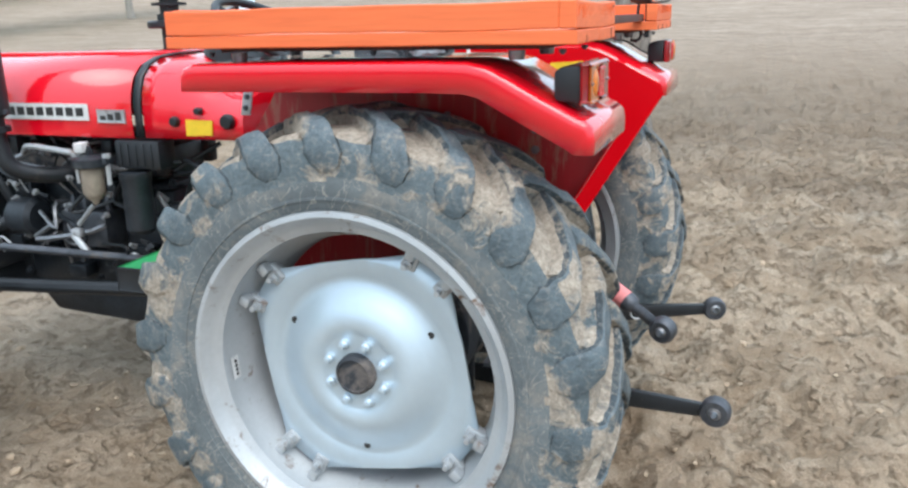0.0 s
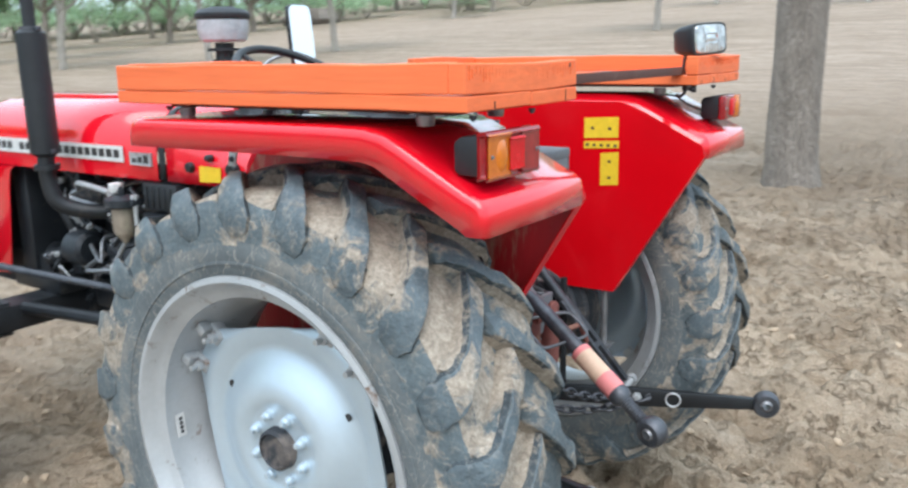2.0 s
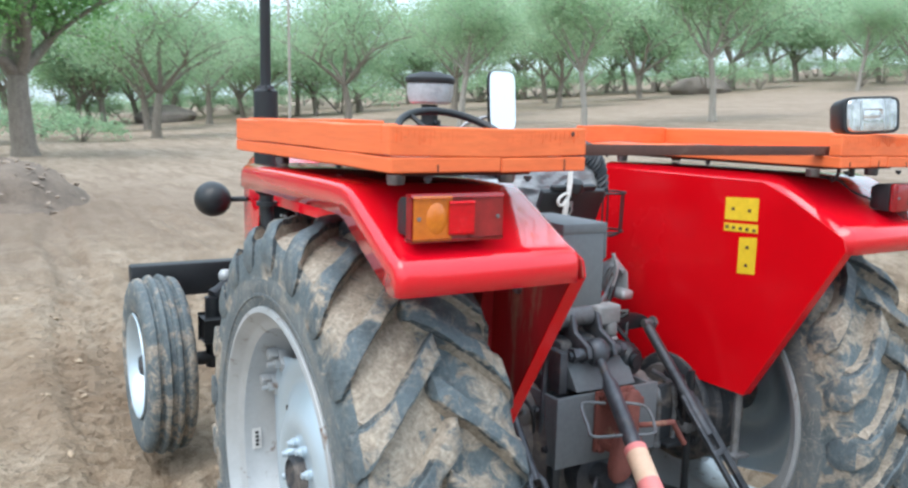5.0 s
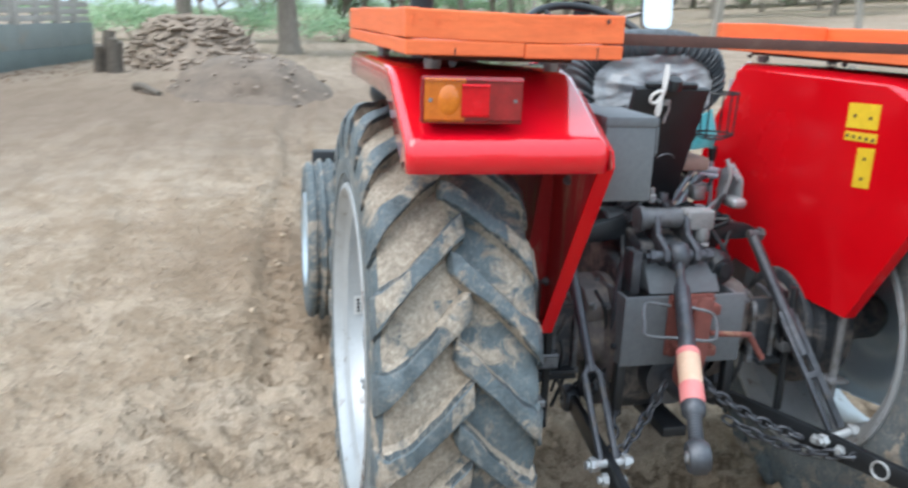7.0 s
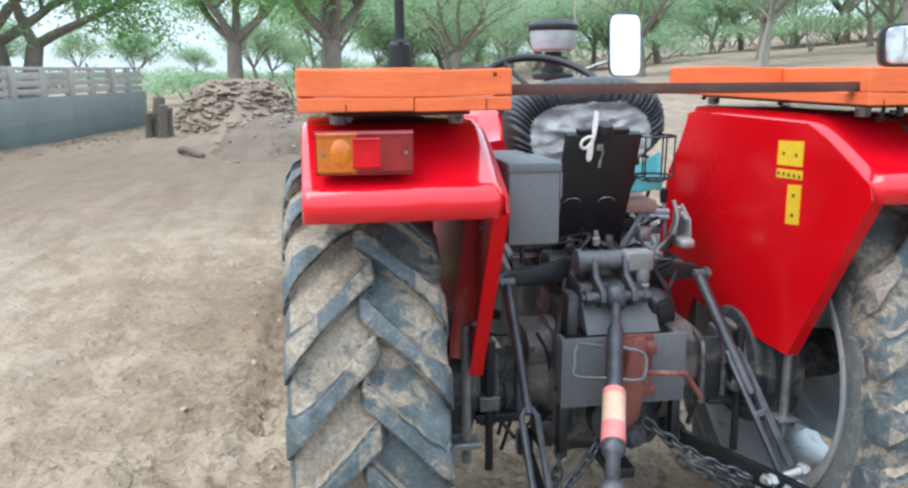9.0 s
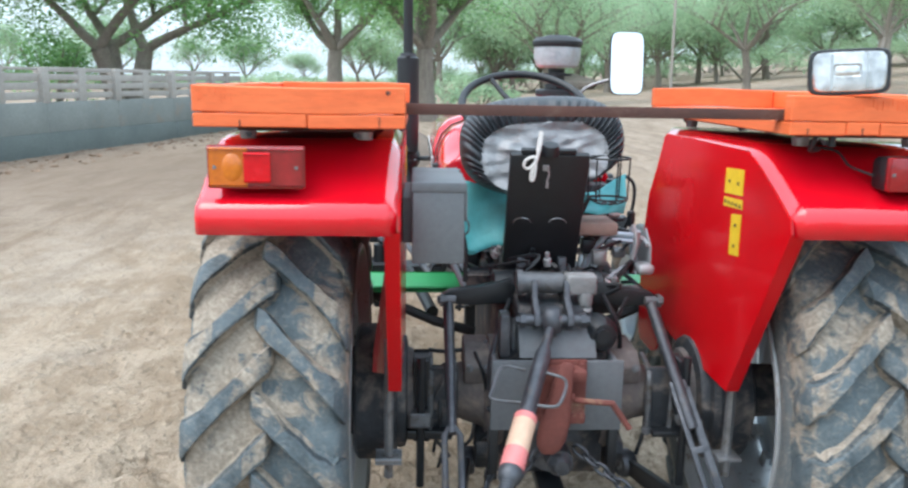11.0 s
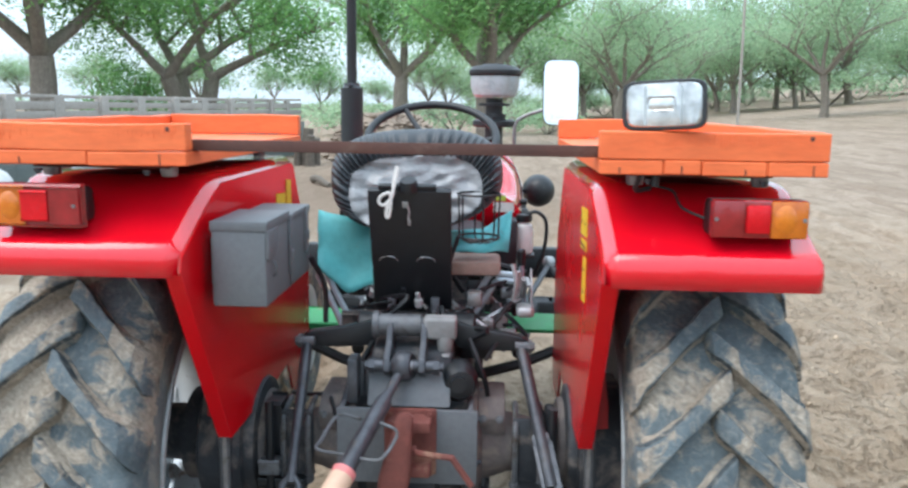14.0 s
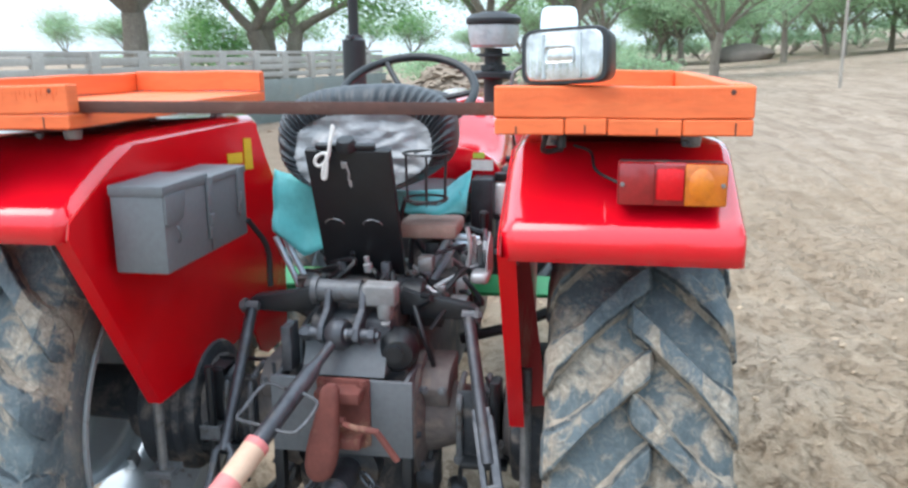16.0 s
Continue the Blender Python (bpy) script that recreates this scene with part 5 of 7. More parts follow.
def plank(parent, x0, x1, y0, y1, z0, z1, seed, warp=0.002):
    b = bmesh.new()
    bmesh.ops.create_cube(b, size=1)
    for v in b.verts:
        v.co = Vector((x0 + (v.co.x + 0.5) * (x1 - x0), y0 + (v.co.y + 0.5) * (y1 - y0), z0 + (v.co.z + 0.5) * (z1 - z0)))
    bmesh.ops.subdivide_edges(b, edges=[e for e in b.edges if e.calc_length() > 0.2], cuts=9, use_grid_fill=True)
    hard = [e for e in b.edges if len(e.link_faces) == 2 and e.calc_face_angle(0) > 1]
    bmesh.ops.bevel(b, geom=hard, offset=0.0022, segments=1, affect="EDGES")
    for v in b.verts:
        v.co += warp * Vector((0.4 * noise.noise(v.co * 7 + Vector((seed, 0, 0))), 0.4 * noise.noise(v.co * 7 + Vector((0, seed, 0))), noise.noise(Vector((v.co.x * 5, v.co.y * 5, seed)))))
    bm = bmesh.new()
    merge(bm, b)
    p = part("plank", bm, M_ORANGE, parent, smooth=30)
    r = random.Random(seed + int(100 * abs(y0)) + (7 if y0 > 0 else 0))
    ya, yb = min(y0, y1), max(y0, y1)
    if x1 > 0.5 and seed < 50:
        # a short split up from the lower edge
        y = r.uniform(ya + 0.02, yb - 0.02)
        lean = r.uniform(-0.004, 0.004)
        part("split", made(box, x1 - 0.002, x1 + 0.0012, y - 0.0011, y + 0.0011, z0 + 0.001, z0 + r.uniform(0.012, 0.024), 0, pose(0, lean, 0)), M_BAR, p)
    if seed == 51:
        # saw marks across the rear board, a knot near its end
        bm = bmesh.new()
        y = ya + 0.012
        while y < yb - 0.02:
            top = z1 - r.uniform(0.003, 0.010)
            box(bm, x1 - 0.001, x1 + 0.0007, y, y + r.uniform(0.0015, 0.003), top - r.uniform(0.010, 0.024), top)
            y += r.uniform(0.008, 0.013)
        tagged(part("saw_grain", bm, M_ORANGE, p), "rough saw grain", kind="stuff")
        part("knot", made(lathe, [(0, 0.0008), (0.003, 0.0006), (0.0045, 0)], turn_to((x1 + 0.0005, yb - 0.035, z1 - 0.010), (1, 0, 0)), 10), M_BAR, p)
    return p


tray(-1, -0.425)
tray(1, -0.50)


def tie_bar():
    bm = bmesh.new()
    box(bm, 0.466, 0.470, -0.415, 0.415, 1.4135, 1.436, 0.001)
    box(bm, 0.440, 0.466, -0.415, 0.415, 1.4137, 1.4177, 0.001)
    part("tie_bar", bm, M_BAR, TRACTOR, "rusty brown angle iron tying the two trays together")


tie_bar()


def work_lamp():
    c = Vector((0.485, 0.510, 1.512))
    m = Matrix.Translation(c) @ Euler((radians(3), radians(-4), radians(-21))).to_matrix().to_4x4()
    bm = bmesh.new()
    prof = [(-0.066, 0.50), (-0.056, 0.76), (-0.030, 0.91), (0.004, 0.97), (0.022, 1.0), (0.027, 0.97)]
    rings = []
    for x, s in prof:
        ring = []
        for k in range(32):
            a = 2 * math.pi * k / 32
            cx, sx = math.cos(a), math.sin(a)
            ring.append(bm.verts.new(m @ Vector((x, s * 0.077 * math.copysign(abs(cx) ** 0.32, cx), s * 0.046 * math.copysign(abs(sx) ** 0.32, sx)))))
        rings.append(ring)
    for a, b in zip(rings, rings[1:]):
        for k in range(32):
            bm.faces.new((a[k], a[(k + 1) % 32], b[(k + 1) % 32], b[k]))
    bm.faces.new(rings[0])
    bm.faces.new(rings[-1])
    lamp = part("work_lamp", bm, M_BLACK, TRACTOR, "rectangular black work lamp with a clear fluted lens", smooth=50)
    bm = bmesh.new()
    ring = []
    for s, x in ((0.88, 0.0275), (0.83, 0.031), (0.4, 0.033)):
        ring.append([bm.verts.new(m @ Vector((x, s * 0.077 * math.copysign(abs(math.cos(2 * math.pi * k / 32)) ** 0.32, math.cos(2 * math.pi * k / 32)),
                                             s * 0.046 * math.copysign(abs(math.sin(2 * math.pi * k / 32)) ** 0.32, math.sin(2 * math.pi * k / 32))))) for k in range(32)])
    for a, b in zip(ring, ring[1:]):
        for k in range(32):
            bm.faces.new((a[k], a[(k + 1) % 32], b[(k + 1) % 32], b[k]))
    bm.faces.new(ring[-1])
    part("lens", bm, M_LENS, lamp)
    part("bulb_shield", made(box, 0.0320, 0.0345, -0.030, 0.022, -0.012, 0.015, 0.006, m), M_LENS, lamp)
    for e in (-1, 1):
        part("reflector_rib", made(box, 0.0318, 0.0336, e * 0.031, e * 0.034, -0.034, 0.034, 0.001, m), M_CLEARBOWL, lamp)
    bm = bmesh.new()
    tube(bm, [(0.47, 0.50, 1.47), (0.47, 0.50, 1.36)], 0.008, 8)
    tube(bm, smooth_path([(0.45, 0.50, 1.50), (0.44, 0.49, 1.44), (0.455, 0.47, 1.37), (0.44, 0.47, 1.35), (0.42, 0.50, 1.352)], 5), 0.005, 6)
    part("bracket", bm, M_BLACK, lamp)


work_lamp()


# -- grey toolbox on the left shield --
def toolbox():
    bm = bmesh.new()
    box(bm, 0.045, 0.437, -0.375, -0.2625, 1.095, 1.258, 0.005)
    t = part("toolbox", bm, M_GREY, TRACTOR, "dark grey sheet-metal toolbox fixed inside the left fender")
    bm = bmesh.new()
    box(bm, 0.243, 0.440, -0.377, -0.2595, 1.250, 1.272, 0.004)
    box(bm, 0.043, 0.2425, -0.377, -0.2595, 1.244, 1.262, 0.004)
    part("lid", bm, M_GREY, t, "grey folded lid")
    # skirt of the lid, bent down over the inner face, with a lip
    bm = bmesh.new()
    prism(bm, [(0.437, 1.252), (0.437, 1.196), (0.428, 1.189), (0.372, 1.196), (0.365, 1.205), (0.352, 1.252)], "y", -0.2622, -0.2575, 0.0015)
    part("flap", bm, M_GREY, t)
    for x0, x1, z0, z1 in ((0.232, 0.258, 1.128, 1.262), (0.078, 0.100, 1.150, 1.262)):
        bm = bmesh.new()
        box(bm, x0, x1, -0.2622, -0.2555, z0, z1, 0.002)
        box(bm, x0 + 0.004, x1 - 0.004, -0.2585, -0.2515, z0 + 0.03, z0 + 0.055, 0.002)
        part("latch", bm, M_GREY, t)
    part("seam", made(box, 0.2405, 0.2425, -0.2622, -0.2610, 1.10, 1.245), M_BLACK, t)
    bm = bmesh.new()
    tube(bm, smooth_path([(0.398, -0.2575, 1.186), (0.398, -0.252, 1.178), (0.395, -0.252, 1.16), (0.392, -0.260, 1.152)], 4), 0.0025, 6)
    part("handle", bm, M_GREYCAST, t)
    part("bracket", made(box, 0.10, 0.38, -0.3955, -0.3755, 1.13, 1.23, 0.002), M_GREY, t)
    bm = bmesh.new()
    tube(bm, smooth_path([(0.05, -0.26, 1.13), (0.0, -0.235, 1.05), (0.0, -0.232, 0.95)], 6), 0.007, 8)
    part("cable", bm, M_BLACK, t)


toolbox()


# -- hood, nose, dash --
def hood():
    sect = [(0.0, 1.345), (0.10, 1.343), (0.18, 1.335), (0.235, 1.315), (0.272, 1.28), (0.290, 1.235), (0.297, 1.20), (0.300, 1.15), (0.300, 1.098), (0.288, 1.094)]
    xs = [(-2.165, 0.88, -0.06), (-2.158, 0.95, -0.035), (-2.13, 1.0, -0.012), (-2.04, 1.0, 0.0), (-1.5, 1.0, 0.0), (-1.0, 0.985, 0.0)]
    bm, rows = bmesh.new(), []
    for x, s, dz in xs:
        half = [(s * y, z + (dz if z > 1.2 else dz * 0.3)) for y, z in sect]
        full = [(-y, z) for y, z in half[::-1]] + half[1:]
        rows.append([bm.verts.new((x, y, z)) for y, z in full])
    for a, b in zip(rows, rows[1:]):
        for k in range(len(a) - 1):
            bm.faces.new((a[k], a[k + 1], b[k + 1], b[k]))
    bm.faces.new(rows[0])
    h = part("hood", bm, M_RED, TRACTOR, "glossy red engine hood with white name strips", smooth=50, solid=0.003)
    # raised spine along the top
    bm = bmesh.new()
    box(bm, -2.05, -0.98, -0.10, 0.10, 1.343, 1.356, 0.006)
    part("spine", bm, M_RED, h)
    for side in (-1, 1):
        bm = bmesh.new()
        prism(bm, [(-2.155, 1.094), (-1.86, 1.094), (-1.895, 1.075), (-1.915, 1.02), (-1.985, 0.66), (-2.12, 0.645), (-2.15, 0.9)], "y", side * 0.292, side * 0.297, 0.002)
        part("nose_side", bm, M_RED, h)
        # name strip with plain dark bars
        bm = bmesh.new()
        prism(bm, [(-2.095, 1.150), (-1.16, 1.150), (-1.16, 1.202), (-2.095, 1.202)], "y", side * 0.3045, side * 0.3075)
        part("name_strip", bm, M_WHITE, h, "white name strip with dark bars")
        x = -2.07
        r = random.Random(8)
        while x < -1.19:
            w = 0.030
            if not (-1.865 < x < -1.82 or -1.60 < x < -1.56):
                part("bar", made(box, x, x + w, side * 0.3078, side * 0.3088, 1.163, 1.190), M_INK, h)
            x += w + 0.011
        bm = bmesh.new()
        box(bm, -1.125, -1.018, side * 0.3025, side * 0.306, 1.145, 1.185, 0.002)
        for k in range(3):
            box(bm, -1.115 + 0.03 * k, -1.092 + 0.03 * k, side * 0.3062, side * 0.3068, 1.152, 1.166 + 0.006 * k, index=1)
        part("badge", bm, [M_GALV, M_INK], h)
    bm = bmesh.new()
    box(bm, -2.132, -2.12, -0.285, 0.285, 0.68, 1.12, 0.004)
    for k in range(11):
        box(bm, -2.138, -2.132, -0.26, 0.26, 0.72 + 0.035 * k, 0.735 + 0.035 * k, 0.002)
    part("grille", bm, M_BLACK, h)
    return h


hood()


def dash():
    sect = [(0.0, 1.345), (0.10, 1.343), (0.18, 1.335), (0.235, 1.315), (0.272, 1.28), (0.290, 1.235), (0.297, 1.20), (0.298, 1.15), (0.298, 1.098)]
    bm, rows = bmesh.new(), []
    for x, s, top in ((-0.955, 0.985, 0.0), (-0.90, 0.985, 0.0), (-0.84, 0.98, -0.006), (-0.78, 0.975, -0.028), (-0.72, 0.97, -0.07), (-0.66, 0.965, -0.10), (-0.60, 0.96, -0.105)):
        half = [(s * y, z + top * min(1, (z - 1.098) / 0.24)) for y, z in sect]
        full = [(-y, z) for y, z in half[::-1]] + half[1:]
        rows.append([bm.verts.new((x, y, z)) for y, z in full])
    for a, b in zip(rows, rows[1:]):
        for k in range(len(a) - 1):
            bm.faces.new((a[k], a[k + 1], b[k + 1], b[k]))
    bm.faces.new(rows[-1])
    d = part("dash_cowl", bm, M_RED, TRACTOR, "red dash cowl behind the hood", smooth=45, solid=0.003)
    bm = bmesh.new()
    half = [(y * 0.988 + 0.004, z + 0.004) for y, z in sect]
    full = [(-y, z) for y, z in half[::-1]] + half[1:]
    ra, rb = [[bm.verts.new((x, y, z)) for y, z in full] for x in (-0.984, -0.957)]
    for k in range(len(full) - 1):
        bm.faces.new((ra[k], ra[k + 1], rb[k + 1], rb[k]))
    part("seal_band", bm, M_BLACK, d, "black rubber band between hood and cowl", solid=0.004)
    for side in (-1, 1):
        bm = bmesh.new()
        prism(bm, [(-0.80, 1.108), (-0.705, 1.112), (-0.702, 1.156), (-0.798, 1.158)], "y", side * 0.292, side * 0.2945)
        part("label", bm, M_YELLOW, d, "yellow label")
        for x, z, r0 in ((-0.835, 1.152, 0.016), (-0.645, 1.155, 0.022), (-0.745, 1.185, 0.011)):
            bm = bmesh.new()
            lathe(bm, [(0, 0), (r0, 0), (r0 * 1.05, 0.012), (r0 * 0.85, 0.022), (0, 0.024)], turn_to((x, side * 0.288, z), (0, side, 0)), 16)
            part("knob", bm, M_BLACK, d)
    # rear labels of the cowl
    for y0, y1, z0, z1, mt in ((0.20, 0.235, 1.205, 1.222, M_LIME), (0.195, 0.262, 1.168, 1.200, M_WHITE)):
        part("label", made(box, -0.597, -0.595, y0, y1, z0, z1), mt, d)
    # instrument hump
    bm = bmesh.new()
    lathe(bm, [(0, 0.03), (0.10, 0.028), (0.125, 0.015), (0.13, -0.03)], pose(-0.76, 0, 1.345, 0, 18, 0), 28)
    part("instrument_cluster", bm, M_BLACK, d)


dash()


def exhaust():
    x, y = -1.445, -0.406
    bm = bmesh.new()
    lathe(bm, [(0, 0), (0.030, 0), (0.047, 0.012), (0.047, 0.405), (0.030, 0.418), (0, 0.418)], pose(x, y, 1.165), 24)
    e = part("exhaust", bm, M_BLACK, TRACTOR, "upright black exhaust with a thick silencer")
    bm = bmesh.new()
    tube(bm, [(x, y, 1.57), (x, y, 2.12), (x + 0.02, y, 2.2), (x + 0.08, y, 2.26)], 0.021, 14)
    part("tail_pipe", bm, M_BLACK, e)
    bm = bmesh.new()
    tube(bm, smooth_path([(x, y, 1.19), (x, y, 1.08), (x + 0.02, y + 0.02, 1.00), (x + 0.08, y + 0.10, 0.965), (x + 0.14, y + 0.2, 0.965)], 5), 0.028, 12)
    lathe(bm, [(0.03, 0), (0.042, 0), (0.042, 0.018), (0.03, 0.018)], pose(x, y, 1.12), 16)
    part("down_pipe", bm, M_BLACK, e)
    for z in (1.175, 1.575):
        bm = bmesh.new()
        lathe(bm, [(0.021, 0), (0.034, 0), (0.034, 0.016), (0.021, 0.016)], pose(x, y, z), 16)
        box(bm, x + 0.03, x + 0.055, y - 0.008, y + 0.008, z, z + 0.016, 0.002)
        part("clamp", bm, M_DARKSTEEL, e)


exhaust()


def air_cleaner():
    x, y = -1.20, 0.192
    bm = bmesh.new()
    tube(bm, [(x, y, 1.33), (x, y, 1.47), (x, y, 1.535)], [0.036, 0.034, 0.034], 16)
    lathe(bm, [(0.034, 0), (0.046, 0), (0.046, 0.02), (0.034, 0.02)], pose(x, y, 1.455), 18)
    box(bm, x + 0.03, x + 0.065, y - 0.008, y + 0.008, 1.457, 1.473, 0.002)
    lathe(bm, [(0.034, 0), (0.078, 0.0), (0.083, 0.006), (0.083, 0.022), (0.075, 0.028), (0.034, 0.03)], pose(x, y, 1.425), 24)
    lathe(bm, [(0.034, 0), (0.062, 0.0), (0.062, 0.010), (0.034, 0.012)], pose(x, y, 1.505), 24)
    a = part("air_precleaner", bm, M_BLACK, TRACTOR, "air pre-cleaner with black cap and dusty clear bowl")
    bm = bmesh.new()
    lathe(bm, [(0.03, 0), (0.074, 0.0), (0.084, 0.008), (0.093, 0.04), (0.094, 0.078), (0.09, 0.082)], pose(x, y, 1.538), 30)
    part("bowl", bm, M_CLEARBOWL, a)
    bm = bmesh.new()
    lathe(bm, [(0.098, 0), (0.101, 0.008), (0.100, 0.020), (0.085, 0.034), (0.05, 0.040), (0.045, 0.044), (0.02, 0.045), (0, 0.045)], pose(x, y, 1.62), 30)
    part("cap", bm, M_BLACK, a)


air_cleaner()


MIRROR_TILT = pose(-1.045, 0.435, 1.551, 0, -5, 4) @ pose(1.045, -0.435, -1.551)


def side_mirror():
    bm = bmesh.new()
    tube(bm, smooth_path([(-1.10, 0.27, 1.34), (-1.09, 0.275, 1.44), (-1.08, 0.32, 1.475), (-1.05, 0.40, 1.50), (-1.045, 0.435, 1.52)], 5), 0.007, 8)
    a = part("mirror_arm", bm, M_STEEL, TRACTOR, "rear-view mirror on a thin bent arm")
    bm = bmesh.new()
    pts = []
    for k in range(40):
        t = 2 * math.pi * k / 40
        pts.append((0.435 + 0.066 * math.copysign(abs(math.cos(t)) ** 0.35, math.cos(t)), 1.556 + 0.119 * math.copysign(abs(math.sin(t)) ** 0.3, math.sin(t))))
    prism(bm, pts, "x", -1.052, -1.038)
    bm.transform(MIRROR_TILT)
    part("mirror_shell", bm, M_BLACK, a)
    bm = bmesh.new()
    inner = [(0.435 + (p - 0.435) * 0.965, 1.551 + (q - 1.551) * 0.98) for p, q in pts]
    prism(bm, inner, "x", -1.0375, -1.0355)
    bm.transform(MIRROR_TILT)
    part("glass", bm, M_MIRROR, a)


side_mirror()


def headlamp(side):
    c = Vector((-2.20, side * 0.43, 1.075))
    bm = bmesh.new()
    lathe(bm, [(0, -0.085), (0.03, -0.083), (0.055, -0.07), (0.075, -0.04), (0.083, 0.0), (0.084, 0.03), (0.078, 0.036)], turn_to(c, (-1, 0, 0)), 28)
    h = part("headlamp", bm, M_BLACK, TRACTOR, "round black headlamp on a short stalk")
    bm = bmesh.new()
    lathe(bm, [(0, 0.05), (0.05, 0.045), (0.078, 0.034)], turn_to(c, (-1, 0, 0)), 28)
    part("lens", bm, M_LENS, h)
    bm = bmesh.new()
    tube(bm, [c + Vector((0.02, -side * 0.07, 0)), Vector((-2.09, side * 0.295, 1.085))], 0.013, 10)
    part("stalk", bm, M_BLACK, h)


for side in (-1, 1):
    headlamp(side)


def steering():
    c = Vector((-0.63, -0.008, 1.392))
    axis = Vector((math.sin(radians(30)), 0, math.cos(radians(30))))
    m = turn_to(c, axis)
    bm = bmesh.new()
    seg = 10
    rings = []
    for k in range(96):
        a = 2 * math.pi * k / 96
        rad = Vector((math.cos(a), math.sin(a), 0))
        rings.append([bm.verts.new(m @ (rad * (0.208 + 0.0135 * math.cos(2 * math.pi * j / seg)) + Vector((0, 0, 0.012 + 0.0135 * math.sin(2 * math.pi * j / seg))))) for j in range(seg)])
    for k in range(96):
        a, b = rings[k], rings[(k + 1) % 96]
        for j in range(seg):
            bm.faces.new((a[j], a[(j + 1) % seg], b[(j + 1) % seg], b[j]))
    s = part("steering_wheel", bm, M_BLACK, TRACTOR, "worn black steering wheel with three spokes", smooth=60)
    for k in range(3):
        a = radians(-60 + 120 * k)
        bm = bmesh.new()
        d = Vector((math.cos(a), math.sin(a), 0))
        tube(bm, [m @ (d * 0.03 + Vector((0, 0, -0.02))), m @ (d * 0.12 + Vector((0, 0, -0.008))), m @ (d * 0.205 + Vector((0, 0, 0.012)))], [0.011, 0.009, 0.009], 8)
        part("spoke", bm, M_BLACK, s)
    bm = bmesh.new()
    lathe(bm, [(0, 0.012), (0.03, 0.008), (0.036, -0.02), (0.02, -0.04), (0.02, -0.22), (0, -0.22)], m, 20)
    part("column", bm, M_BLACK, s)


steering()


def seat():
    """Backrest under an elasticated black cover, seen with its wrinkled lining behind."""
    cx, cy, cz = -0.17, -0.013, 1.315
    lean = pose(cx, cy, cz, 3, -10, 0)
    bm, rows = bmesh.new(), []
    n = 280

    def outline(t, s):
        c, q = math.cos(t), math.sin(t)
        w = 0.232 if q > 0 else 0.232 - 0.02 * q * q
        h = 0.128 if q > 0 else (0.150 if c < 0 else 0.150 - 0.035 * c)
        return s * w * math.copysign(abs(c) ** 0.72, c), s * h * math.copysign(abs(q) ** 0.75, q)
    for x, s, pleat in ((-0.075, 0.90, 0.0), (-0.07, 0.96, 0.0), (-0.03, 1.0, 0.001), (0.01, 1.0, 0.002), (0.045, 0.97, 0.004), (0.064, 0.92, 0.006), (0.071, 0.86, 0.007), (0.070, 0.80, 0.007), (0.062, 0.76, 0.005)):
        row = []
        for k in range(n):
            t = 2 * math.pi * k / n
            y, z = outline(t, s * (1 + pleat * 0.5 * math.sin(56 * t + 2 * math.sin(3 * t))))
            z = z * (1 - 0.05 * max(0.0, (1 - s) / 0.24)) - 0.042 * max(0.0, (1 - s) / 0.24) if s < 1 and x > 0.02 else z
            row.append(bm.verts.new(lean @ Vector((x + pleat * math.cos(56 * t + 2 * math.sin(3 * t)), y, z))))
        rows.append(row)
    for a, b in zip(rows, rows[1:]):
        for k in range(n):
            bm.faces.new((a[k], a[(k + 1) % n], b[(k + 1) % n], b[k]))
    bm.faces.new(rows[0])
    s = part("seat", bm, M_SEAT, TRACTOR, "driver's seat back in a pleated black elastic cover", smooth=70)
    bm, rows = bmesh.new(), []
    for sc, x in ((0.80, 0.054), (0.74, 0.058), (0.68, 0.056), (0.61, 0.05), (0.55, 0.050), (0.48, 0.055), (0.42, 0.056), (0.35, 0.05), (0.28, 0.052), (0.14, 0.054)):
        row = []
        for k in range(96):
            t = 2 * math.pi * k / 96
            y, z = outline(t, sc)
            z = 0.94 * z - 0.042
            row.append(bm.verts.new(lean @ Vector((x + 0.020 * noise.noise(Vector((y * 10, z * 26, 1))) + 0.012 * noise.noise(Vector((y * 26, z * 55, 5))), y, z))))
        rows.append(row)
    for a, b in zip(rows, rows[1:]):
        for k in range(96):
            bm.faces.new((a[k], a[(k + 1) % 96], b[(k + 1) % 96], b[k]))
    bm.faces.new(rows[-1])
    part("lining", bm, M_LINING, s, "wrinkled silver-grey lining", smooth=60)
    bm = bmesh.new()
    box(bm, -0.60, -0.29, -0.19, 0.17, 1.07, 1.145, 0.03, seg=3)
    part("cushion", bm, M_SEAT, s)
    # tilted black back plate with a hooked handle
    bm = bmesh.new()
    top, bot = Vector((0.022, 0, 1.295)), Vector((-0.105, 0, 0.985))
    u = (bot - top).normalized()
    nrm = Vector((-u.z, 0, u.x)) if -u.z > 0 else Vector((u.z, 0, -u.x))
    m = Matrix(((nrm.x, 0, -u.x, top.x), (0, 1, 0, -0.018), (nrm.z, 0, -u.z, top.z), (0, 0, 0, 1)))
    box(bm, -0.022, 0.0, -0.103, 0.107, -0.362, 0.0, 0.005, m)
    p = part("back_plate", bm, M_BLACK, s, "black steel plate behind the seat with stamped arcs")
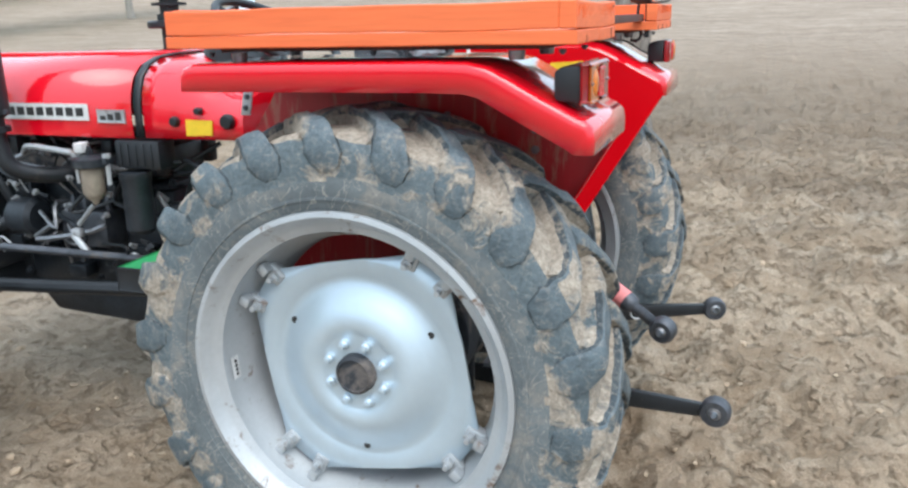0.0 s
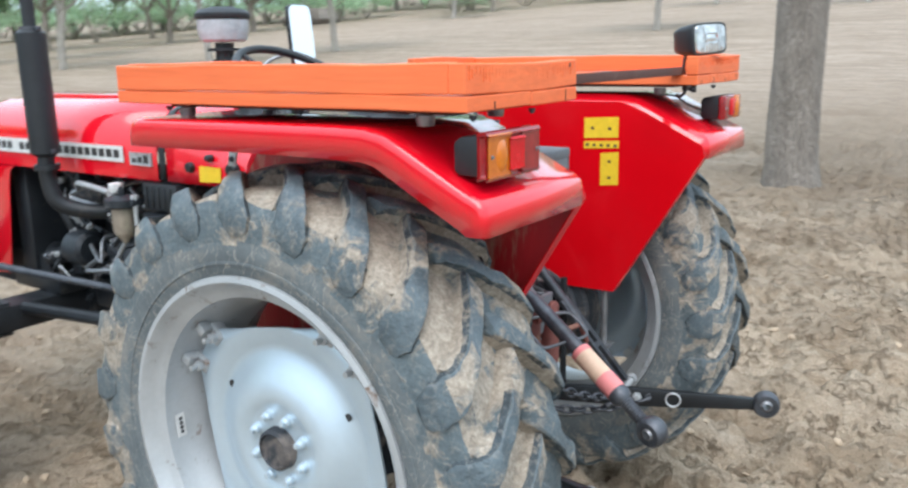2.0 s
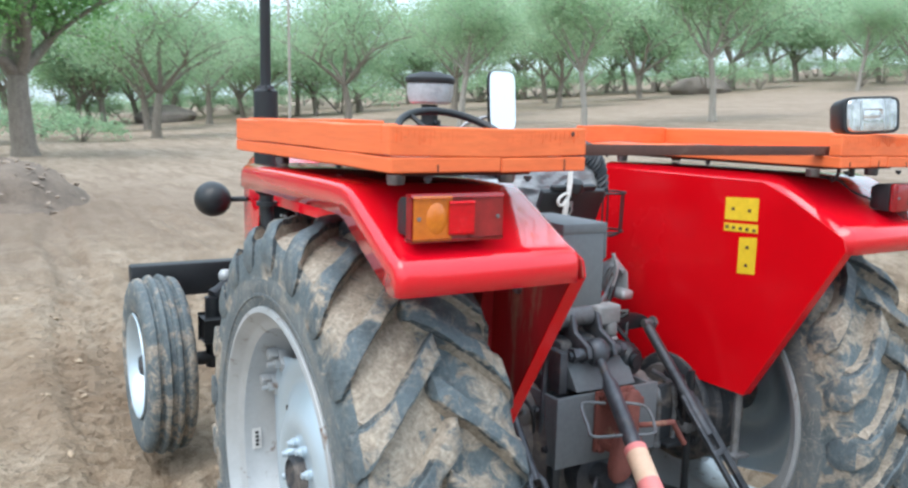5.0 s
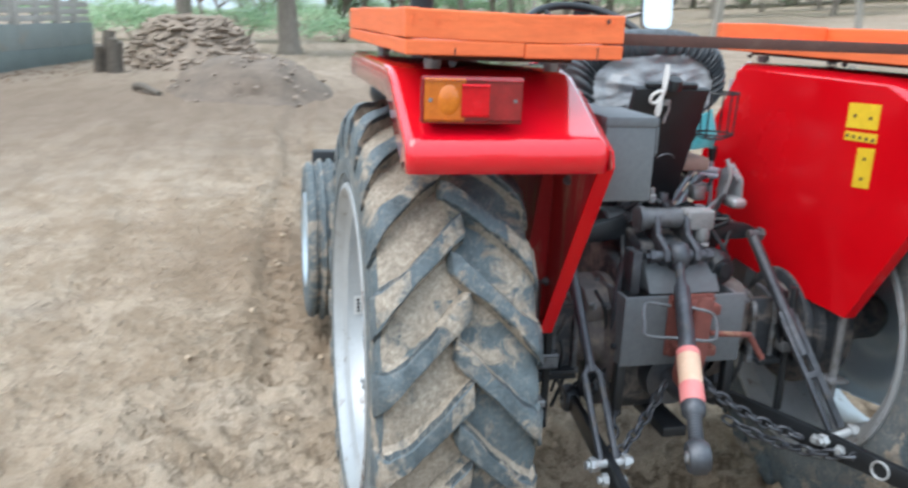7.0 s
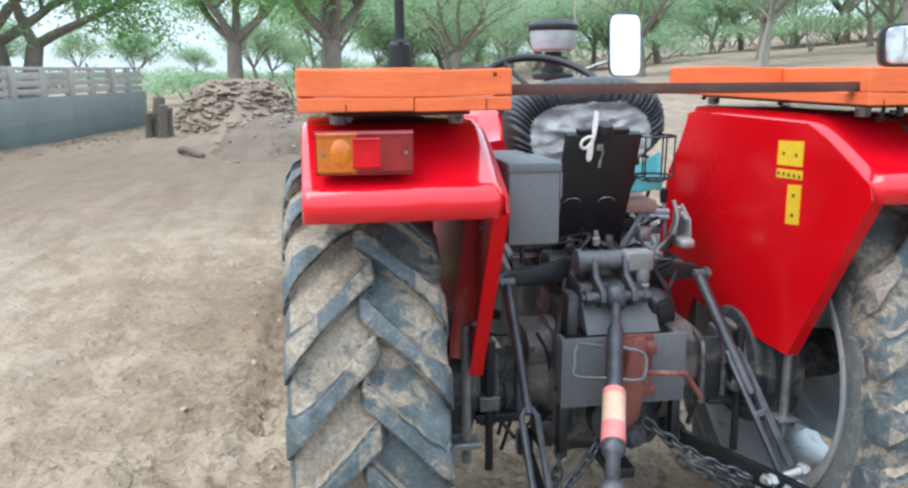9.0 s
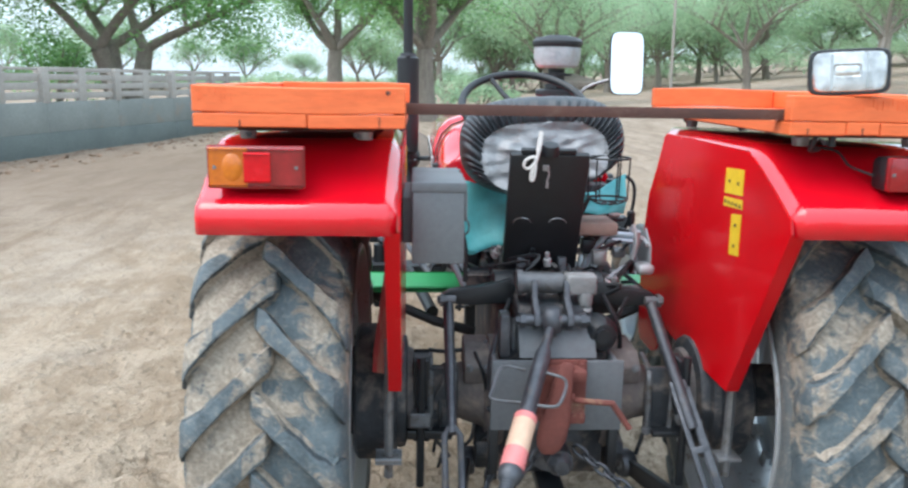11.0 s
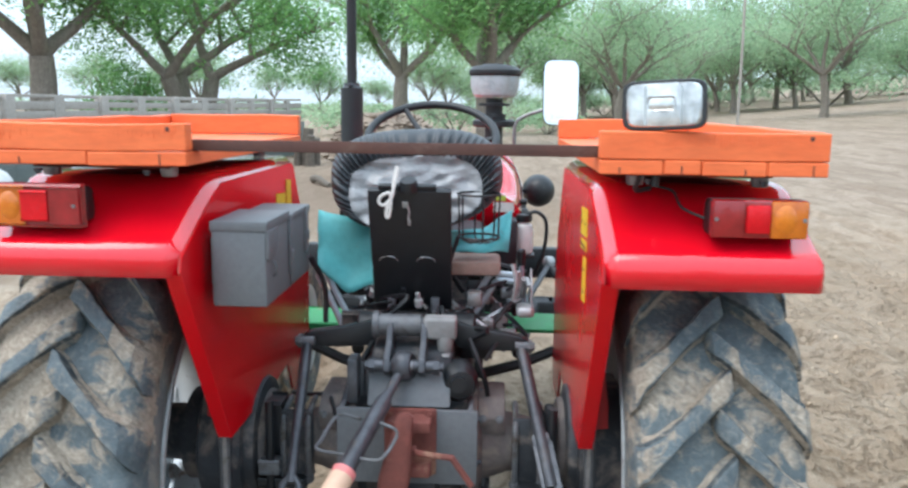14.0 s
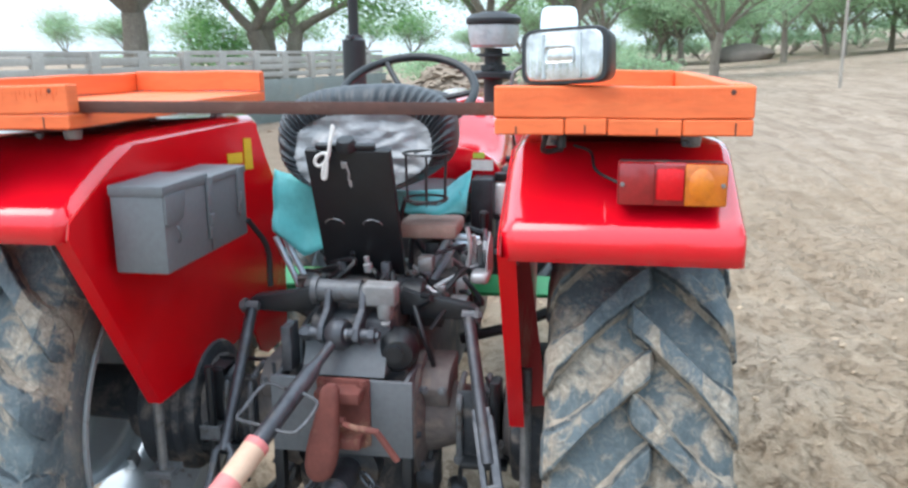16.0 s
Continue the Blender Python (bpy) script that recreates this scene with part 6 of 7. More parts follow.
    for y in (-0.058, 0.040):
        bm = bmesh.new()
        tube(bm, [m @ Vector((0.0005, y + 0.024 * math.cos(t), -0.208 + 0.015 * math.sin(t))) for t in [math.pi * k / 10 for k in range(11)]], 0.0016, 5)
        part("stamped_arc", bm, M_STEEL, s)
    bm = bmesh.new()
    box(bm, -0.018, -0.002, -0.075, 0.07, 0.0, 0.014, 0.003, m)
    lathe(bm, [(0, 0.03), (0.02, 0.026), (0.026, 0.01), (0.026, 0)], m @ pose(-0.01, 0.0, 0.0), 18)
    part("bracket", bm, M_BLACK, s)
    bm = bmesh.new()
    box(bm, 0.0005, 0.004, -0.016, 0.0, -0.045, -0.028, 0.001, m)
    tube(bm, [m @ Vector((0.004, -0.004, -0.03)), m @ Vector((0.006, 0.002, -0.055)), m @ Vector((0.004, -0.002, -0.075))], 0.003, 6)
    box(bm, 0.0005, 0.003, -0.004, 0.004, -0.098, -0.078, 0.001, m)
    part("latch", bm, M_GALV, s)
    # springs and arms below the plate
    for y in (-0.07, 0.045):
        bm = bmesh.new()
        box(bm, -0.13, -0.08, y - 0.012, y + 0.012, 0.93, 1.0, 0.004)
        bolt(bm, (-0.08, y, 0.965), (1, 0, 0), 0.012, 0.012)
        part("spring_bracket", bm, M_DARKSTEEL, s)
    for dy in (0, 0.028):
        part("seat_arm", made(tube, smooth_path([(-0.19, -0.195 - dy, 0.885), (-0.20, -0.212 - dy, 0.92), (-0.21, -0.270 - dy * 0.9, 1.03)], 4), 0.009, 8), M_SILVER, s)
        part("seat_arm", made(tube, smooth_path([(-0.19, 0.105 + dy, 0.90), (-0.20, 0.125 + dy, 0.935), (-0.20, 0.185 + 0.7 * dy, 1.035 - 0.5 * dy), (-0.20, 0.21, 1.046 - 0.6 * dy), (-0.20, 0.272, 1.042 - 0.6 * dy)], 4), 0.009, 8), M_SILVER, s)


seat()


def cord():
    bm = bmesh.new()
    tube(bm, smooth_path([(0.03, -0.045, 1.358), (0.034, -0.052, 1.32), (0.036, -0.055, 1.285), (0.04, -0.075, 1.262), (0.04, -0.088, 1.268), (0.041, -0.082, 1.284), (0.042, -0.06, 1.290),
                          (0.042, -0.06, 1.25), (0.042, -0.064, 1.232), (0.042, -0.070, 1.236), (0.042, -0.066, 1.262), (0.043, -0.056, 1.285), (0.04, -0.048, 1.32), (0.03, -0.042, 1.355)], 6), 0.0042, 7)
    tagged(part("cord", bm, M_CORD), "knotted white cord hanging on the black seat plate", "cord")


cord()


def basket():
    cx, cy = -0.06, 0.158
    ring = lambda z, r: [(cx + r * math.cos(2 * math.pi * k / 24), cy + r * math.sin(2 * math.pi * k / 24), z) for k in range(25)]
    b = part("wire_basket", made(tube, ring(1.283, 0.056), 0.0032, 6), M_BLACK, TRACTOR, "round black wire basket beside the seat")
    part("ring", made(tube, ring(1.172, 0.053), 0.003, 6), M_BLACK, b)
    for k in range(6):
        a = 2 * math.pi * (k + 0.2) / 6
        c, q = math.cos(a), math.sin(a)
        part("wire", made(tube, [(cx + 0.056 * c, cy + 0.056 * q, 1.283), (cx + 0.053 * c, cy + 0.053 * q, 1.168), (cx + 0.028 * c, cy + 0.028 * q, 1.158), (cx, cy, 1.157)], 0.0026, 6), M_BLACK, b)
    part("arm", made(tube, [(cx, cy - 0.052, 1.172), (cx - 0.02, 0.085, 1.11), (cx - 0.05, 0.06, 1.02)], 0.006, 6), M_BLACK, b)


def reservoir():
    """Milky bottle with a dark cap on a bracket behind the cowl, beside a dark box and a hand lever."""
    bm = bmesh.new()
    lathe(bm, [(0, 0), (0.024, 0.0), (0.029, 0.006), (0.030, 0.075), (0.026, 0.092), (0.016, 0.100), (0.016, 0.106), (0, 0.106)], pose(-0.565, 0.295, 1.04), 20)
    f = part("fluid_bottle", bm, M_MILKY, TRACTOR, "milky white plastic fluid bottle with a dark cap")
    part("cap", made(lathe, [(0.024, 0.0), (0.026, 0.004), (0.025, 0.022), (0, 0.026)], pose(-0.565, 0.295, 1.144), 18), M_BLACK, f)
    part("bracket", made(box, -0.60, -0.53, 0.260, 0.330, 1.028, 1.040, 0.003), M_BLACK, f)
    part("hose", made(tube, smooth_path([(-0.565, 0.295, 1.165), (-0.56, 0.335, 1.175), (-0.56, 0.365, 1.14), (-0.565, 0.36, 1.05), (-0.58, 0.33, 0.96)], 6), 0.006, 8), M_BLACK, f)
    part("instrument_box", made(box, -0.598, -0.50, 0.205, 0.272, 0.96, 1.155, 0.008), M_ENGINE, TRACTOR, "dark brown box under the dash")
    l = part("hand_lever", made(tube, smooth_path([(-0.25, 0.289, 0.92), (-0.25, 0.284, 1.0), (-0.25, 0.278, 1.066)], 4), 0.006, 8), M_SILVER, TRACTOR, "steel hand lever with a black grip")
    part("grip", made(lathe, [(0, 0), (0.010, 0), (0.012, 0.02), (0.013, 0.04), (0.009, 0.046), (0, 0.047)], pose(-0.25, 0.277, 1.062), 12), M_BLACK, l)


reservoir()


basket()


def draped_sheet():
    bm, rows = bmesh.new(), []
    n, k2 = 34, 12
    for i in range(n):
        t = i / (n - 1)
        y = -0.297 + 0.545 * t
        top = 1.212 - 0.05 * min(1, t / 0.45) + 0.06 * max(0.0, (t - 0.86) / 0.14) + 0.012 * noise.noise(Vector((t * 6, 0, 2)))
        low = (0.985 + 0.16 * max(0.0, t - 0.14) + 0.5 * max(0.0, 0.14 - t) if t < 0.5 else 1.04 + 0.07 * min(1, (t - 0.5) / 0.12)) + 0.02 * noise.noise(Vector((t * 9, 3, 1)))
        row = []
        for j in range(k2):
            s = j / (k2 - 1)
            x = -0.235 + 0.05 * s + 0.018 * math.sin(13 * t + 2.2 * s) + 0.02 * noise.noise(Vector((t * 5, s * 2.5, 7)))
            row.append(bm.verts.new((x, y + 0.02 * s * (0.5 - t), top + (low - top) * s)))
        rows.append(row)
    for a, b in zip(rows, rows[1:]):
        for j in range(k2 - 1):
            bm.faces.new((a[j], a[j + 1], b[j + 1], b[j]))
    tagged(part("plastic_sheet", bm, M_TEAL, smooth=70, solid=0.002), "crumpled turquoise plastic sheet draped under the driver's seat", "plastic sheet")


draped_sheet()


# -- chassis, engine and axles --
def chassis():
    bm = bmesh.new()
    prism(bm, [(-0.62, 0.44), (0.06, 0.42), (0.10, 0.47), (0.10, 0.80), (0.04, 0.845), (-0.30, 0.87), (-0.62, 0.84)], "y", -0.145, 0.145, 0.015)
    prism(bm, [(-1.05, 0.46), (-0.62, 0.46), (-0.62, 0.80), (-0.90, 0.86), (-1.05, 0.86)], "y", -0.13, 0.13, 0.012)
    c = part("transmission", bm, M_CAST, TRACTOR, "dusty dark cast transmission and axle housing")
    for side in (-1, 1):
        bm = bmesh.new()
        lathe(bm, [(0.150, 0.13), (0.155, 0.14), (0.155, 0.165), (0.10, 0.18), (0.078, 0.24), (0.066, 0.30), (0.066, 0.36), (0.115, 0.37), (0.125, 0.40), (0.12, 0.47), (0, 0.47)], wheel_pose(0, 0, 0.64, side), 26)
        part("axle_housing", bm, M_DUSTYCAST, c)
        bm = bmesh.new()
        lathe(bm, [(0.0, 0.385), (0.13, 0.385), (0.15, 0.39), (0.155, 0.40), (0.155, 0.412), (0.175, 0.416), (0.185, 0.43), (0.185, 0.515), (0.17, 0.525), (0.0, 0.525)], wheel_pose(0, 0, 0.64, side), 32)
        part("brake_drum", bm, M_CAST, c)
        for k in range(8):
            a = 2 * math.pi * k / 8
            bm = bmesh.new()
            bolt(bm, (0.136 * math.cos(a), side * 0.160, 0.64 + 0.136 * math.sin(a)), (0, side, 0), 0.012, 0.01)
            part("bolt", bm, M_DARKSTEEL, c)
        bm = bmesh.new()
        box(bm, 0.03, 0.10, side * 0.335, side * 0.36, 0.54, 0.76, 0.008)
        box(bm, 0.03, 0.13, side * 0.27, side * 0.38, 0.555, 0.570, 0.004)
        tube(bm, [(0.13, side * 0.35, 0.78), (0.13, side * 0.35, 0.42)], 0.011, 8)
        part("fender_bracket", bm, M_BLACK, c)
        # footboards
        bm = bmesh.new()
        box(bm, -0.84, -0.62, side * 0.17, side * 0.60, 0.760, 0.774, 0.004)
        f = part("footboard", bm, M_GREEN, TRACTOR, "green painted flat steel footboard")
        bm = bmesh.new()
        box(bm, -0.84, -0.62, side * 0.602, side * 0.612, 0.71, 0.776, 0.003)
        tube(bm, [(-0.60, side * 0.16, 0.62), (-0.60, side * 0.30, 0.66), (-0.66, side * 0.56, 0.757)], 0.018, 8)
        part("edge", bm, M_BLACK, f)
        # step rail and pedal
        bm = bmesh.new()
        tube(bm, smooth_path([(-0.62, side * 0.24, 0.90), (-0.70, side * 0.27, 0.98), (-0.82, side * 0.25, 0.96), (-0.9, side * 0.20, 0.88)], 5), 0.012, 8)
        box(bm, -0.66, -0.58, side * 0.21, side * 0.29, 0.895, 0.91, 0.004)
        part("pedal", bm, M_BLACK, TRACTOR, "black foot pedal")
    return c


CHASSIS = chassis()


def engine():
    r = random.Random(12)
    bm = bmesh.new()
    box(bm, -1.74, -1.02, -0.135, 0.135, 0.52, 0.92, 0.02)
    box(bm, -1.70, -1.05, -0.115, 0.115, 0.92, 1.04, 0.02)
    box(bm, -1.66, -1.10, -0.075, 0.075, 1.04, 1.085, 0.015)
    prism(bm, [(-1.72, 0.52), (-1.04, 0.52), (-1.10, 0.38), (-1.62, 0.40)], "y", -0.12, 0.12, 0.015)
    box(bm, -1.06, -0.98, -0.17, 0.17, 0.47, 0.90, 0.015)
    e = part("engine", bm, M_ENGINE, TRACTOR, "black diesel engine block with filters, pipes and wiring")
    for side in (-1, 1):
        bm = bmesh.new()
        for k in range(4):
            x = -1.60 + 0.16 * k
            box(bm, x, x + 0.09, side * 0.115, side * 0.165, 0.95, 1.03, 0.01)
            bolt(bm, (x + 0.045, side * 0.165, 0.99), (0, side, 0), 0.012, 0.012)
        tube(bm, [(-1.66, side * 0.18, 0.985), (-1.08, side * 0.18, 0.985)], 0.032, 12)
        part("manifold", bm, M_CAST, e)
    # fuel filters on the left
    for x, h, mt in ((-1.15, 0.12, M_BOWLGLASS), ):
        bm = bmesh.new()
        lathe(bm, [(0, 0), (0.010, 0.0), (0.014, 0.010), (0.032, 0.028), (0.037, 0.04), (0.038, h), (0, h)], pose(x, -0.335, 0.885), 22)
        part("fuel_bowl", bm, mt, e, "dusty brown fuel filter bowl")
        bm = bmesh.new()
        lathe(bm, [(0.05, 0), (0.056, 0.006), (0.056, 0.03), (0.03, 0.04), (0, 0.042)], pose(x, -0.335, 0.885 + h), 22)
        box(bm, x - 0.07, x + 0.07, -0.345, -0.30, 1.012, 1.036, 0.006)
        bolt(bm, (x, -0.335, 1.046), (0, 0, 1), 0.012, 0.016)
        part("filter_head", bm, M_ENGINE, e)
        for dx in (-0.062, 0.062):
            bm = bmesh.new()
            tube(bm, [(x + dx, -0.33, 1.04), (x + dx, -0.33, 0.95)], 0.008, 8)
            lathe(bm, [(0, 0), (0.014, 0), (0.014, 0.012), (0, 0.013)], pose(x + dx, -0.33, 1.037), 6)
            part("banjo_fitting", bm, M_GALV, e)
    bm = bmesh.new()
    lathe(bm, [(0, 0), (0.035, 0.0), (0.046, 0.015), (0.046, 0.17), (0.05, 0.18), (0.05, 0.20), (0, 0.20)], pose(-1.01, -0.30, 0.79), 24)
    part("oil_filter", bm, M_ENGINE, e)
    bm = bmesh.new()
    box(bm, -1.07, -0.90, -0.31, -0.23, 1.0, 1.09, 0.006)
    for k in range(5):
        box(bm, -1.06 + 0.03 * k, -1.045 + 0.03 * k, -0.314, -0.309, 1.01, 1.08, 0.002)
    part("regulator", bm, M_BLACK, e)
    bm = bmesh.new()
    lathe(bm, [(0, 0), (0.05, 0.0), (0.065, 0.015), (0.065, 0.10), (0.05, 0.115), (0.04, 0.13), (0, 0.13)], turn_to((-1.50, -0.24, 0.80), (-1, 0, 0)), 22)
    part("alternator", bm, M_ENGINE, e)
    bm = bmesh.new()
    box(bm, -1.42, -1.22, -0.235, -0.135, 0.70, 0.83, 0.012)
    for k in range(4):
        lathe(bm, [(0, 0), (0.015, 0), (0.013, 0.03), (0.006, 0.045), (0, 0.045)], pose(-1.39 + 0.05 * k, -0.19, 0.83), 8)
    part("injection_pump", bm, M_DARKSTEEL, e)
    for k in range(4):
        bm = bmesh.new()
        x = -1.39 + 0.05 * k
        tube(bm, smooth_path([(x, -0.19, 0.87), (x - 0.02, -0.23, 0.95), (x - 0.05 * (k - 1), -0.20, 1.04), (-1.58 + 0.15 * k, -0.10, 1.07)], 5), 0.004, 6)
        part("injector_pipe", bm, M_STEEL, e)
    bm = bmesh.new()
    tube(bm, smooth_path([(-1.50, -0.27, 1.03), (-1.43, -0.31, 1.06), (-1.32, -0.32, 1.055), (-1.21, -0.325, 1.045)], 6), 0.010, 8)
    part("breather_pipe", bm, M_GALV, e)
    bm = bmesh.new()
    lathe(bm, [(0, 0), (0.02, 0), (0.024, 0.01), (0.024, 0.03), (0, 0.034)], pose(-1.19, -0.325, 1.05), 8)
    part("breather_cap", bm, M_WHITE, e)
    for i in range(26):
        bm = bmesh.new()
        x, z = r.uniform(-1.72, -0.78), r.uniform(0.62, 1.06)
        y = -r.uniform(0.16, 0.27)
        tube(bm, smooth_path([(x, y, z), (x + r.uniform(-0.1, 0.12), y - 0.02, z + r.uniform(-0.08, 0.06)), (x + r.uniform(-0.1, 0.2), y + 0.02, z + r.uniform(-0.12, 0.08)), (x + r.uniform(0, 0.22), -0.12, z + r.uniform(-0.1, 0.05))], 4), r.uniform(0.004, 0.010), 6)
        part("hose", bm, (M_BLACK, M_ENGINE, M_STEEL)[i % 3], e)
    for i in range(44):
        bm = bmesh.new()
        x, z = r.uniform(-1.74, -0.80), r.uniform(0.56, 1.05)
        if r.random() < 0.5:
            bolt(bm, (x, -0.14 - r.uniform(0, 0.08), z), (0, -1, 0), r.uniform(0.010, 0.018), 0.014)
        else:
            box(bm, x, x + r.uniform(0.03, 0.09), -0.20, -0.135, z, z + r.uniform(0.03, 0.07), 0.006)
        part("fitting", bm, (M_DARKSTEEL, M_ENGINE, M_GALV)[i % 3] if len(bm.verts) < 20 else M_ENGINE, e)
    bm = bmesh.new()
    tube(bm, [(-1.27, -0.30, 0.80), (-1.17, -0.325, 0.88)], 0.008, 8)
    box(bm, -1.305, -1.265, -0.31, -0.28, 0.755, 0.785, 0.008)
    tube(bm, [(-1.30, -0.30, 0.76), (-1.22, -0.32, 0.70)], 0.012, 8)
    part("throttle_lever", bm, M_GALV, e)
    # small bright unions, clips and thin pipes over the block
    for i in range(46):
        x, z = r.uniform(-1.72, -1.0), r.uniform(0.66, 1.07)
        y = -r.uniform(0.20, 0.29)
        bm = bmesh.new()
        if i % 2:
            lathe(bm, [(0, 0), (0.011, 0), (0.011, 0.010), (0.007, 0.011), (0.007, 0.026), (0, 0.027)], turn_to((x, y, z), (r.uniform(-0.6, 0.6), -1, r.uniform(-0.5, 0.8))), 6)
            part("union", bm, (M_GALV, M_GREYCAST, M_PALECAST)[i % 3], e)
        else:
            tube(bm, smooth_path([(x, y, z), (x + r.uniform(-0.05, 0.05), y - 0.015, z + r.uniform(0.01, 0.06)), (x + r.uniform(-0.14, 0.14), y + 0.03, z + r.uniform(-0.06, 0.06))], 4), r.uniform(0.003, 0.006), 6)
            part("thin_pipe", bm, (M_GALV, M_GREYCAST, M_BLACK)[i % 3], e)
    # radiator and bottom hose
    bm = bmesh.new()
    box(bm, -1.98, -1.88, -0.25, 0.25, 0.66, 1.09, 0.01)
    part("radiator", bm, M_BLACK, e)
    bm = bmesh.new()
    tube(bm, smooth_path([(-1.88, -0.16, 0.74), (-1.80, -0.22, 0.73), (-1.70, -0.18, 0.76), (-1.62, -0.13, 0.80)], 5), 0.034, 12)
    tube(bm, smooth_path([(-1.88, -0.10, 1.02), (-1.80, -0.20, 1.02), (-1.70, -0.22, 0.94), (-1.66, -0.2, 0.84)], 5), 0.022, 12)
    part("radiator_hose", bm, M_BLACK, e)


engine()


def front_axle():
    bm = bmesh.new()
    box(bm, -1.87, -1.73, -0.50, 0.50, 0.50, 0.60, 0.012)
    box(bm, -1.92, -1.68, -0.14, 0.14, 0.46, 0.70, 0.015)
    a = part("front_axle", bm, M_BLACK, TRACTOR, "black front axle beam with steering arms")
    for side in (-1, 1):
        bm = bmesh.new()
        tube(bm, [(-1.80, side * 0.54, 0.38), (-1.80, side * 0.54, 0.69)], 0.034, 14)
        tube(bm, [(-1.80, side * 0.54, 0.42), (-1.80, side * 0.70, 0.42)], 0.030, 12)
        box(bm, -1.86, -1.74, side * 0.46, side * 0.58, 0.50, 0.60, 0.012)
        part("kingpin", bm, M_BLACK, a)
        bm = bmesh.new()
        tube(bm, smooth_path([(-1.80, side * 0.54, 0.695), (-1.82, side * 0.50, 0.72), (-1.84, side * 0.475, 0.745)], 4), [0.03, 0.028, 0.026, 0.024, 0.024, 0.022, 0.02, 0.02, 0.02], 10)
        part("steering_arm", bm, M_CAST, a)
        bm = bmesh.new()
        lathe(bm, [(0, -0.03), (0.02, -0.025), (0.03, -0.005), (0.03, 0.015), (0.02, 0.03), (0, 0.034)], pose(-1.85, side * 0.47, 0.765), 14)
        part("ball_joint", bm, M_GALV, a)
        bm = bmesh.new()
        tube(bm, [(-1.85, side * 0.47, 0.755), (-0.96, side * 0.27, 0.69)], 0.013, 10)
        part("drag_link", bm, M_DARKSTEEL, a)
        bm = bmesh.new()
        tube(bm, [(-1.72, side * 0.40, 0.585), (-0.92, side * 0.30, 0.60)], 0.024, 10)
        part("radius_rod", bm, M_BLACK, a)
    bm = bmesh.new()
    box(bm, -2.36, -2.28, -0.80, 0.80, 0.60, 0.76, 0.012)
    b = part("front_bumper", bm, M_BLACK, TRACTOR, "black steel front bumper beam")
    for side in (-1, 1):
        bm = bmesh.new()
        box(bm, -2.29, -1.80, side * 0.20, side * 0.235, 0.60, 0.74, 0.006)
        part("bumper_arm", bm, M_BLACK, b)
    bm = bmesh.new()
    box(bm, -2.02, -1.70, -0.27, 0.27, 0.60, 0.67, 0.01)
    part("front_support", bm, M_BLACK, TRACTOR, "black cast front support under the radiator")


front_axle()


